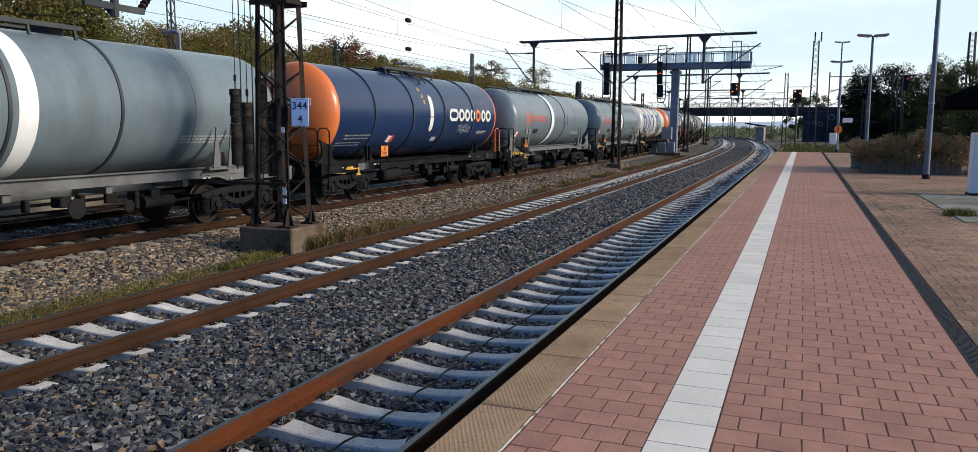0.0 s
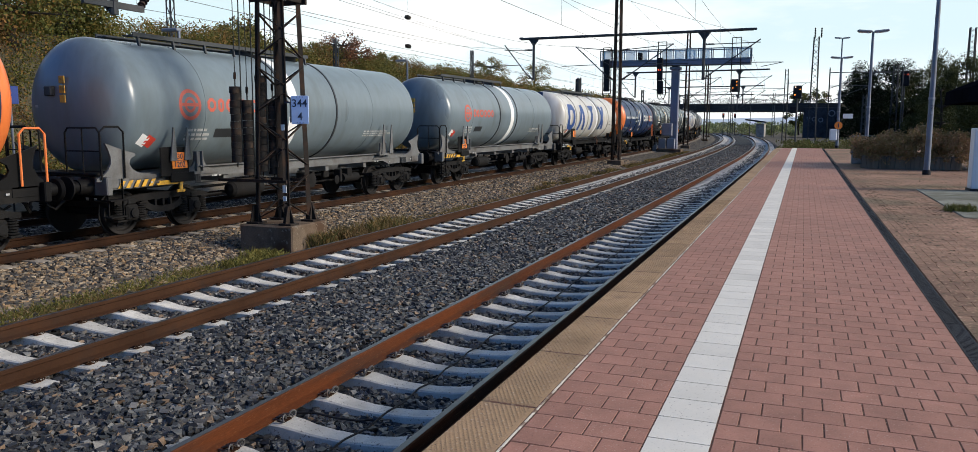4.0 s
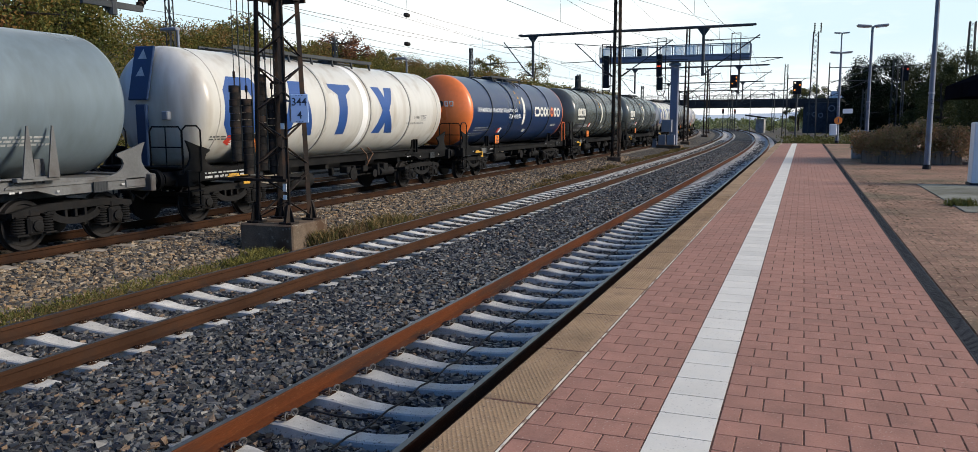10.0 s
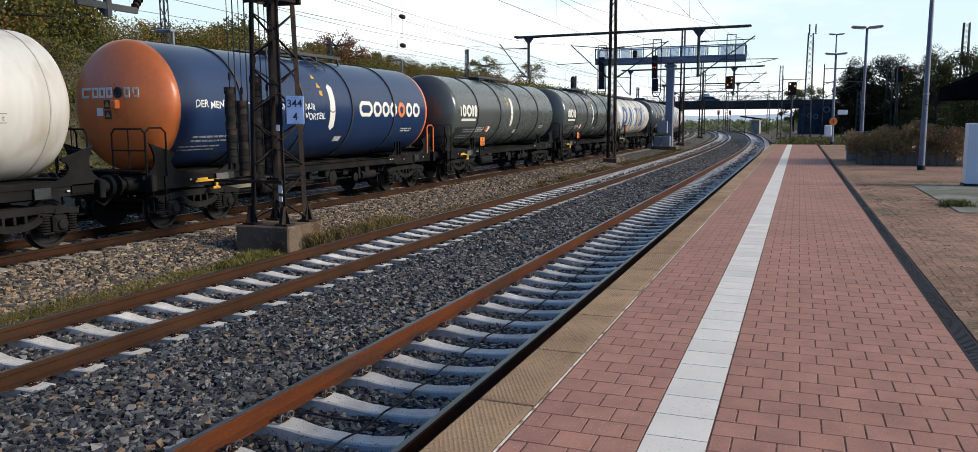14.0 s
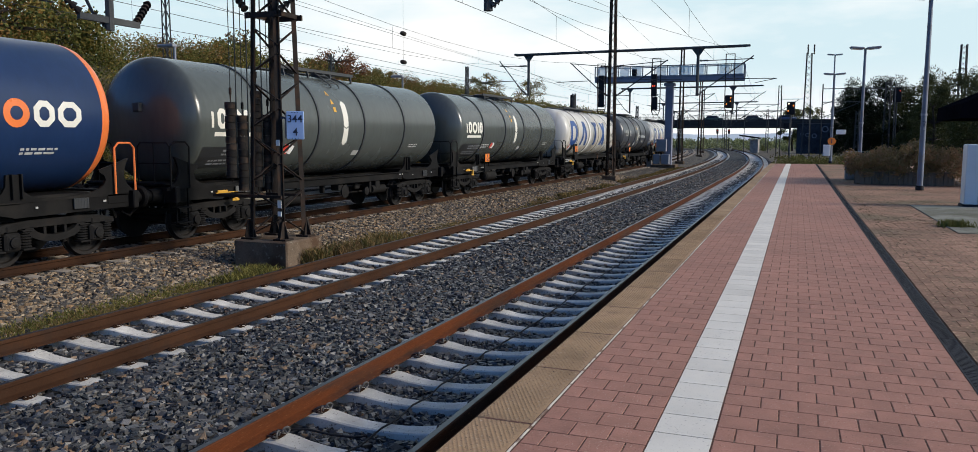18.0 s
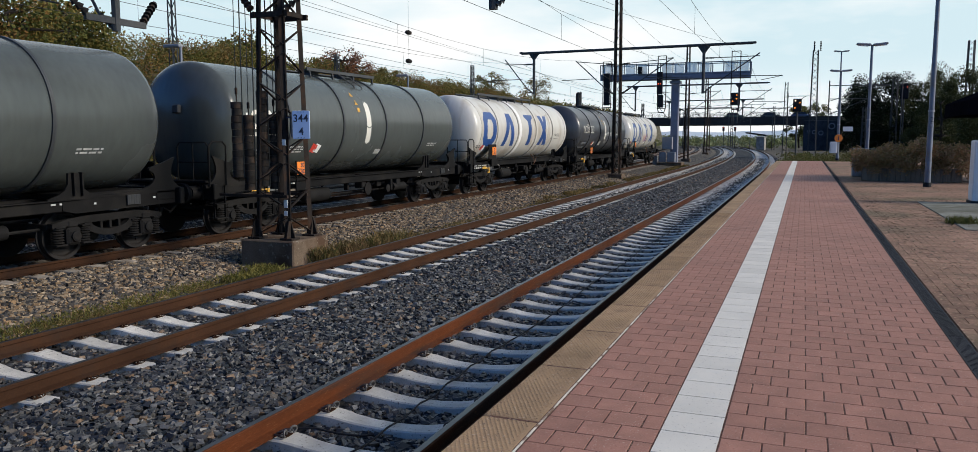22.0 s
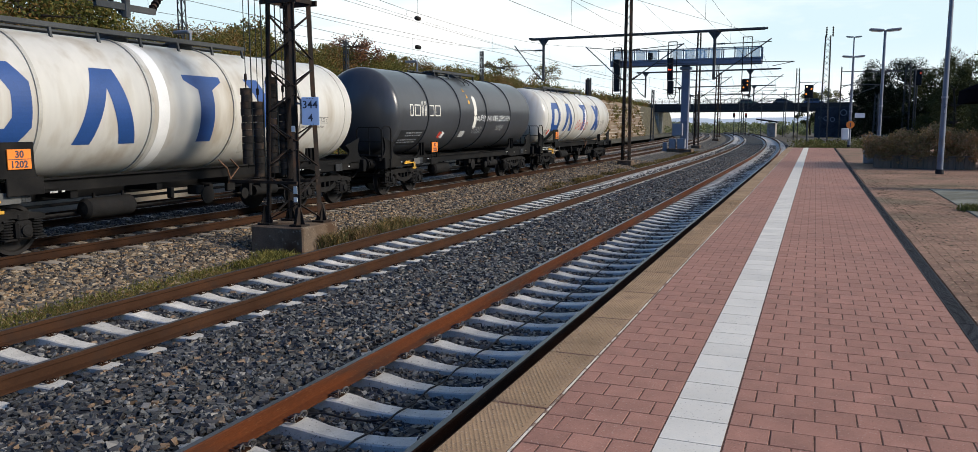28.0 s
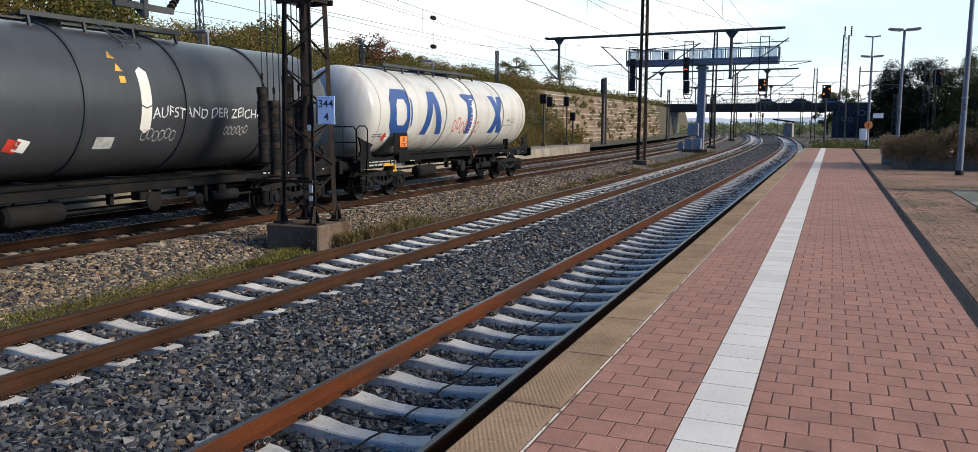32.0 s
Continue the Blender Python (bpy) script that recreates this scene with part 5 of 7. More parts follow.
WALL = surface("brown wall", (0.19, 0.135, 0.085), 0.95, var=0.3, scale=0.4, fine=5, bump=0.6, depth=0.05)
LEDGE = surface("pale ledge", (0.42, 0.37, 0.30), 0.9, var=0.25, scale=0.8, fine=10, bump=0.3)
build_wall()

low_pts = [(-20.3, -1.3), (-20.3, -0.42), (-24.6, -0.42), (-24.6, -1.3)]
whole("far_platform", sweep(low_pts, steps(-10, 74, 3.0), lambda y: bend(y) - 0.012 * max(0, y - 20)), PALE_EDGE, "low pale concrete platform beyond the goods tracks", "platform", kind="structure")
for x, y, z in ((-21.6, 23.8, 5.3), (-21.6, 42.1, 5.5)):
    t = thing("street_lamp", pose(x, y, -0.42), "slim grey lamp with a flat head on the far platform", "lamp", "lamps of the far platform")
    part("pole", Geo().tube((0, 0, 0), (0, 0, z), 0.055, 8), ZINC, t)
    part("lamp_head", Geo().box((-0.35, 0, z + 0.05), (0.75, 0.25, 0.12), 0.03), LAMP_GREY, t)
for x, y, h in ((-22.5, 24.4, 8.2), (-22.0, 52.8, 7.2), (-23.5, 37.5, 6.6)):
    lattice_mast(pose(x, y, -0.6), h, 0.14, 0.10, 0.4, "slim lattice mast on the far platform", "masts of the far platform", MAST_GREY, 0.05)
board = thing("station_sign", pose(-21.4, 15.3, 0, 0, 0, 60), "blue station sign with white letters on two posts", "sign")
part("sign_panel", Geo().box((0, 0, 2.3), (2.6, 0.06, 0.5), 0.01), STATION_BLUE, board)
part("sign_letters", flat_words(Geo(), "snöhe", 0.4, Matrix.Translation((0.5, -0.034, 2.2)) @ Matrix.Rotation(radians(90), 4, "X")), WHITE, board, "white letters")
for x in (-1.1, 1.1):
    part("sign_post", Geo().tube((x, 0.05, -0.3), (x, 0.05, 2.6), 0.035, 8), ZINC, board)


def build_bridge():
    t = thing("road_bridge", pose(0, 200, 0), "dark road bridge across the line", "bridge")
    deck = Geo().box((-40, 0, 5.0), (110, 8, 1.4), 0.05)
    for y in (-3.6, -1.2, 1.2, 3.6):
        deck.box((-20, y, 4.55), (48, 0.35, 0.6), 0.03)
    part("deck", deck, BRIDGE, t, "dark steel and concrete deck")
    for y in (-3.92, 3.92):
        part("kerb_beam", Geo().box((-40, y, 5.93), (110, 0.22, 0.48), 0.03), BRIDGE, t, "dark edge beam of the deck")
    for y in (-3.9, 3.9):
        g = Geo()
        for x in steps(-60, 15, 1.6):
            g.box((x, y, 6.6), (0.07, 0.07, 1.0))
        for z in (6.4, 6.75, 7.1):
            g.box((-22.5, y, z), (75, 0.05, 0.05))
        part("parapet", g, MAST_GREY, t, "thin railing")
    for x in (-39.5, 4.6):
        part("abutment", Geo().box((x + (-0.6 if x > 0 else -2.5), 0, 1.6), (8.6 if x > 0 else 6.5, 9, 7.2), 0.1), ABUT, t, "dark stained abutment")
    for x, z, r in ((2.0, 2.6, 0.5), (3.4, 2.4, 0.55), (5.6, 3.9, 0.75), (0.8, 2.8, 0.35)):
        part("sprayed_ring", Geo().lathe([(-4.4, r * 0.66), (-4.53, r * 0.7), (-4.53, r * 0.96), (-4.4, r)], 14, "y", (x, 0, z)), GRAF, t, "grey sprayed ring")
    part("pier", Geo().box((-36.0, 0, 1.5), (0.8, 7, 6.0), 0.05), CONCRETE, t, "pale bridge pier")
    ramp = Geo().add([(1.5, -4, 6.15), (100, -4, 6.15), (100, 6, 6.15), (1.5, 6, 6.15), (1.5, -14, -1.5), (110, -14, -1.5), (110, 12, -1.5), (1.5, 12, -1.5)], [(0, 1, 2, 3), (4, 5, 1, 0), (6, 7, 3, 2), (5, 6, 2, 1), (7, 4, 0, 3)])
    whole("road_ramp", ramp, BANK, "earth ramp of the road", "ramp", kind="structure", place=pose(6, 200, 0))


GRAF = surface("faded spray paint", (0.16, 0.17, 0.19), 0.8, var=0.3, scale=1, bump=0)
ABUT = surface("stained abutment concrete", (0.045, 0.048, 0.055), 0.9, var=0.35, scale=0.4, fine=4, bump=0.3, stain=(0.02, 0.02, 0.022), stain_at=(0.5, 0.7), stain_scale=0.6, spec=0.15)
BRIDGE = surface("dark bridge", (0.026, 0.024, 0.022), 0.85, var=0.3, scale=0.5, fine=6, bump=0.2)
build_bridge()
for x, y, h, sp in ((-1.2, 214, 10.6, 3.4), (2.5, 216, 11.6, 3.6)):
    tree(x, y, -1.3, h, sp, LEAF_WEED, 90 + int(x), "green tree behind the bridge", "trees behind the bridge", 220, 0.16, 30)
# a small station roof and a green skip beyond the platform, and signals under the bridge
hut = thing("far_canopy", pose(-9.2, 175, -1.2), "low pale station canopy near the bridge", "canopy")
part("canopy_roof", Geo().box((0, 0, 3.3), (4.0, 9, 0.3), 0.05, Matrix.Rotation(radians(8), 3, "Y")), ROOF, hut)
part("canopy_wall", Geo().box((0.9, 0, 1.4), (1.6, 7, 2.8), 0.05), CONCRETE, hut, "pale canopy wall")
skip = thing("skip", pose(5.2, 82, -1.3), "dark green steel skip beyond the platform", "skip")
part("skip_body", Geo().box((0, 0, 0.9), (1.7, 1.6, 1.5), 0.08), SKIP, skip)
part("skip_lid", Geo().box((0, 0, 1.72), (1.8, 1.7, 0.12), 0.04), SKIP, skip)
for x, y in ((-15.6, 172.0), (-13.6, 176.0)):
    mast_signal(x, y, -1.2, 3.2, 0.45, 0.9, ((0, 0.2, "red", 9.0),), "far signal showing a red lamp")
for x, y, z0, reach in ((2.19, 90, 6.75, 5.6), (2.19, 90, 5.4, 4.6), (9.3, 94, 6.9, -4.2), (-2.4, 123, 7.3, 3.0), (-2.4, 123, 5.6, -3.6), (-9.0, 150, 6.6, 7.0), (-14.0, 165, 6.2, 6.0), (-20.0, 150, 6.8, 7.5)):
    c = thing("catenary_arm", pose(x, y, 0), "thin steel arm of the overhead line", "arm", "far catenary arms")
    part("tube", Geo().tube((0, 0, z0), (reach, 0, z0), 0.045, 6), MAST_GREY, c)
    part("strut", Geo().tube((0, 0, z0 - 1.6), (reach * 0.8, 0, z0), 0.04, 6), MAST_GREY, c)
    part("post", Geo().tube((0, 0, -1.3), (0, 0, z0 + 0.5), 0.06, 8), MAST_GREY, c)
spots = []
rng = random.Random(12)
for _ in range(130):
    spots.append((rng.uniform(-1.5, 3.2), rng.uniform(57.5, 66), rng.uniform(-0.9, 0.25), rng.uniform(0.25, 0.6)))
scrub("platform_scrub", spots, 80, 0.07, LEAF_WEED, "green scrub beyond the platform end", 35)
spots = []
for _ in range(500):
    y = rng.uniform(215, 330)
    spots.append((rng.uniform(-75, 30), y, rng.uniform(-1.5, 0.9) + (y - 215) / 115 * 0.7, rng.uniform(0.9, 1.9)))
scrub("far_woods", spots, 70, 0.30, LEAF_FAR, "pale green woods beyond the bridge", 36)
spots = []
for _ in range(300):
    x = rng.uniform(8, 60)
    spots.append((x, rng.uniform(105, 180), rng.uniform(-1, 6.5), rng.uniform(1.2, 2.6)))
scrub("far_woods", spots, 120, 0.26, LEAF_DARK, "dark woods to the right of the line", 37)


def build_car(paint, label, tall=0.0):
    c = thing("car", None, label, "car", "cars on the bridge")
    g = Geo().box((0, 0, 0.62), (4.3, 1.75, 0.62), 0.12)
    part("body", g, paint, c)
    cab = Geo().add([(-1.7, -0.8, 0.9), (1.3, -0.8, 0.9), (0.75, -0.68, 1.45 + tall), (-1.35, -0.68, 1.45 + tall), (-1.7, 0.8, 0.9), (1.3, 0.8, 0.9), (0.75, 0.68, 1.45 + tall), (-1.35, 0.68, 1.45 + tall)],
                    [(0, 1, 2, 3), (7, 6, 5, 4), (0, 4, 5, 1), (1, 5, 6, 2), (2, 6, 7, 3), (3, 7, 4, 0)])
    part("cabin", cab, GLASS_DARK if not tall else paint, c, "dark glazed cabin" if not tall else "")
    for x in (-1.35, 1.35):
        for y in (-0.8, 0.8):
            part("wheel", Geo().lathe([(y - 0.1, 0.2), (y - 0.1, 0.32), (y + 0.1, 0.32), (y + 0.1, 0.2)], 14, "y", (x, 0, 0.32)), ROOF, c)
    return c


CARS = []
for paint, label, tall, lane, path in (
        ((0.05, 0.09, 0.06), "dark green car on the road bridge", 0.0, -1.9, ((0, -92), (13, -62), (17, -21), (24, -15.5), (32, -14.5))),
        ((0.04, 0.04, 0.045), "black car on the road bridge", 0.0, -1.9, ((0, -84), (12.5, -54), (16.3, -12.5), (24, -7.5), (32, -7.0))),
        ((0.05, 0.08, 0.16), "blue car on the road bridge", 0.0, -1.9, ((0, -76), (12, -46), (15.5, -6.0), (24, -0.8), (32, -0.6))),
        ((0.5, 0.52, 0.55), "white van on the road bridge", 0.75, 1.9, ((0, 50), (9, 14), (12, -8.0), (17, -38), (32, -90)))):
    m = surface("car paint " + label.split(" car")[0].split(" van")[0], paint, 0.35, var=0.08, bump=0, coat=0.3)
    CARS.append((build_car(m, label, tall), 200 + lane, path))


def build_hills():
    """A low ridge far behind the bridge, its haze put into the colour."""
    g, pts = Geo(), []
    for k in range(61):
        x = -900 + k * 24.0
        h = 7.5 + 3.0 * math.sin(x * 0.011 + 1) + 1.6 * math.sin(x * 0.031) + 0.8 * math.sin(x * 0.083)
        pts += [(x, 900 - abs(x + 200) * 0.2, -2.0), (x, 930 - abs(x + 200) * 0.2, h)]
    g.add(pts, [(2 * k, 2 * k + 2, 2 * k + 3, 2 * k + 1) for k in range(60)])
    whole("far_hill", g, HILL, "ridge on the horizon coloured pale for haze", "hill", kind="structure")


build_hills()

# ---- the train ----
# speed of the train in metres a second, every two seconds
SPEED = [5.9, 5.64, 5.23, 4.74, 4.43, 4.19, 3.97, 3.74, 3.5, 3.35, 3.4, 3.55, 3.64, 3.78, 3.94, 4.23, 4.55]


def run(t):
    """How far the train has come at t seconds."""
    d, k = 0.0, 0
    while t > 2 and k < len(SPEED) - 2:
        d, t, k = d + SPEED[k] + SPEED[k + 1], t - 2, k + 1
    return d + SPEED[k] * t + (SPEED[k + 1] - SPEED[k]) * t * t / 4


AXIS, RADIUS, HALF = 2.70, 1.44, 6.03          # height of the tank's axis, its radius, half its straight length
TANKS = {"saddle": (2.70, 1.44), "ermine": (2.65, 1.39), "cradle": (2.65, 1.39)}
PIVOT = 5.12
CACHE = {}


def shared(key, make, material, smooth=True, sharp=35):
    if key not in CACHE:
        CACHE[key] = make().mesh(key[0] if isinstance(key, tuple) else key, smooth, sharp)
        CACHE[key].materials.append(material)
    return CACHE[key]


def cap_profile(y0, direction, depth=0.55):
    return [(y0 + direction * depth * math.sin(a), max(0.0, RADIUS * math.cos(a))) for a in [math.pi / 2 * i / 10 for i in range(11)]]


def tank_geo(front, rear):
    prof = []
    if front:
        prof += list(reversed(cap_profile(-HALF, -1)))
    else:
        prof += [(-HALF + 0.02, RADIUS)]
    prof += [(y, RADIUS) for y in steps(-HALF + 0.05, HALF - 0.05, 3.0)]
    prof += cap_profile(HALF, 1) if rear else [(HALF - 0.02, RADIUS)]
    return Geo().lathe(prof, 64, "y", (0, 0, AXIS))


def ring_geo(y, w, h):
    return Geo().lathe([(y - w / 2, RADIUS - 0.01), (y - w / 2, RADIUS + h), (y + w / 2, RADIUS + h), (y + w / 2, RADIUS - 0.01)], 64, "y", (0, 0, AXIS))


def on_tank(u, a, lift=0.004):
    """The place on the tank's side that faces the platform: u along it (towards the rear), a metres of arc above its axis."""
    t = a / RADIUS
    return Vector(((RADIUS + lift) * math.cos(t), u, AXIS + (RADIUS + lift) * math.sin(t)))


def patch(g, outline, u0, a0, rows=0.09, lift=0.004):
    """Lays a flat outline (u, a) on the tank, cut into strips so that it follows the curve."""
    bm = bmesh.new()
    vs = [bm.verts.new((u + u0, a + a0, 0)) for u, a in outline]
    bm.faces.new(vs)
    lo, hi = min(a for _, a in outline) + a0, max(a for _, a in outline) + a0
    for i in range(1, int((hi - lo) / rows) + 1):
        cut = lo + i * rows
        if cut < hi - 1e-4:
            bmesh.ops.bisect_plane(bm, geom=bm.verts[:] + bm.edges[:] + bm.faces[:], plane_co=(0, cut, 0), plane_no=(0, 1, 0))
    bmesh.ops.triangulate(bm, faces=bm.faces[:])
    bm.verts.index_update()
    g.add([on_tank(v.co.x, v.co.y, lift) for v in bm.verts], [tuple(v.index for v in f.verts) for f in bm.faces])
    bm.free()
    return g


def rect(w, h, x=0.0, y=0.0):
    return [(x - w / 2, y - h / 2), (x + w / 2, y - h / 2), (x + w / 2, y + h / 2), (x - w / 2, y + h / 2)]


def ring_patches(g, u, a, r, w, n=20, squash=1.0):
    for i in range(n):
        t0, t1 = 2 * math.pi * i / n, 2 * math.pi * (i + 1) / n
        patch(g, [(squash * r * math.cos(t0), r * math.sin(t0)), (squash * r * math.cos(t1), r * math.sin(t1)),
                  (squash * (r - w) * math.cos(t1), (r - w) * math.sin(t1)), (squash * (r - w) * math.cos(t0), (r - w) * math.sin(t0))], u, a, 0.2)
    return g


def tank_words(g, words, u, a, size, bold=0.0, wobble=0.0, lift=0.005, seed=1):
    vs, fs = text_faces(words, size, bold)
    rng = random.Random(seed)
    ph = [rng.uniform(0, 6) for _ in range(3)]
    return g.add([on_tank(u + x, a + y + wobble * (math.sin(x * 9 + ph[0]) * 0.5 + math.sin(x * 23 + ph[1]) * 0.5), lift) for x, y, _ in vs], fs)


FACING = Matrix(((0, 0, 1, 0), (1, 0, 0, 0), (0, 1, 0, 0), (0, 0, 0, 1)))     # u along y, w up, normal to +x


def bogie_frame():
    """Side frames with a bellied lower chord, axle boxes between nests of coil springs, brake beams."""
    g = Geo()
    for s in (-1, 1):
        x = s * 1.02
        side = Matrix.Translation((x - 0.065, 0, 0)) @ FACING
        g.plate([(-1.34, 0.64), (-0.62, 0.69), (0.62, 0.69), (1.34, 0.64), (1.34, 0.73), (0.98, 0.80), (0.56, 0.83), (-0.56, 0.83), (-0.98, 0.80), (-1.34, 0.73)], 0.13, side)
        belly = [(math.cos(radians(180 + k * 18)), math.sin(radians(180 + k * 18))) for k in range(11)]
        outer, inner = [(0.64 * u, 0.70 + 0.30 * w) for u, w in belly], [(0.47 * u, 0.70 + 0.17 * w) for u, w in belly]
        for k in range(10):
            g.plate([outer[k], outer[k + 1], inner[k + 1], inner[k]], 0.13, side)
        for y in (-0.22, 0.0, 0.22):
            g.box((x, y, 0.63), (0.11, 0.06, 0.18), 0.008)
        for y in (-0.9, 0.9):
            g.box((x, y, 0.47), (0.22, 0.32, 0.33), 0.04)
            g.box((x + s * 0.10, y, 0.47), (0.06, 0.24, 0.24), 0.03)
            g.lathe([(x + s * 0.12, 0.10), (x + s * 0.165, 0.10), (x + s * 0.175, 0.07)][::s], 14, "x", (0, y, 0.47))
            g.box((x, y, 0.70), (0.18, 0.22, 0.12), 0.02)
            for d in (-0.29, 0.29):
                g.tube((x, y + d, 0.33), (x, y + d, 0.64), 0.06, 10)
                for k in range(6):
                    g.lathe([(0.345 + k * 0.049, 0.085), (0.358 + k * 0.049, 0.112), (0.374 + k * 0.049, 0.112), (0.387 + k * 0.049, 0.085)], 14, "z", (x, y + d, 0))
                g.box((x, y + d, 0.32), (0.24, 0.24, 0.035), 0.008)
                g.box((x, y + d, 0.65), (0.22, 0.22, 0.03), 0.008)
    g.box((0, 0, 0.74), (2.0, 0.42, 0.2), 0.03)
    for y in (-1.3, 1.3):
        g.box((0, y, 0.66), (1.9, 0.09, 0.12), 0.015)
    for y in (-0.42, 0.42):
        g.tube((-0.8, y, 0.42), (0.8, y, 0.42), 0.035, 8)
        for s in (-1, 1):
            g.box((s * 0.76, y, 0.46), (0.11, 0.09, 0.3), 0.02)
    return g


def wheelset():
    g = Geo()
    g.tube((-0.8, 0, 0), (0.8, 0, 0), 0.09, 12)
    for s in (-1, 1):
        g.lathe([(s * 0.685, 0.12), (s * 0.69, 0.37), (s * 0.68, 0.49), (s * 0.705, 0.492), (s * 0.715, 0.465), (s * 0.815, 0.455), (s * 0.815, 0.39), (s * 0.77, 0.37), (s * 0.765, 0.15), (s * 0.84, 0.13), (s * 0.84, 0.08)][::s], 28, "x")
        for k in range(4):
            a = k * math.pi / 2 + 0.3
            g.tube((s * 0.76, 0.27 * math.cos(a), 0.27 * math.sin(a)), (s * 0.79, 0.27 * math.cos(a), 0.27 * math.sin(a)), 0.03, 6)
    return g


def sill_geo(kind):
    g = Geo()
    for s in (-1, 1):
        x = s * 1.17
        if kind == "cradle":
            # deep frame with sloping ends that carries the whole tank
            g.plate([(-6.75, 0.98), (-6.75, 1.2), (-5.6, 1.22), (-4.2, 1.34), (4.2, 1.34), (5.6, 1.22), (6.75, 1.2), (6.75, 0.98), (4.6, 0.98), (4.2, 1.1), (-4.2, 1.1), (-4.6, 0.98)], 0.09, Matrix.Translation((x - 0.045, 0, 0)) @ FACING)
            g.box((x + s * 0.05, 0, 1.335), (0.16, 8.4, 0.03), 0.006)
        else:
            g.box((x, 0, 1.06), (0.09, 8.6, 0.22), 0.015)
            g.box((x + s * 0.03, 0, 1.165), (0.15, 8.6, 0.02), 0.004)
            for e in (-1, 1):
                g.plate([(e * 6.75, 0.92), (e * 6.75, 1.2), (e * 4.1, 1.2), (e * 3.9, 1.14), (e * 3.9, 0.97), (e * 4.2, 0.9)][::-e], 0.12, Matrix.Translation((x - 0.06, 0, 0)) @ FACING)
        for e in (-1, 1):
            g.box((x + s * 0.06, e * 6.45, 1.1), (0.03, 0.5, 0.18), 0.004)
    g.box((0, 0, 1.0), (0.5, 13.2, 0.3), 0.02)
    for y in (-3.2, -1.1, 1.1, 3.2):
        g.box((0, y, 1.03), (2.3, 0.16, 0.18), 0.01)
    for e in (-1, 1):
        g.box((0, e * 6.8, 1.07), (2.75, 0.14, 0.36), 0.02)
    return g


def saddle_geo(e, kind):
    """The bearing plates between frame and tank over one bogie."""
    g = Geo()
    for s in (-1, 1):
        # the horned side plate that runs from the frame up to the tank, hollowed over the bogie
        out = [(1.95, 1.16), (1.94, 1.22), (1.78, 1.27), (1.66, 1.36), (1.58, 1.50), (1.58, 1.64), (1.64, 1.80), (1.70, 1.90), (1.40, 1.80), (0.96, 1.68), (0.96, 1.64), (1.08, 1.58), (1.12, 1.48),
               (1.06, 1.38), (0.92, 1.30), (0.70, 1.25), (0.40, 1.22), (0.0, 1.20), (-0.36, 1.22), (-0.54, 1.27), (-0.66, 1.35), (-0.73, 1.46), (-0.75, 1.66), (-1.00, 1.66), (-1.02, 1.46),
               (-1.09, 1.35), (-1.22, 1.27), (-1.46, 1.20), (-1.48, 1.16)]
        pts = [(e * (u + 0.05) + e * 5.0, z) for u, z in out]
        g.plate(pts[::-1] if e > 0 else pts, 0.05, Matrix.Translation((s * 1.22 - 0.025, 0, 0)) @ FACING)
        for u in (-0.74, -0.92):
            g.box((s * 1.26, e * (u + 5.05), 1.45), (0.10, 0.03, 0.44), 0.006)
    g.box((0, e * PIVOT, 1.2), (2.2, 1.9, 0.12), 0.02)
    return g


def buffer_geo():
    g = Geo().lathe([(0.0, 0.17), (0.05, 0.15), (0.30, 0.15), (0.30, 0.12), (0.46, 0.12), (0.47, 0.2), (0.51, 0.24), (0.53, 0.23), (0.545, 0.0)], 18, "y")
    return g.box((0, 0.01, 0), (0.36, 0.03, 0.36), 0.01)


def end_deck_geo():
    return Geo().box((0, -6.62, 1.30), (2.3, 0.62, 0.05), 0.008)


def end_rail_geo(x0, x1):
    g = Geo().pipe([(x0, -6.88, 1.3), (x0, -6.88, 2.1), (x0 + 0.08, -6.88, 2.2), (x1 - 0.08, -6.88, 2.2), (x1, -6.88, 2.1), (x1, -6.88, 1.3)], 0.02, 6)
    g.tube((x0, -6.88, 1.75), (x1, -6.88, 1.75), 0.016, 6)
    return g.tube(((x0 + x1) / 2, -6.88, 1.3), ((x0 + x1) / 2, -6.88, 2.2), 0.014, 6)


def side_rail_geo(s):
    return Geo().pipe([(s * 1.28, -6.9, 1.2), (s * 1.28, -6.9, 2.12), (s * 1.28, -6.78, 2.22), (s * 1.28, -6.45, 2.22), (s * 1.28, -6.33, 2.12), (s * 1.28, -6.33, 1.2)], 0.02, 6)


def footstep_geo(s):
    g = Geo()
    for z in (0.45, 0.78):
        g.box((s * 1.26, -6.62, z), (0.26, 0.40, 0.03), 0.005)
    for y in (-6.80, -6.44):
        g.beam((s * 1.3, y, 0.42), (s * 1.3, y, 1.2), 0.04, 0.015)
    return g


def coupling_geo(e):
    g = Geo()
    g.box((0, e * 6.95, 1.04), (0.12, 0.24, 0.16), 0.02)
    g.tube((0, e * 7.0, 1.0), (0, e * 7.32, 0.82), 0.04, 8)
    for x in (-0.45, 0.45):
        g.pipe([(x, e * 6.88, 0.95), (x, e * 7.05, 0.80), (x * 0.8, e * 7.2, 0.62), (x * 0.6, e * 7.32, 0.72)], 0.03, 6)
    return g


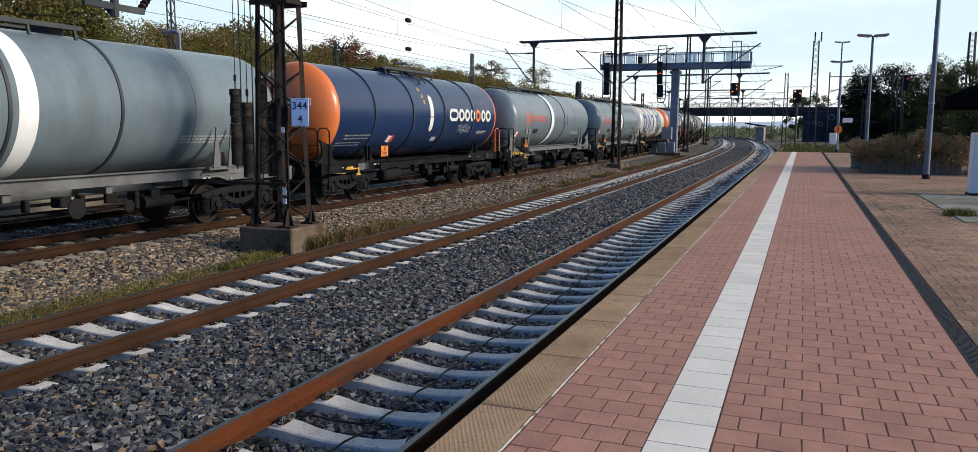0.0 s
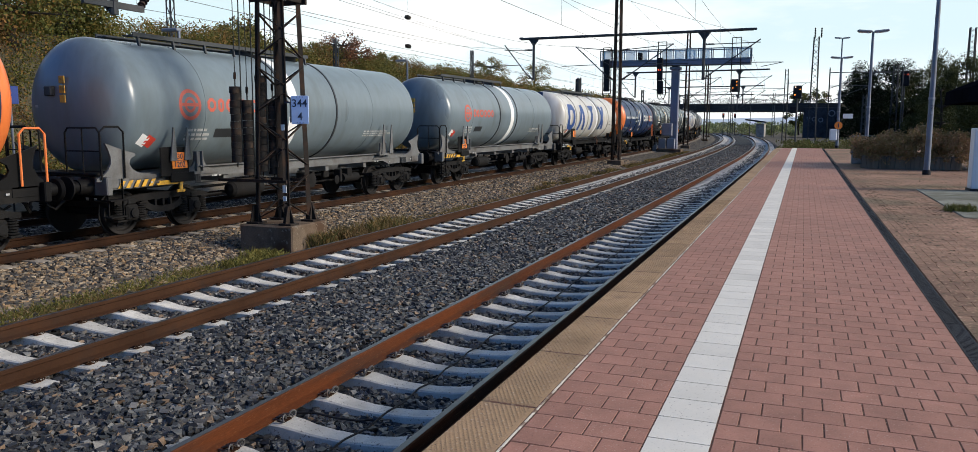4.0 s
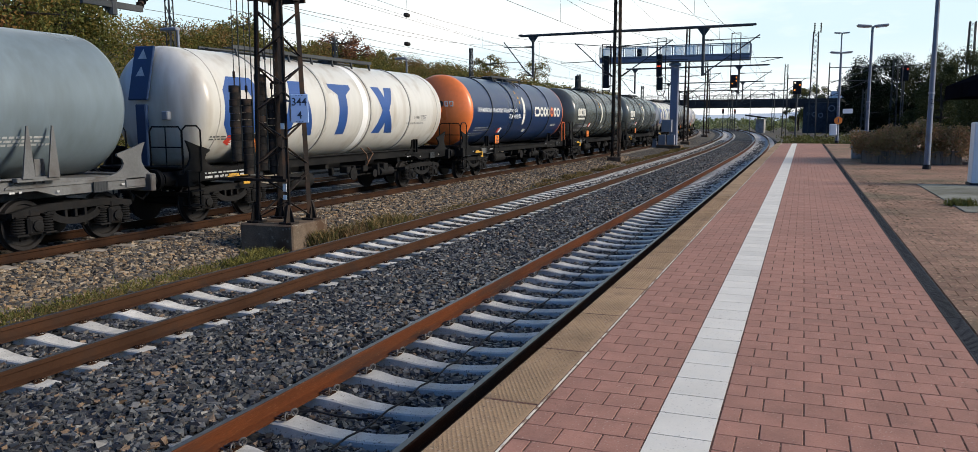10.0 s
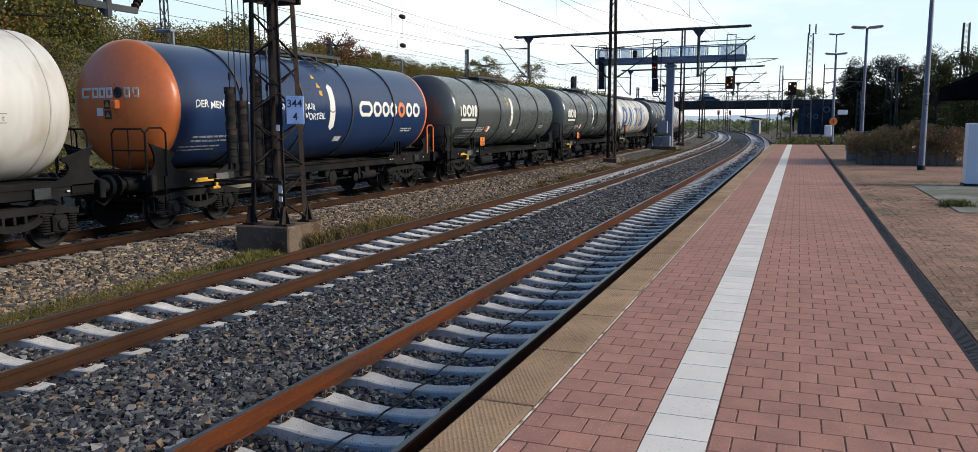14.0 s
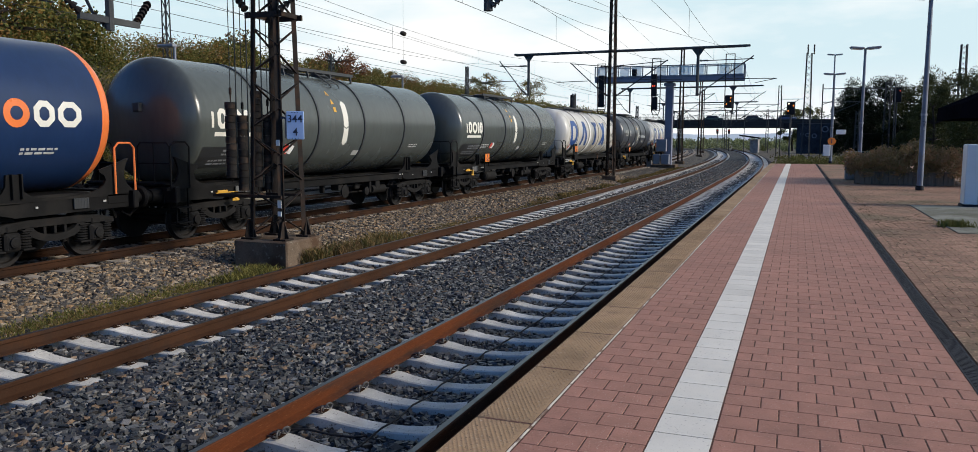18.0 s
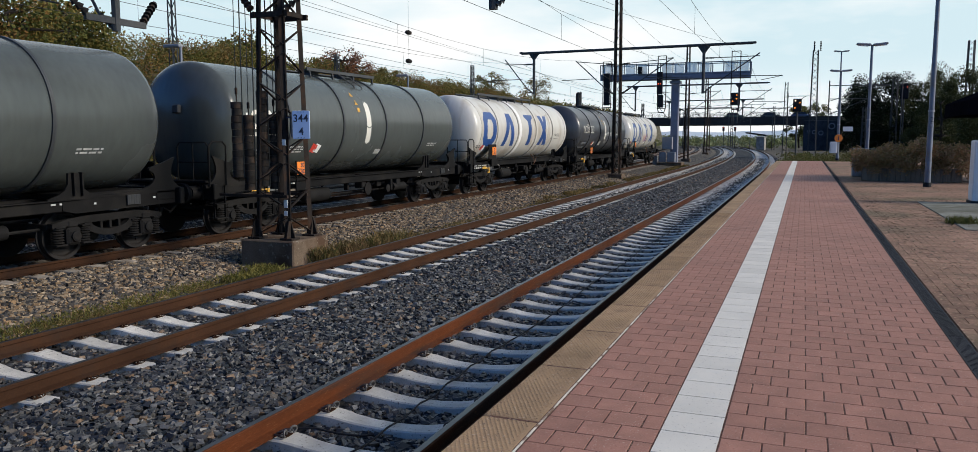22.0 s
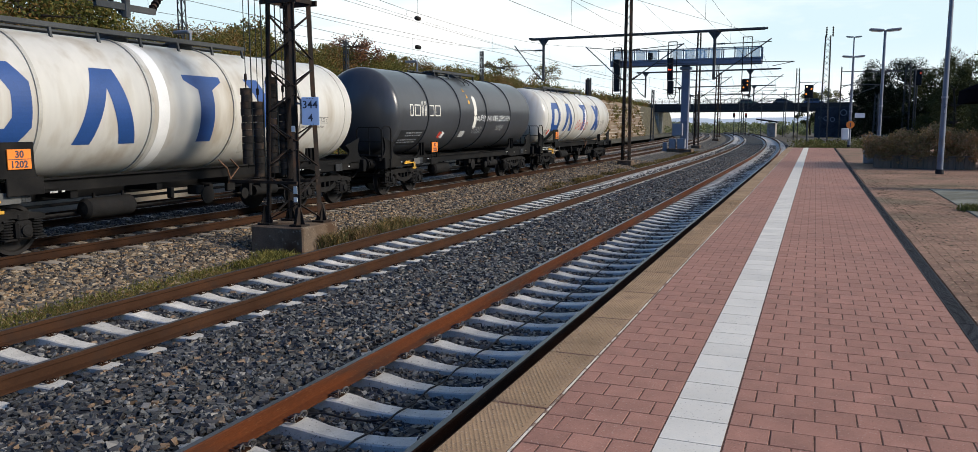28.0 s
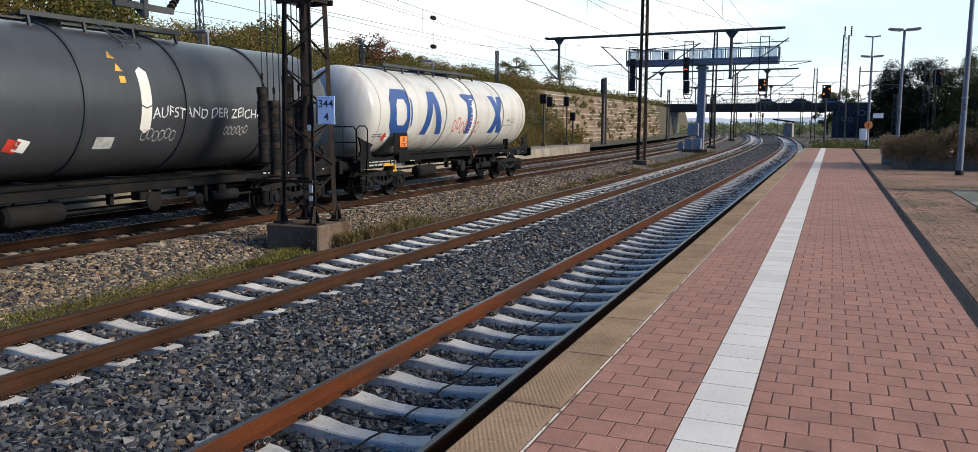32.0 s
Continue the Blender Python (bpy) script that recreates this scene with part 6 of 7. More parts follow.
def catwalk_geo(y0, y1):
    """The walkway on top of the tank, with its kerb and feet."""
    g = Geo()
    top = AXIS + RADIUS + 0.10
    for x in (-0.42, -0.28, 0.28, 0.42):
        g.box((x, (y0 + y1) / 2, top), (0.11, y1 - y0, 0.03), 0.005)
    for x in (-0.52, 0.52):
        g.beam((x, y0, top + 0.02), (x, y1, top + 0.02), 0.03, 0.09)
    for y in steps(y0 + 0.15, y1 - 0.15, 1.1):
        for s in (-1, 1):
            g.beam((s * 0.5, y, top), (s * 0.55, y, AXIS + math.sqrt(RADIUS ** 2 - 0.55 ** 2) - 0.02), 0.05, 0.05)
    return g


def dome_geo(ys):
    g = Geo()
    for y in ys:
        g.lathe([(AXIS + RADIUS - 0.06, 0.27), (AXIS + RADIUS + 0.09, 0.27), (AXIS + RADIUS + 0.10, 0.31), (AXIS + RADIUS + 0.14, 0.31), (AXIS + RADIUS + 0.17, 0.2)], 16, "z", (0, y, 0))
    return g


def ladder_geo(y):
    g = Geo()
    top = AXIS + RADIUS
    for d in (0, 0.42):
        g.pipe([(0.5, y + d, top + 0.1), (0.98, y + d + 0.18, top - 0.28), (1.0, y + d + 0.2, top - 0.36)], 0.022, 6)
    for k in range(3):
        g.tube((0.62 + k * 0.15, y + 0.04 + k * 0.06, top - k * 0.115), (0.62 + k * 0.15, y + 0.46 + k * 0.06, top - k * 0.115), 0.018, 6)
    return g


def brake_geo(seed):
    """Air reservoir, levers, rods and valves that hang below the frame."""
    rng = random.Random(seed)
    g = Geo()
    g.lathe([(-2.9, 0.0), (-2.87, 0.14), (-2.8, 0.2), (-1.75, 0.2), (-1.68, 0.14), (-1.65, 0.0)], 18, "y", (0.95, 0, 0.70))
    for y in (-2.6, -1.9):
        g.box((0.95, y, 0.86), (0.06, 0.05, 0.26), 0.01)
    g.tube((0.75, -3.9, 0.62), (0.75, 3.9, 0.62), 0.03, 6)
    g.tube((0.45, -4.0, 0.78), (0.45, 4.0, 0.78), 0.035, 6)
    for y in (-0.6, 0.1, 0.55, 1.3, 1.75, 2.3):
        h = rng.uniform(0.18, 0.4)
        g.box((1.05 + rng.uniform(-0.12, 0.08), y, 0.95 - h / 2), (rng.uniform(0.05, 0.3), rng.uniform(0.06, 0.3), h), 0.02)
    g.lathe([(0.98, 0.05), (1.02, 0.13), (1.04, 0.13), (1.06, 0.05)], 14, "x", (0.15, 1.55, 0.66))
    g.lathe([(1.02, 0.08), (1.05, 0.2), (1.08, 0.2), (1.10, 0.05)], 12, "x", (0.1, 0.3, 0.72))
    g.tube((1.05, 2.0, 0.68), (1.05, 2.85, 0.68), 0.13, 12)
    return g


def bars(g, u, a, rows, w, h, gap, seed):
    """Lines of small lettering too fine to read, as bars."""
    rng = random.Random(seed)
    for r in range(rows):
        x = u
        while x < u + w * rng.uniform(0.75, 1.0):
            k = rng.uniform(0.05, 0.22)
            patch(g, rect(k, h), x + k / 2, a - r * (h + gap), 0.2, 0.006)
            x += k + 0.035
    return g


def placard(parent, u, dark_box=False, lift=0.0):
    """The orange hazard plate with its numbers on a bracket."""
    g = Geo().box((1.40, u, 1.50 + lift), (0.03, 0.44, 0.34), 0.006)
    pl = part("hazard_plate", g, ORANGE_SIGN, parent, "orange hazard plate reading 30 over 1202")
    ink = Geo()
    for word, z in (("30", 1.53 + lift), ("1202", 1.36 + lift)):
        flat_words(ink, word, 0.165, Matrix.Translation((1.419, u, z)) @ FACING, 0.004)
    ink.box((1.417, u, 1.50 + lift), (0.004, 0.42, 0.012))
    part("hazard_number", ink, INK, pl, "black numbers")
    br = Geo()
    if dark_box:
        br.box((1.36, u - 0.1, 1.48 + lift), (0.04, 0.82, 0.62), 0.015)
        br.box((1.37, u + 0.1, 1.14 + lift / 2), (0.05, 0.7, 0.20 + lift / 2), 0.01)
    else:
        for d in (-0.22, 0.22):
            br.beam((1.38, u + d, 1.0), (1.38, u + d, 1.7), 0.03, 0.03)
        br.box((1.37, u, 1.02), (0.05, 0.5, 0.22), 0.01)
    part("plate_bracket", br, BLACK, parent)


def diamond(parent, u, a, tilt, order):
    for k, m, lab in ((0, RED_PAINT if order else WHITE, "red hazard diamond" if order else "white hazard diamond"), (1, WHITE if order else RED_PAINT, "white hazard diamond" if order else "red hazard diamond")):
        c, s = math.cos(radians(tilt)), math.sin(radians(tilt))
        out = [(0.15 * (x * c - y * s), 0.15 * (x * s + y * c)) for x, y in ((0, -1.2), (1.2, 0), (0, 1.2), (-1.2, 0))]
        g = patch(Geo(), out, u + k * 0.2 * c, a + k * 0.2 * s - k * 0.1)
        part("hazard_diamond", g, m, parent, lab)


LIVERY = {
    "grey": surface("grey tank paint", (0.145, 0.182, 0.198), 0.30, var=0.12, scale=0.5, fine=8, bump=0.03, stain=(0.095, 0.112, 0.112), stain_at=(0.5, 0.8), stain_scale=1.8, stretch=(1, 1, 0.25)),
    "blue": surface("blue tank paint", (0.0095, 0.026, 0.076), 0.30, var=0.16, scale=0.6, fine=10, bump=0.03, stain=(0.02, 0.03, 0.055), stain_at=(0.55, 0.8), stain_scale=0.9, stretch=(1, 1, 0.25)),
    "white": surface("cream white tank paint", (0.54, 0.520, 0.465), 0.30, var=0.07, scale=0.5, fine=8, bump=0.03, stain=(0.30, 0.235, 0.155), stain_at=(0.50, 0.84), stain_scale=2.2, stretch=(1, 1, 0.12)),
    "slate": surface("slate grey tank paint", (0.068, 0.077, 0.072), 0.26, var=0.14, scale=0.5, fine=8, bump=0.03, stain=(0.055, 0.06, 0.06), stain_at=(0.55, 0.8), stain_scale=0.8, stretch=(1, 1, 0.25)),
    "black": surface("charcoal tank paint", (0.048, 0.051, 0.056), 0.30, var=0.16, scale=0.5, fine=8, bump=0.03, stain=(0.032, 0.033, 0.034), stain_at=(0.55, 0.8), stain_scale=0.8, stretch=(1, 1, 0.25)),
    "orange": surface("orange tank paint", (0.72, 0.18, 0.045), 0.30, var=0.10, scale=0.8, fine=8, bump=0.03, stain=(0.58, 0.13, 0.04), stain_at=(0.55, 0.8), stain_scale=0.9),
}
FRAME_GREY = surface("pale frame paint", (0.12, 0.12, 0.115), 0.65, var=0.25, scale=1.5, fine=30, bump=0.15, stain=(0.06, 0.05, 0.042), stain_at=(0.5, 0.72), stain_scale=2)
RING_WHITE = surface("cream ring", (0.42, 0.40, 0.35), 0.5, var=0.12, scale=2, bump=0.05, stain=(0.2, 0.17, 0.13), stain_at=(0.5, 0.75), stain_scale=3)
RING_DARK = surface("dark ring", (0.03, 0.033, 0.036), 0.5, var=0.2, scale=2, bump=0.05)
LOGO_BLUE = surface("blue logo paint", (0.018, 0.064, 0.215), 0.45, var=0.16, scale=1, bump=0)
LOGO_WHITE = surface("white logo paint", (0.66, 0.64, 0.56), 0.5, var=0.08, scale=2, bump=0)
LOGO_RED = surface("red logo paint", (0.52, 0.10, 0.06), 0.5, var=0.15, scale=2, bump=0)
PANEL_BLUE = surface("dull blue panel", (0.022, 0.048, 0.105), 0.55, var=0.15, scale=2, bump=0.02, spec=0.3)
CHALK = surface("sprayed white paint", (0.6, 0.62, 0.6), 0.7, var=0.2, scale=6, bump=0)
PRINT = surface("small pale print", (0.42, 0.42, 0.40), 0.6, var=0.25, scale=8, bump=0)
PRINT_DIM = surface("worn pale print", (0.20, 0.21, 0.22), 0.6, var=0.3, scale=8, bump=0)
PRINT_DARK = surface("small dark print", (0.09, 0.09, 0.085), 0.6, var=0.25, scale=8, bump=0)
MUTED = surface("dark print field", (0.02, 0.022, 0.024), 0.5, var=0.2, bump=0)


def decal(name, g, material, parent, label=""):
    return part(name, g, material, parent, label)


def indicator_bar(parent, u, a0, a1, notch):
    """The tall white filling mark."""
    w = 0.13
    g = patch(Geo(), [(-w, a0 + 0.1), (0, a0), (w, a0 + 0.1), (w, notch - 0.02), (0, notch - 0.07), (-w, notch - 0.02)], u, 0)
    patch(g, [(-w, notch + 0.01), (0, notch - 0.04), (w, notch + 0.01), (w, a1 - 0.1), (0, a1), (-w, a1 - 0.1)], u, 0)
    decal("filling_mark", g, LOGO_WHITE, parent, "tall white filling mark with pointed ends")


def warning_triangles(parent, u, a):
    g = Geo()
    for k in range(2):
        patch(g, [(-0.09, -0.08), (0.09, -0.08), (0, 0.09)], u + 0.05 * k, a - 0.28 * k)
    patch(g, rect(0.14, 0.14), u + 0.08, a - 0.52)
    decal("warning_sticker", g, YELLOW, parent, "yellow warning triangles")


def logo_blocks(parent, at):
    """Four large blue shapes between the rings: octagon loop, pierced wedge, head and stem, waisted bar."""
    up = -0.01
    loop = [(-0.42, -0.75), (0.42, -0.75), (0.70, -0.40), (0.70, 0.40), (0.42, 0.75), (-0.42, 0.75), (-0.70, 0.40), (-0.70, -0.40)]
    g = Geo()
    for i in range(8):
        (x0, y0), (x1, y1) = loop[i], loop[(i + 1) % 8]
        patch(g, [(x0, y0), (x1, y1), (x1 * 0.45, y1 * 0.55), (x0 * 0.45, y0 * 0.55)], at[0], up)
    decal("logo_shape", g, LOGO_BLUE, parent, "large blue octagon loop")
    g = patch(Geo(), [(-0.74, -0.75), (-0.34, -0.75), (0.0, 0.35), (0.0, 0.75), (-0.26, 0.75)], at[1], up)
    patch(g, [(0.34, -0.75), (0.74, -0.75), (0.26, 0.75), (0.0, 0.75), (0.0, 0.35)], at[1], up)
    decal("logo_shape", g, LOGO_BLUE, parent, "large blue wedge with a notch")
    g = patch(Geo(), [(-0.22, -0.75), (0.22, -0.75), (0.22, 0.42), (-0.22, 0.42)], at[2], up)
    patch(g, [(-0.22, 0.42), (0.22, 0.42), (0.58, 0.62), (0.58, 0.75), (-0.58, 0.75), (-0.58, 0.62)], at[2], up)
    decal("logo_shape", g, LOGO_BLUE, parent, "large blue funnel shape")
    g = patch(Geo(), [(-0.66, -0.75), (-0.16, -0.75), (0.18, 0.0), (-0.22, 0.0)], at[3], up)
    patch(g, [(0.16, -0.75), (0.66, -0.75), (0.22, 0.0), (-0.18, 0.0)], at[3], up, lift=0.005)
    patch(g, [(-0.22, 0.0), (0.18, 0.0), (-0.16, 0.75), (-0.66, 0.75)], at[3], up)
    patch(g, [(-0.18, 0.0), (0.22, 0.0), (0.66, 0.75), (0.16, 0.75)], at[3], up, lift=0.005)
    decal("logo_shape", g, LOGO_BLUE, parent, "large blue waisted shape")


def logo_row(parent, u, a, h, widths, material, ring_at=None, ring_mat=None, label="row of plain logo shapes"):
    """A row of plain rounded loops, as wide as given."""
    x = u
    for k, w in enumerate(widths):
        if k == ring_at:
            decal("logo_ring", ring_patches(Geo(), x + w / 2, a, h / 2 + 0.02, 0.13), ring_mat, parent, "orange ring of the logo")
        else:
            g, r, th = Geo(), min(w, h) * 0.3, h * 0.24
            out = [(-w / 2 + r, -h / 2), (w / 2 - r, -h / 2), (w / 2, -h / 2 + r), (w / 2, h / 2 - r), (w / 2 - r, h / 2), (-w / 2 + r, h / 2), (-w / 2, h / 2 - r), (-w / 2, -h / 2 + r)]
            fx, fy = max(0.1, 1 - 2 * th / w), 1 - 2 * th / h
            for i in range(8):
                (x0, y0), (x1, y1) = out[i], out[(i + 1) % 8]
                patch(g, [(x0, y0), (x1, y1), (x1 * fx, y1 * fy), (x0 * fx, y0 * fy)], x + w / 2, a)
            decal("logo_shape", g, material, parent, label)
        x += w + 0.07


def build_wagon(kind, livery, label, place_u, band=0.4, group="tank wagons of the train"):
    global AXIS, RADIUS
    AXIS, RADIUS = TANKS[kind]
    w = thing("tank_wagon", None, label, "tank wagon", group)
    paint = LIVERY[livery]
    frame_mat = FRAME_GREY if kind == "ermine" else BLACK
    orange_end = livery == "blue"
    part("tank", shared(("tank", livery), lambda: tank_geo(not orange_end, not orange_end), paint, True, 50), paint, w, "")
    if orange_end:
        for e, nm in ((-1, "orange domed tank end"), (1, "orange rimmed tank end")):
            prof = cap_profile(e * HALF, e)
            if e < 0:
                prof = list(reversed(prof)) + [(-HALF + 0.03, RADIUS + 0.002)]
            else:
                prof = [(HALF - 0.06, RADIUS + 0.002)] + prof
            part("tank_end", shared(("tank_end", e), lambda: Geo().lathe(prof, 64, "y", (0, 0, AXIS)), LIVERY["orange"], True, 50), LIVERY["orange"], w, nm)
    if kind == "ermine":
        for y in (-1.1, 0.95 if band > 0 else 1.3):
            part("tank_ring", shared(("tank_ring", y, "d"), lambda: ring_geo(y, 0.07, 0.022), RING_DARK), RING_DARK, w, "dark ring round the tank")
        part("tank_band", shared(("tank_band", band, kind), lambda: ring_geo(band, 0.38, 0.004), WHITE), WHITE, w, "white band round the tank")
        for y in (-4.05, 3.35):
            part("weld_seam", shared(("weld_seam", y), lambda: ring_geo(y, 0.02, 0.006), paint), paint, w)
    else:
        for y in (-3.98, -1.43, 1.05, 3.65):
            m = RING_WHITE if livery == "white" else RING_DARK
            part("tank_ring", shared(("tank_ring", y, livery), lambda: ring_geo(y, 0.075, 0.03), m), m, w, "ring round the tank")
        if livery == "white":
            part("tank_band", shared(("tank_band", band, kind), lambda: ring_geo(band, 0.30, 0.004), WHITE), WHITE, w, "white band round the tank")
            for y in (-5.75, 5.75):
                part("weld_seam", shared(("weld_seam", y), lambda: ring_geo(y, 0.03, 0.008), RING_WHITE), RING_WHITE, w)
    sill = "cradle" if kind != "saddle" else "saddle"
    part("underframe", shared(("underframe", kind), lambda: sill_geo(sill), frame_mat), frame_mat, w, "dirty steel underframe")
    for e in (-1, 1):
        part("saddle", shared(("saddle", e, kind), lambda: saddle_geo(e, kind), frame_mat), frame_mat, w)
        part("coupling", shared(("coupling", e), lambda: coupling_geo(e), GRIME), GRIME, w, "screw coupling and brake hoses")
        for x in (-0.875, 0.875):
            part("buffer", shared("buffer", buffer_geo, BLACK), BLACK, w, "round black buffer", place=pose(x, e * 6.86, 1.06, 0, 0, 0 if e > 0 else 180))
    part("end_deck", shared("end_deck", end_deck_geo, BLACK), BLACK, w)
    for e in (-1, 1):
        x0, x1 = sorted((e * 0.35, e * 1.25))
        part("end_railing", shared(("end_railing", e), lambda: end_rail_geo(x0, x1), BLACK), BLACK, w, "black tubular railing")
        part("handrail", shared(("handrail", e), lambda: side_rail_geo(e), BLACK), BLACK, w, "black tubular handrail")
        part("footstep", shared(("footstep", e), lambda: footstep_geo(e), BLACK), BLACK, w, "hanging footsteps")
    if kind == "saddle":
        cat = (-1.9, 1.9)
    else:
        cat = (-5.2, 1.2) if kind == "ermine" else (-4.2, 2.6)
    part("catwalk", shared(("catwalk", cat), lambda: catwalk_geo(*cat), MAST_GREY), MAST_GREY, w, "grey walkway along the tank top")
    for y in (-1.0, 0.9):
        part("manhole", shared(("manhole", kind), lambda: dome_geo((0.0,)), MAST_GREY), MAST_GREY, w, "round manhole cover", place=pose(0, y, 0))
    if kind == "saddle":
        part("ladder", shared("ladder", lambda: ladder_geo(-0.3), MAST_GREY), MAST_GREY, w, "folded ladder beside the walkway")
        indicator_bar(w, -0.02, -0.62, 0.72, -0.05)
        warning_triangles(w, -0.60, 0.95)
    part("brake_gear", shared("brake_gear", lambda: brake_geo(4), GRIME), GRIME, w, "brake reservoir, rods and valves")
    handle = Geo().box((1.30, -5.15, 1.02), (0.03, 0.75, 0.04)).box((1.305, -5.30, 1.06), (0.03, 0.34, 0.06), 0.01).tube((1.31, -4.85, 1.04), (1.31, -4.85, 0.84), 0.045, 6).box((1.31, -4.85, 0.84), (0.04, 0.24, 0.06), 0.01)
    part("brake_handle", shared("brake_handle", lambda: handle, YELLOW, False), YELLOW, w, "yellow brake handle")
    for y in (-4.35, 5.55):
        grid = Geo().box((1.262, y, 1.07), (0.03, 0.34, 0.20), 0.004)
        box = part("note_holder", shared(("note_holder", y), lambda: grid, MUTED, False), MUTED, w, "black wire holder for waybills")
        wires = Geo()
        for k in range(5):
            wires.box((1.280, y - 0.13 + k * 0.065, 1.07), (0.004, 0.008, 0.18))
        part("holder_wire", shared(("holder_wire", y), lambda: wires, MAST_GREY, False), MAST_GREY, box)
    marks = Geo()
    for y, wide, z in ((-5.62, 0.06, 1.07), (-3.75, 0.05, 1.10), (-3.66, 0.10, 1.10), (-3.5, 0.07, 1.10), (3.7, 0.10, 1.10), (3.86, 0.05, 1.10), (4.6, 0.05, 1.06), (6.1, 0.07, 1.08)):
        marks.box((1.236 if abs(y) < 3.9 else 1.262, y, z), (0.006, wide, 0.035))
    part("sill_mark", shared("sill_mark", lambda: marks, PRINT, False), PRINT, w, "small white marks on the frame")
    side = Geo().box((1.28, -4.6, 1.06), (0.02, 0.42, 0.20), 0.004)
    part("data_panel", shared("data_panel", lambda: side, PRINT_DARK, False), PRINT_DARK, w)
    for e in (-1, 1):
        b = part("bogie", shared("bogie", bogie_frame, GRIME, False), GRIME, w, "grimy two-axle bogie with coil springs", place=pose(0, e * PIVOT, 0))
        for y in (-0.9, 0.9):
            ws = part("wheelset", shared("wheelset", wheelset, WHEEL), WHEEL, b, "steel wheelset", place=pose(0, y, 0.46))
            WHEELS.append(ws)
    w["start"] = place_u
    return w


WHEELS, WAGONS = [], []


def end_fittings(w, panel, stickers=True):
    """What hangs on the round end: a tall warning panel with its post, or a small box with stickers."""
    if panel:
        tilt = Matrix.Rotation(radians(-14), 3, "X")
        p = part("end_panel", Geo().box((-0.12, -HALF - 0.50, AXIS + 0.75), (0.56, 0.06, 1.25), 0.015, tilt), PANEL_BLUE, w, "tall blue warning panel on the end")
        g = Geo()
        for z in (0.42, 0.02):
            g.add([tilt @ Vector(q) + Vector((-0.12, -HALF - 0.50, AXIS + 0.75)) for q in ((-0.13, -0.036, z - 0.1), (0.13, -0.036, z - 0.1), (0.0, -0.036, z + 0.13))], [(0, 1, 2)])
        part("warning_triangle", g, PRINT, p, "pale warning triangles")
        part("panel_post", Geo().box((-0.06, -HALF - 0.62, (AXIS + 1.35) / 2), (0.30, 0.10, AXIS - 1.25), 0.02), PANEL_BLUE, w, "dark blue post below the panel")
        part("end_box", Geo().box((0.55, -HALF - 0.52, AXIS - 0.2), (0.18, 0.14, 0.2), 0.02), LAMP_GREY, w, "small grey box")
    else:
        part("end_box", Geo().box((-0.32 if stickers else 0.12, -HALF - 0.56, AXIS + 0.28), (0.2, 0.14, 0.2), 0.02), MUTED, w, "small dark box on the end")
        for k in range(3 if stickers else 0):
            part("end_sticker", Geo().box((0.02, -HALF - 0.56, AXIS + 0.5 - k * 0.19), (0.15, 0.02, 0.15), 0.004), YELLOW, w, "yellow warning sticker")
    part("end_print", Geo().box((-0.62, -HALF - 0.44, AXIS - 0.02), (0.55, 0.012, 0.05)), PRINT, w, "small pale number print")


def dress_white(w, seed, tag=False):
    end_fittings(w, seed == 4, False)
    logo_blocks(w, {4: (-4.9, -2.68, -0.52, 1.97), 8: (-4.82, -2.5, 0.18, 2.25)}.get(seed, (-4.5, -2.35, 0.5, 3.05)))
    placard(w, -4.45, dark_box=True, lift=0.22)
    diamond(w, -5.25, -0.82, 20, True)
    decal("small_print", bars(Geo(), -5.95, -0.72, 2, 0.55, 0.04, 0.03, seed), PRINT_DARK, w)
    words = tank_words(Geo(), "L 4 BH", 3.95, -0.28, 0.15)
    tank_words(words, "11,23 t", 4.48, -0.28, 0.13)
    for dy in (-0.04, 0.115):
        patch(words, rect(0.46, 0.012), 4.67, -0.28 + dy)
    tank_words(words, "Höchstzulässiger Betriebsdruck 3 bar", 3.42, -0.45, 0.088)
    decal("load_print", words, PRINT_DARK, w, "small dark print on the tank")
    pr = Geo()
    rng = random.Random(seed)
    for r in range(2):
        y = -6.2
        while y < -4.6:
            k = rng.uniform(0.08, 0.25)
            pr.box((1.232, y, 1.15 - r * 0.1), (0.006, k, 0.05))
            y += k + 0.05
    part("side_print", pr, PRINT, w)
    hoses = Geo()
    for y in (0.6, 1.0):
        hoses.pipe([(1.25, y, 1.5), (1.36, y + 0.15, 1.3), (1.36, 0.85, 1.05), (1.3, 0.85, 0.95)], 0.018, 6)
    part("hose", hoses, HOSE, w, "brown hose loops")
    if tag:
        g = Geo()
        for k in range(7):
            ring_patches(g, -0.7 + k * 0.33, -0.45 + 0.1 * math.sin(k * 2), 0.24, 0.06, 10, 0.6)
        decal("sprayed_tag", g, LOGO_RED, w, "pinkish sprayed scrawl")


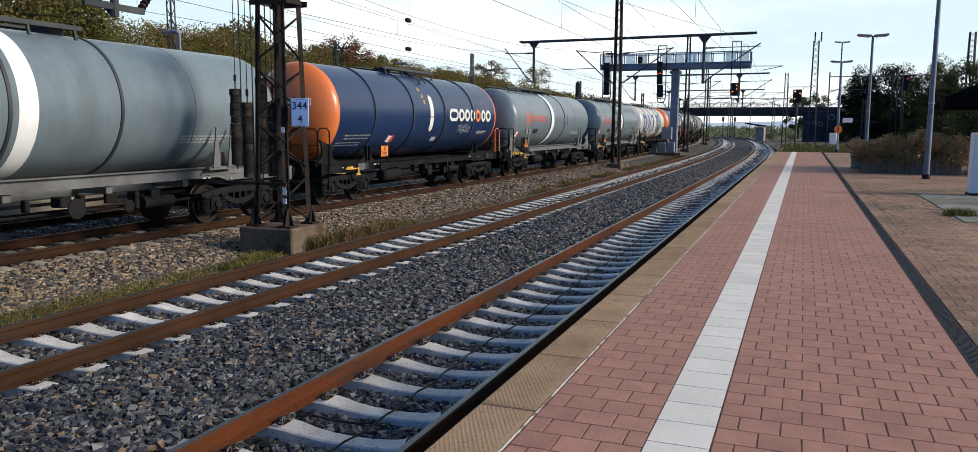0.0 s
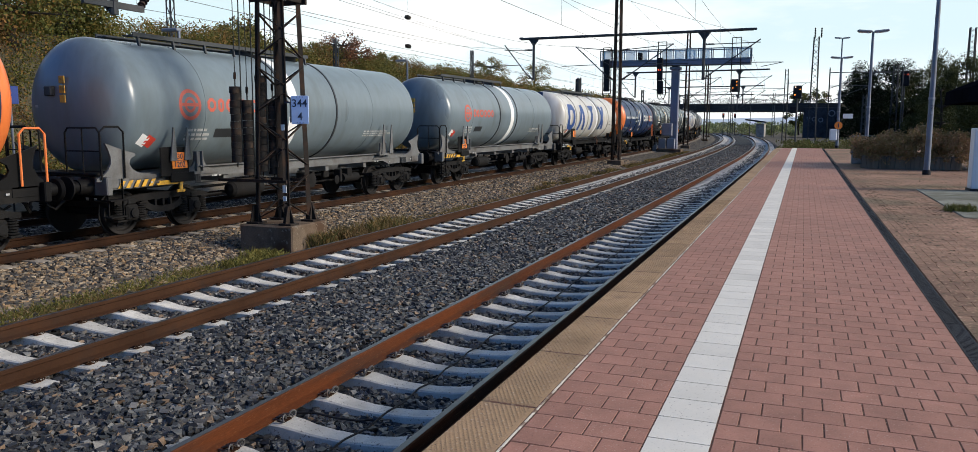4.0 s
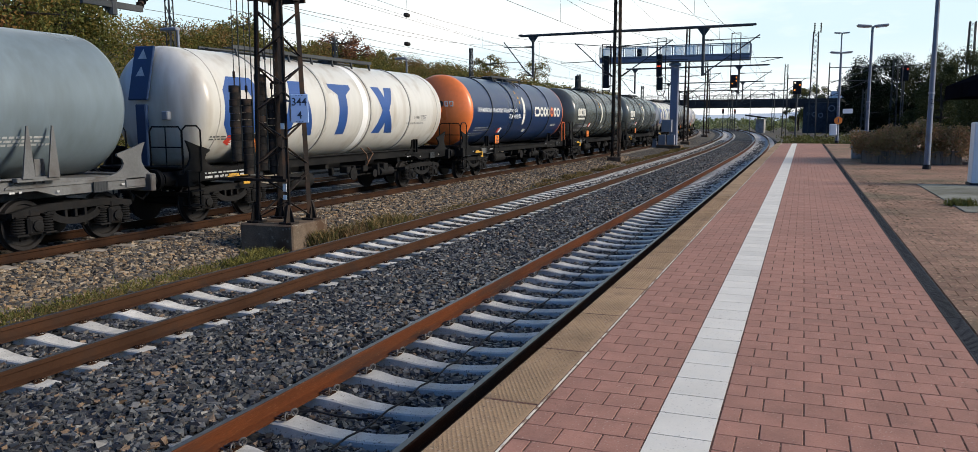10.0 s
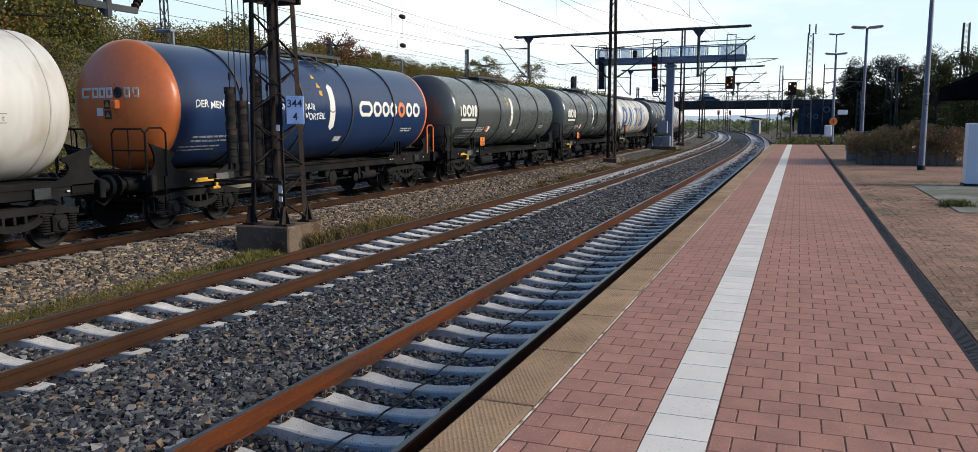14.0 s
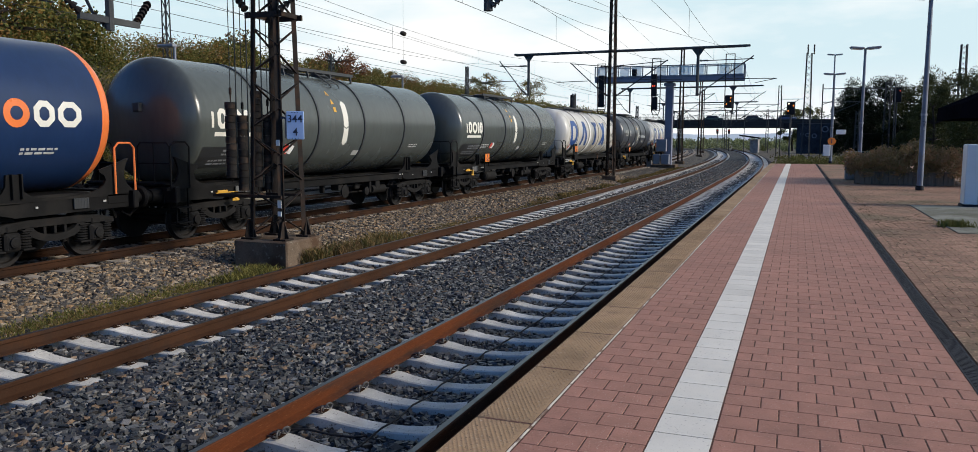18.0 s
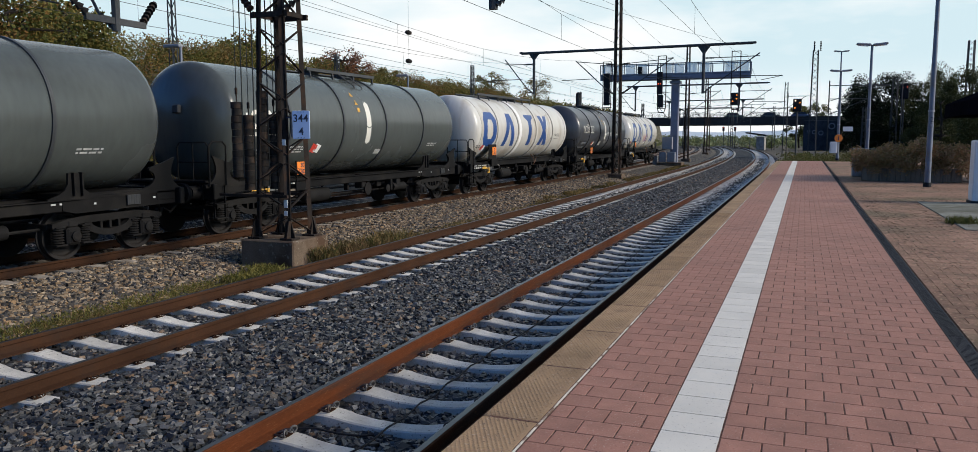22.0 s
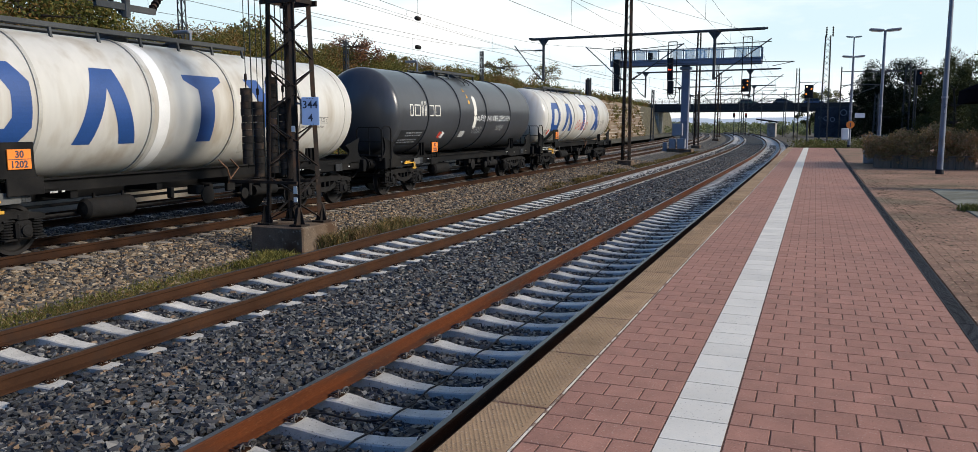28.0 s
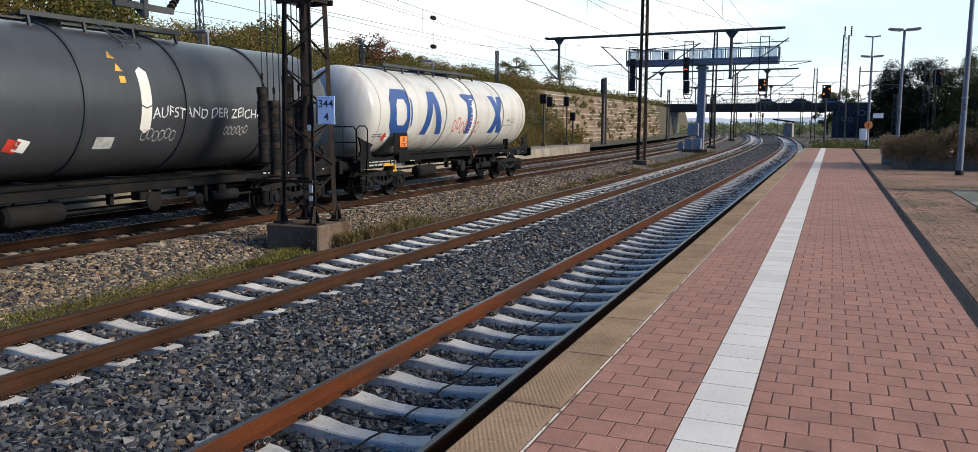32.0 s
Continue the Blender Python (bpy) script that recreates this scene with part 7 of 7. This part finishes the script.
def dress_grey(w, seed):
    end_fittings(w, False)
    g = ring_patches(Geo(), -4.54, 0.04, 0.34, 0.08)
    ring_patches(g, -4.54, 0.04, 0.17, 0.06)
    patch(g, rect(0.5, 0.07), -4.54, 0.04)
    decal("logo_ring", g, LOGO_RED, w, "faded red round emblem")
    logo_row(w, -4.0, 0.05, 0.30, [0.28, 0.2, 0.40, 0.26, 0.36, 0.24], LOGO_RED, label="faded red row of logo shapes")
    placard(w, -4.95, dark_box=True)
    diamond(w, -5.75, -0.75, 20, False)
    decal("small_print", bars(Geo(), -4.6, -0.52, 3, 0.7, 0.06, 0.05, seed), PRINT, w)
    decal("print_field", patch(Geo(), rect(0.75, 0.22), -3.3, -0.6), MUTED, w)
    decal("small_print", bars(Geo(), 3.0, -0.62, 3, 1.6, 0.045, 0.03, seed + 1), PRINT, w)
    thing_part_stripes(w)
    hat = Geo()
    for y in (3.9, 4.4):
        hat.plate([(y - 0.14, 1.34), (y + 0.1, 1.34), (y + 0.03, 2.25), (y, 2.25)], 0.03, Matrix.Translation((1.43, 0, 0)) @ FACING)
    hat.box((1.36, 4.1, 1.32), (0.12, 0.85, 0.08), 0.01)
    part("support_fin", hat, FRAME_GREY, w, "grey pointed support fins")
    front = Geo()
    for y in (-5.15, -4.75):
        front.plate([(y - 0.10, 1.5), (y + 0.08, 1.5), (y + 0.03, 2.2), (y, 2.2)], 0.03, Matrix.Translation((1.43, 0, 0)) @ FACING)
    part("support_fin", front, FRAME_GREY, w, "grey pointed support fins")


def thing_part_stripes(w):
    g = Geo()
    for k in range(5):
        y = -6.5 + k * 0.2
        g.plate([(y, 1.0), (y + 0.1, 1.0), (y + 0.2, 1.14), (y + 0.1, 1.14)], 0.01, Matrix.Translation((1.25, 0, 0)) @ FACING)
    return part("warning_stripes", g, YELLOW, w, "yellow and black warning stripes")


def dress_blue(w, seed, slogan):
    logo_row(w, 1.45, 0.02, 0.46, [0.78, 0.5, 0.45, 0.45, 0.52, 0.42, 0.5], LOGO_WHITE, 4, LIVERY["orange"], "row of white logo shapes")
    placard(w, -3.4)
    diamond(w, -2.75, -0.88, 35, slogan)
    decal("small_print", bars(Geo(), -5.5, -0.72, 2, 1.6, 0.05, 0.06, seed), PRINT_DIM, w)
    decal("small_print", bars(Geo(), -5.8, -0.98, 2, 1.4, 0.04, 0.06, seed + 1), PRINT_DIM, w)
    decal("small_print", bars(Geo(), 4.3, -0.62, 2, 0.9, 0.045, 0.035, seed + 2), PRINT, w)
    decal("print_field", patch(Geo(), rect(0.36, 0.18), 0.55, -0.92), PRINT, w)
    if slogan:
        g = tank_words(Geo(), "DER MENSCH ENTWICKELT SICH NICHT NUR", -5.55, -0.04, 0.225, 0.004, 0.03, seed=2)
        tank_words(g, "ZUM VORTEIL", -1.96, -0.30, 0.25, 0.004, 0.03, seed=3)
        decal("sprayed_slogan", g, CHALK, w, "white sprayed slogan along the blue tank")
    else:
        g = Geo()
        for k in range(6):
            ring_patches(g, 2.4 + k * 0.2, -0.5 + 0.05 * math.sin(k * 2.3), 0.16, 0.03, 9, 0.55)
        decal("sprayed_tag", g, PRINT, w, "pale sprayed scrawl")
    # the round end: faint logo shapes, stickers and a box
    def dome_y(x, z):
        return -HALF - 0.55 * math.sqrt(max(0, 1 - (x * x + z * z) / RADIUS ** 2)) - 0.006

    at = -0.80
    for k, wide in enumerate((0.30, 0.18, 0.17, 0.17, 0.22, 0.16, 0.18)):
        x = at + wide / 2
        at += wide + 0.035
        if k == 4:
            part("end_ring", Geo().lathe([(-0.006, 0.07), (-0.012, 0.08), (-0.012, 0.115), (-0.006, 0.125)], 18, "y", (x, dome_y(x, 0.27), AXIS + 0.27)), MUTED, w, "dark ring on the end")
        else:
            g, y = Geo(), dome_y(x, 0.27)
            for dz in (-0.085, 0.085):
                g.box((x, y, AXIS + 0.27 + dz), (wide, 0.014, 0.05), 0.004)
            for dx in (-wide / 2 + 0.022, wide / 2 - 0.022):
                g.box((x + dx, y, AXIS + 0.27), (0.044, 0.014, 0.14), 0.004)
            part("end_logo", g, LOGO_WHITE, w, "pale rounded logo shape on the end")
    for x, z, size, m, words in ((-0.02, 0.02, 0.19, MUTED, "dark warning plate"), (-0.02, -0.20, 0.19, MUTED, "dark warning plate"), (-0.25, -0.14, 0.17, WHITE, "small white plate")):
        plate = part("end_sticker", Geo().box((x, dome_y(x, z) - 0.004, AXIS + z), (size, 0.012, size), 0.004), m, w, words)
        if m is MUTED:
            y = dome_y(x, z) - 0.013
            part("warning_triangle", Geo().add([(x - 0.07, y, AXIS + z - 0.05), (x + 0.07, y, AXIS + z - 0.05), (x, y, AXIS + z + 0.07)], [(0, 1, 2)]), YELLOW, plate, "yellow warning triangle")
    part("end_box", Geo().box((0.22, -HALF - 0.58, AXIS + 0.02), (0.17, 0.14, 0.19), 0.02), LIVERY["orange"], w)
    part("side_rail", Geo().pipe([(1.3, 6.35, 1.2), (1.3, 6.35, 2.1), (1.3, 6.45, 2.2), (1.3, 6.75, 2.2), (1.3, 6.85, 2.1), (1.3, 6.85, 1.2)], 0.022, 6), LIVERY["orange"], w, "orange tubular handrail")


def dress_slate(w, seed):
    end_fittings(w, False, False)
    logo_row(w, -5.55, 0.05, 0.46, [0.34, 0.46, 0.16, 0.26], LOGO_WHITE, label="white logo shape")
    decal("logo_strip", patch(Geo(), rect(1.42, 0.10), -4.92, -0.31), LOGO_WHITE, w, "white strip below the logo shapes")
    decal("logo_strip", patch(Geo(), rect(0.08, 0.36), -5.71, 0.02), LOGO_WHITE, w)
    placard(w, -3.5)
    diamond(w, -2.75, -0.72, 30, True)
    decal("print_field", patch(Geo(), rect(1.75, 0.62), -5.05, -0.93), MUTED, w)
    decal("small_print", bars(Geo(), -5.2, -0.72, 2, 1.3, 0.05, 0.055, seed), PRINT_DIM, w)
    decal("small_print", bars(Geo(), -5.55, -1.0, 2, 1.5, 0.05, 0.055, seed + 1), PRINT_DIM, w)
    decal("small_print", bars(Geo(), -3.9, -0.66, 3, 0.8, 0.04, 0.035, seed + 2), PRINT, w)
    decal("small_print", bars(Geo(), 4.2, -0.62, 2, 0.7, 0.04, 0.035, seed + 3), PRINT, w)
    decal("print_field", patch(Geo(), rect(0.36, 0.18), -0.75 + 1.6, -0.88), PRINT, w)


def dress_black(w, seed):
    g, x = Geo(), -5.3
    for k, wd in enumerate((0.22, 0.4, 0.12, 0.12, 0.0, 0.36, 0.4)):
        if wd > 0.2:
            for dy in (-0.17, 0.17):
                patch(g, rect(wd, 0.035), x + wd / 2, 0.06 + dy)
            for dx in (0.0175, wd - 0.0175):
                patch(g, rect(0.035, 0.37), x + dx, 0.06)
        elif wd:
            for dx in (0.02, wd - 0.02):
                patch(g, rect(0.03, 0.5), x + dx, 0.12)
        x += wd + 0.1
    decal("logo_shapes", g, LOGO_WHITE, w, "outlined white logo shapes")
    placard(w, -3.5)
    diamond(w, -2.75, -0.84, 30, True)
    decal("print_field", patch(Geo(), rect(1.75, 0.62), -4.85, -0.93), MUTED, w)
    decal("small_print", bars(Geo(), -5.3, -0.72, 2, 1.2, 0.05, 0.055, seed), PRINT_DIM, w)
    decal("small_print", bars(Geo(), -5.6, -1.0, 2, 1.5, 0.05, 0.055, seed + 1), PRINT_DIM, w)
    g = tank_words(Geo(), "AUFSTAND DER ZEICHEN", 0.14, -0.28, 0.30, 0.0, 0.04, seed=5)
    decal("sprayed_slogan", g, CHALK, w, "white sprayed slogan along the dark tank")
    g = Geo()
    for k in range(6):
        ring_patches(g, 2.3 + k * 0.13, -0.58 + 0.04 * math.sin(k * 3), 0.11, 0.025, 8, 0.55)
        ring_patches(g, 0.0 + k * 0.15, -0.66 + 0.03 * math.sin(k * 2), 0.13, 0.02, 8, 0.6)
    decal("sprayed_tag", g, PRINT, w, "small pale sprayed scrawls")
    decal("print_field", patch(Geo(), rect(0.42, 0.26), -0.9, -0.82), PRINT, w)


def build_train():
    plan = [("ermine", "grey", 10.8), ("saddle", "blue", 25.95), ("ermine", "grey", 40.93), ("ermine", "grey", 56.2), ("cradle", "white", 70.9), ("saddle", "blue", 85.85),
            ("saddle", "slate", 100.65), ("saddle", "slate", 115.35), ("cradle", "white", 130.15), ("saddle", "black", 145.05), ("cradle", "white", 159.72)]
    words = {"grey": "grey tank wagon with a white band and faded red emblem", "blue": "blue tank wagon with an orange domed end", "white": "cream white tank wagon with large blue shapes",
             "slate": "slate grey tank wagon with white logo shapes", "black": "charcoal tank wagon with a white sprayed slogan"}
    for i, (kind, livery, u) in enumerate(plan):
        w = build_wagon(kind, livery, words[livery], u, {0: -0.74, 2: -0.74, 4: 0.72, 8: -1.1, 10: 0.72}.get(i, 0.4))
        if livery == "grey":
            dress_grey(w, i)
        elif livery == "blue":
            dress_blue(w, i, i == 5)
        elif livery == "white":
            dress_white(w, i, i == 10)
        elif livery == "slate":
            dress_slate(w, i)
        else:
            dress_black(w, i)
        WAGONS.append((w, u))


build_train()

# ---- pieces of the paving, nearest first ----
def paver_verts(w, d, b=0.002, h=0.05):
    g = Geo().box((0, 0, -h / 2), (w, d, h), b)
    return g


def build_paving():
    t = thing("paving", None, "red block paving of the platform in running bond", "paving", kind="structure")
    w, d = 0.207, 0.204
    rng = random.Random(3)
    me = paver_verts(w - 0.009, d - 0.007).mesh("paver")
    half = paver_verts(w / 2 - 0.009, d - 0.007).mesh("half_paver")
    me.materials.append(PAVER)
    half.materials.append(PAVER)
    rest = Geo()
    fields = ((-1.272, -0.655, 3), (-0.345, 1.095, 7))
    near = 0
    for row in range(-40, int((END - 2.6) / d)):
        y = 2.62 + row * d
        for x0, x1, k in fields:
            pitch = (x1 - x0) / k
            cells = [(x0 + pitch * (i + 0.5), 1) for i in range(k)] if row % 2 else \
                [(x0 + pitch * 0.25, 0.5)] + [(x0 + pitch * (i + 1), 1) for i in range(k - 1)] + [(x1 - pitch * 0.25, 0.5)]
            for x, size in cells:
                z = rng.uniform(-0.0004, 0.0010)
                if 2.6 < y < 8.3 and near < 320:
                    near += 1
                    part("paver", me if size == 1 else half, PAVER, t, "", place=pose(x, y, z, rng.uniform(-0.2, 0.2), rng.uniform(-0.2, 0.2), rng.uniform(-0.5, 0.5)))
                else:
                    rest.box((x, y, z - 0.012), (pitch * size - 0.009, d - 0.007, 0.024), 0.0012 if y < 14 else 0)
    tagged(part("paver_field", rest, PAVER_FAR, t, "red pavers farther along the platform"), kind="stuff")
    line = thing("guide_line", None, "line of pale square slabs along the platform", "guide line", kind="structure")
    sl = Geo().box((0, 0, -0.03), (0.300, 0.307, 0.06), 0.0).mesh("white_slab")
    sl.materials.append(SLAB)
    for i in range(-26, int((END - 2.8) / 0.314)):
        part("white_slab", sl, SLAB, line, "", place=pose(-0.5, 2.741 + i * 0.314, 0.0005, 0, 0, rng.uniform(-0.25, 0.25)))
    old = Geo()
    for row in range(-50, 90):
        y = 5.0 + row * 0.2
        x = 1.232 - (0.1 if row % 2 else 0.0)
        for i in range(19):
            a, b = max(x, 1.232), x + 0.2
            old.box(((a + b) / 2, y, 0.0), (b - a - 0.004, 0.196, 0.012 + rng.uniform(0, 0.004)))
            x += 0.203
    whole("old_pavers", old, PAVER_OLD, "worn red pavers with filled joints", "paving", kind="stuff")


build_paving()


# ---- loose stones of the ballast ----
def stone_kinds(count, seed):
    """Angular stones: hulls of blocks with their corners knocked off."""
    rng = np.random.default_rng(seed)
    out = []
    for _ in range(count):
        bm = bmesh.new()
        size = rng.uniform((0.85, 0.65, 0.45), (1.25, 0.95, 0.80))
        for k, cut in enumerate(rng.uniform(0.35, 1.0, (8, 3))):
            corner = np.array((1 if k & 1 else -1, 1 if k & 2 else -1, 1 if k & 4 else -1))
            bm.verts.new(corner * cut * size)
        hull = bmesh.ops.convex_hull(bm, input=bm.verts[:])
        bmesh.ops.delete(bm, geom=[v for v in bm.verts if not v.link_faces], context="VERTS")
        bm.verts.index_update()
        out.append((np.array([v.co[:] for v in bm.verts]), np.array([[v.index for v in f.verts] for f in bm.faces])))
        bm.free()
    return out


def scatter_stones(name, where, count, size, material, label, seed, lift):
    """where(rng, n) gives n places (x, y, z)."""
    rng = np.random.default_rng(seed)
    kinds = stone_kinds(14, seed)
    p = where(rng, count)
    count = len(p)
    a, tip = rng.uniform(0, 2 * np.pi, count), rng.uniform(-1.2, 1.2, count)
    s = rng.uniform(0.5, 1.0, count) ** 1.2 * size
    which = rng.integers(0, len(kinds), count)
    all_v, all_l, base = [], [], 0
    for k, (shape, tris) in enumerate(kinds):
        at = np.nonzero(which == k)[0]
        if not len(at):
            continue
        x, y, z = (np.broadcast_to(shape[:, i], (len(at), len(shape))) for i in range(3))
        cb, sb, ca, sa = np.cos(tip[at])[:, None], np.sin(tip[at])[:, None], np.cos(a[at])[:, None], np.sin(a[at])[:, None]
        y, z = y * cb - z * sb, y * sb + z * cb
        x, y = x * ca - y * sa, x * sa + y * ca
        v = np.stack([x, y, z], 2) * s[at][:, None, None] + p[at][:, None, :] + np.stack([0 * s[at], 0 * s[at], lift + rng.uniform(-0.014, 0.012, len(at))], 1)[:, None, :]
        all_v.append(v.reshape(-1, 3))
        all_l.append((tris[None] + (base + np.arange(len(at)) * len(shape))[:, None, None]).reshape(-1))
        base += len(at) * len(shape)
    loops = np.concatenate(all_l)
    me = array_mesh(name, np.concatenate(all_v), loops, np.full(len(loops) // 3, 3))
    return whole(name, me, material, label, "stones", kind="stuff")


STONE = stone_mat("loose basalt stones", [(0.010, 0.010, 0.011), (0.028, 0.028, 0.029), (0.052, 0.052, 0.052), (0.014, 0.014, 0.015), (0.078, 0.077, 0.075), (0.036, 0.034, 0.032), (0.019, 0.019, 0.020), (0.108, 0.106, 0.101), (0.039, 0.039, 0.040),
                   (0.009, 0.009, 0.010), (0.060, 0.059, 0.057), (0.17, 0.162, 0.148), (0.026, 0.027, 0.028), (0.150, 0.098, 0.058), (0.031, 0.031, 0.032), (0.075, 0.065, 0.053)], 0.5)
STONE_TAN = stone_mat("loose weathered stones", [(0.112, 0.083, 0.053), (0.204, 0.150, 0.092), (0.064, 0.054, 0.042), (0.268, 0.198, 0.122), (0.037, 0.035, 0.033), (0.156, 0.102, 0.054), (0.330, 0.256, 0.168), (0.086, 0.073, 0.057), (0.053, 0.051, 0.049), (0.144, 0.118, 0.086), (0.230, 0.145, 0.073), (0.024, 0.022, 0.021)], 0.8)

STONE_BROWN = stone_mat("dark brown stones", [(0.036, 0.028, 0.021), (0.060, 0.048, 0.037), (0.021, 0.017, 0.014), (0.090, 0.074, 0.058), (0.028, 0.024, 0.020), (0.046, 0.034, 0.024)], 0.6)


def near_places(x0, x1, y0, y1, low, clear=()):
    def where(rng, n):
        x, y = rng.uniform(x0, x1, n), y0 + (y1 - y0) * rng.uniform(0, 1, n) ** 1.25
        keep = np.ones(n, bool)
        for k in (1, 2, 3):
            for s in (-0.7535, 0.7535):
                keep &= np.abs(x - TRACKS[k] - s) > 0.10
        for k, first in ((1, 2.72), (2, 4.05), (3, 7.0)):
            pitch = {1: 0.665, 2: 0.632, 3: 0.66}[k]
            off = (y - first + pitch / 2) % pitch - pitch / 2
            inside = (np.abs(x - TRACKS[k]) < (1.14 if k < 3 else 1.33)) & (np.abs(off) < 0.165)
            keep &= ~inside
        for cx, cy, h in clear:
            keep &= (np.abs(x - cx) > h) | (np.abs(y - cy) > h)
        z = np.array([low(v) for v in x])
        x = x + np.array([bend(v) for v in y])
        return np.stack([x, y, z + 0.022 * np.clip((y - 14) / 14, 0, 1) + 0.018 * np.clip((y - 52) / 10, 0, 1)], 1)[keep]
    return where


def section_z(section):
    xs, zs = [p[0] for p in section][::-1], [p[1] for p in section][::-1]
    return lambda v: float(np.interp(v, xs, zs))


scatter_stones("ballast_stones", near_places(-9.1, -1.75, 3.2, 13.0, section_z(near_bed)), 46000, 0.054, STONE, "loose dark basalt ballast stones", 11, 0.018)
scatter_stones("ballast_stones", near_places(-9.1, -1.75, 13.0, 26.0, section_z(near_bed)), 27000, 0.056, STONE, "loose dark basalt ballast stones", 12, 0.018)
scatter_stones("weathered_stones", near_places(-13.0, -9.9, 6.0, 26.0, section_z(far_bed), ((-10.2, 14.1, 0.75),)), 24000, 0.060, STONE_TAN, "loose weathered tan ballast stones", 13, 0.012)
scatter_stones("weathered_stones", near_places(-19.0, -13.0, 9.0, 24.0, section_z(far_bed)), 13000, 0.058, STONE_BROWN, "loose dark brown stones under the train", 14, 0.012)
scatter_stones("ballast_stones", near_places(-9.1, -1.75, 26.0, 52.0, section_z(near_bed)), 24000, 0.066, STONE, "dark basalt ballast stones farther along the tracks", 15, 0.012)
scatter_stones("weathered_stones", near_places(-13.0, -10.0, 26.0, 56.0, section_z(far_bed)), 13000, 0.075, STONE_TAN, "weathered tan ballast stones farther along the train", 16, 0.012)

scatter_stones("weathered_stones", near_places(-10.3, -9.45, 5.0, 34.0, lambda v: -1.115, ((-10.2, 14.1, 0.75),)), 2400, 0.055, STONE_TAN, "weathered stones scattered over the verge", 18, 0.006)

scatter_stones("ballast_stones", near_places(-9.1, -1.75, 52.0, 100.0, section_z(near_bed)), 15000, 0.085, STONE, "dark basalt ballast stones in the curve", 19, 0.004)


def litter():
    """Fallen leaves and crumbs of moss lying on the old paving."""
    rng = np.random.default_rng(17)
    n = 2600
    spots = np.array([(2.6, 27.0, 1.0, 1.6), (1.9, 24.0, 0.35, 3.5), (3.2, 22.0, 0.8, 1.2), (4.6, 27.0, 1.6, 1.8), (1.5, 18.0, 0.12, 5.0), (2.5, 16.5, 0.5, 1.2), (3.0, 14.0, 1.2, 3.0)])
    k = rng.integers(0, len(spots), n)
    p = np.stack([spots[k, 0] + rng.normal(size=n) * spots[k, 2], spots[k, 1] + rng.normal(size=n) * spots[k, 3], np.full(n, 0.012)], 1)
    p = p[p[:, 0] > 1.26]
    n = len(p)
    a, s = rng.uniform(0, 6.3, n), rng.uniform(0.012, 0.035, n)
    u = np.stack([np.cos(a) * s, np.sin(a) * s, rng.uniform(-0.004, 0.006, n)], 1)
    w = np.stack([-np.sin(a) * s * 0.55, np.cos(a) * s * 0.55, rng.uniform(0.0, 0.008, n)], 1)
    quad = np.stack([p - u, p + w, p + u, p - w * np.array((1, 1, -1))], 1)
    me = array_mesh("fallen_leaves", quad.reshape(-1, 3), np.arange(n * 4), np.full(n, 4))
    whole("fallen_leaves", me, LEAF_LITTER, "fallen brown leaves and moss crumbs on the paving", "leaves", kind="stuff")


LEAF_LITTER = leaves("fallen leaves", [(0.06, 0.035, 0.018), (0.10, 0.06, 0.03), (0.045, 0.045, 0.02), (0.15, 0.09, 0.045)])
litter()


# ---- what moves ----
def motions():
    for w, u in WAGONS:
        rows = []
        for k in range(65):
            t = k * 0.5
            y = u - run(t)
            a, b = track_x(3, y - PIVOT), track_x(3, y + PIVOT)
            rows.append((t, pose((a + b) / 2, y, RAIL_TOP, 0, 0, math.degrees(math.atan2(a - b, 2 * PIVOT)))))
        walk(w, rows)
    for c, y, path in CARS:
        walk(c, [(t, pose(x, y, 5.71)) for t, x in path])
    # wheels turn as they roll
    turns = [(k * 0.1, math.degrees(run(k * 0.1) / 0.46)) for k in range(321)]
    for i, ws in enumerate(WHEELS):
        at = ws.matrix_basis.translation.copy()
        walk(ws, [(t, pose(at.x, at.y, at.z, a + 40 * i, 0, 0)) for t, a in turns])


motions()
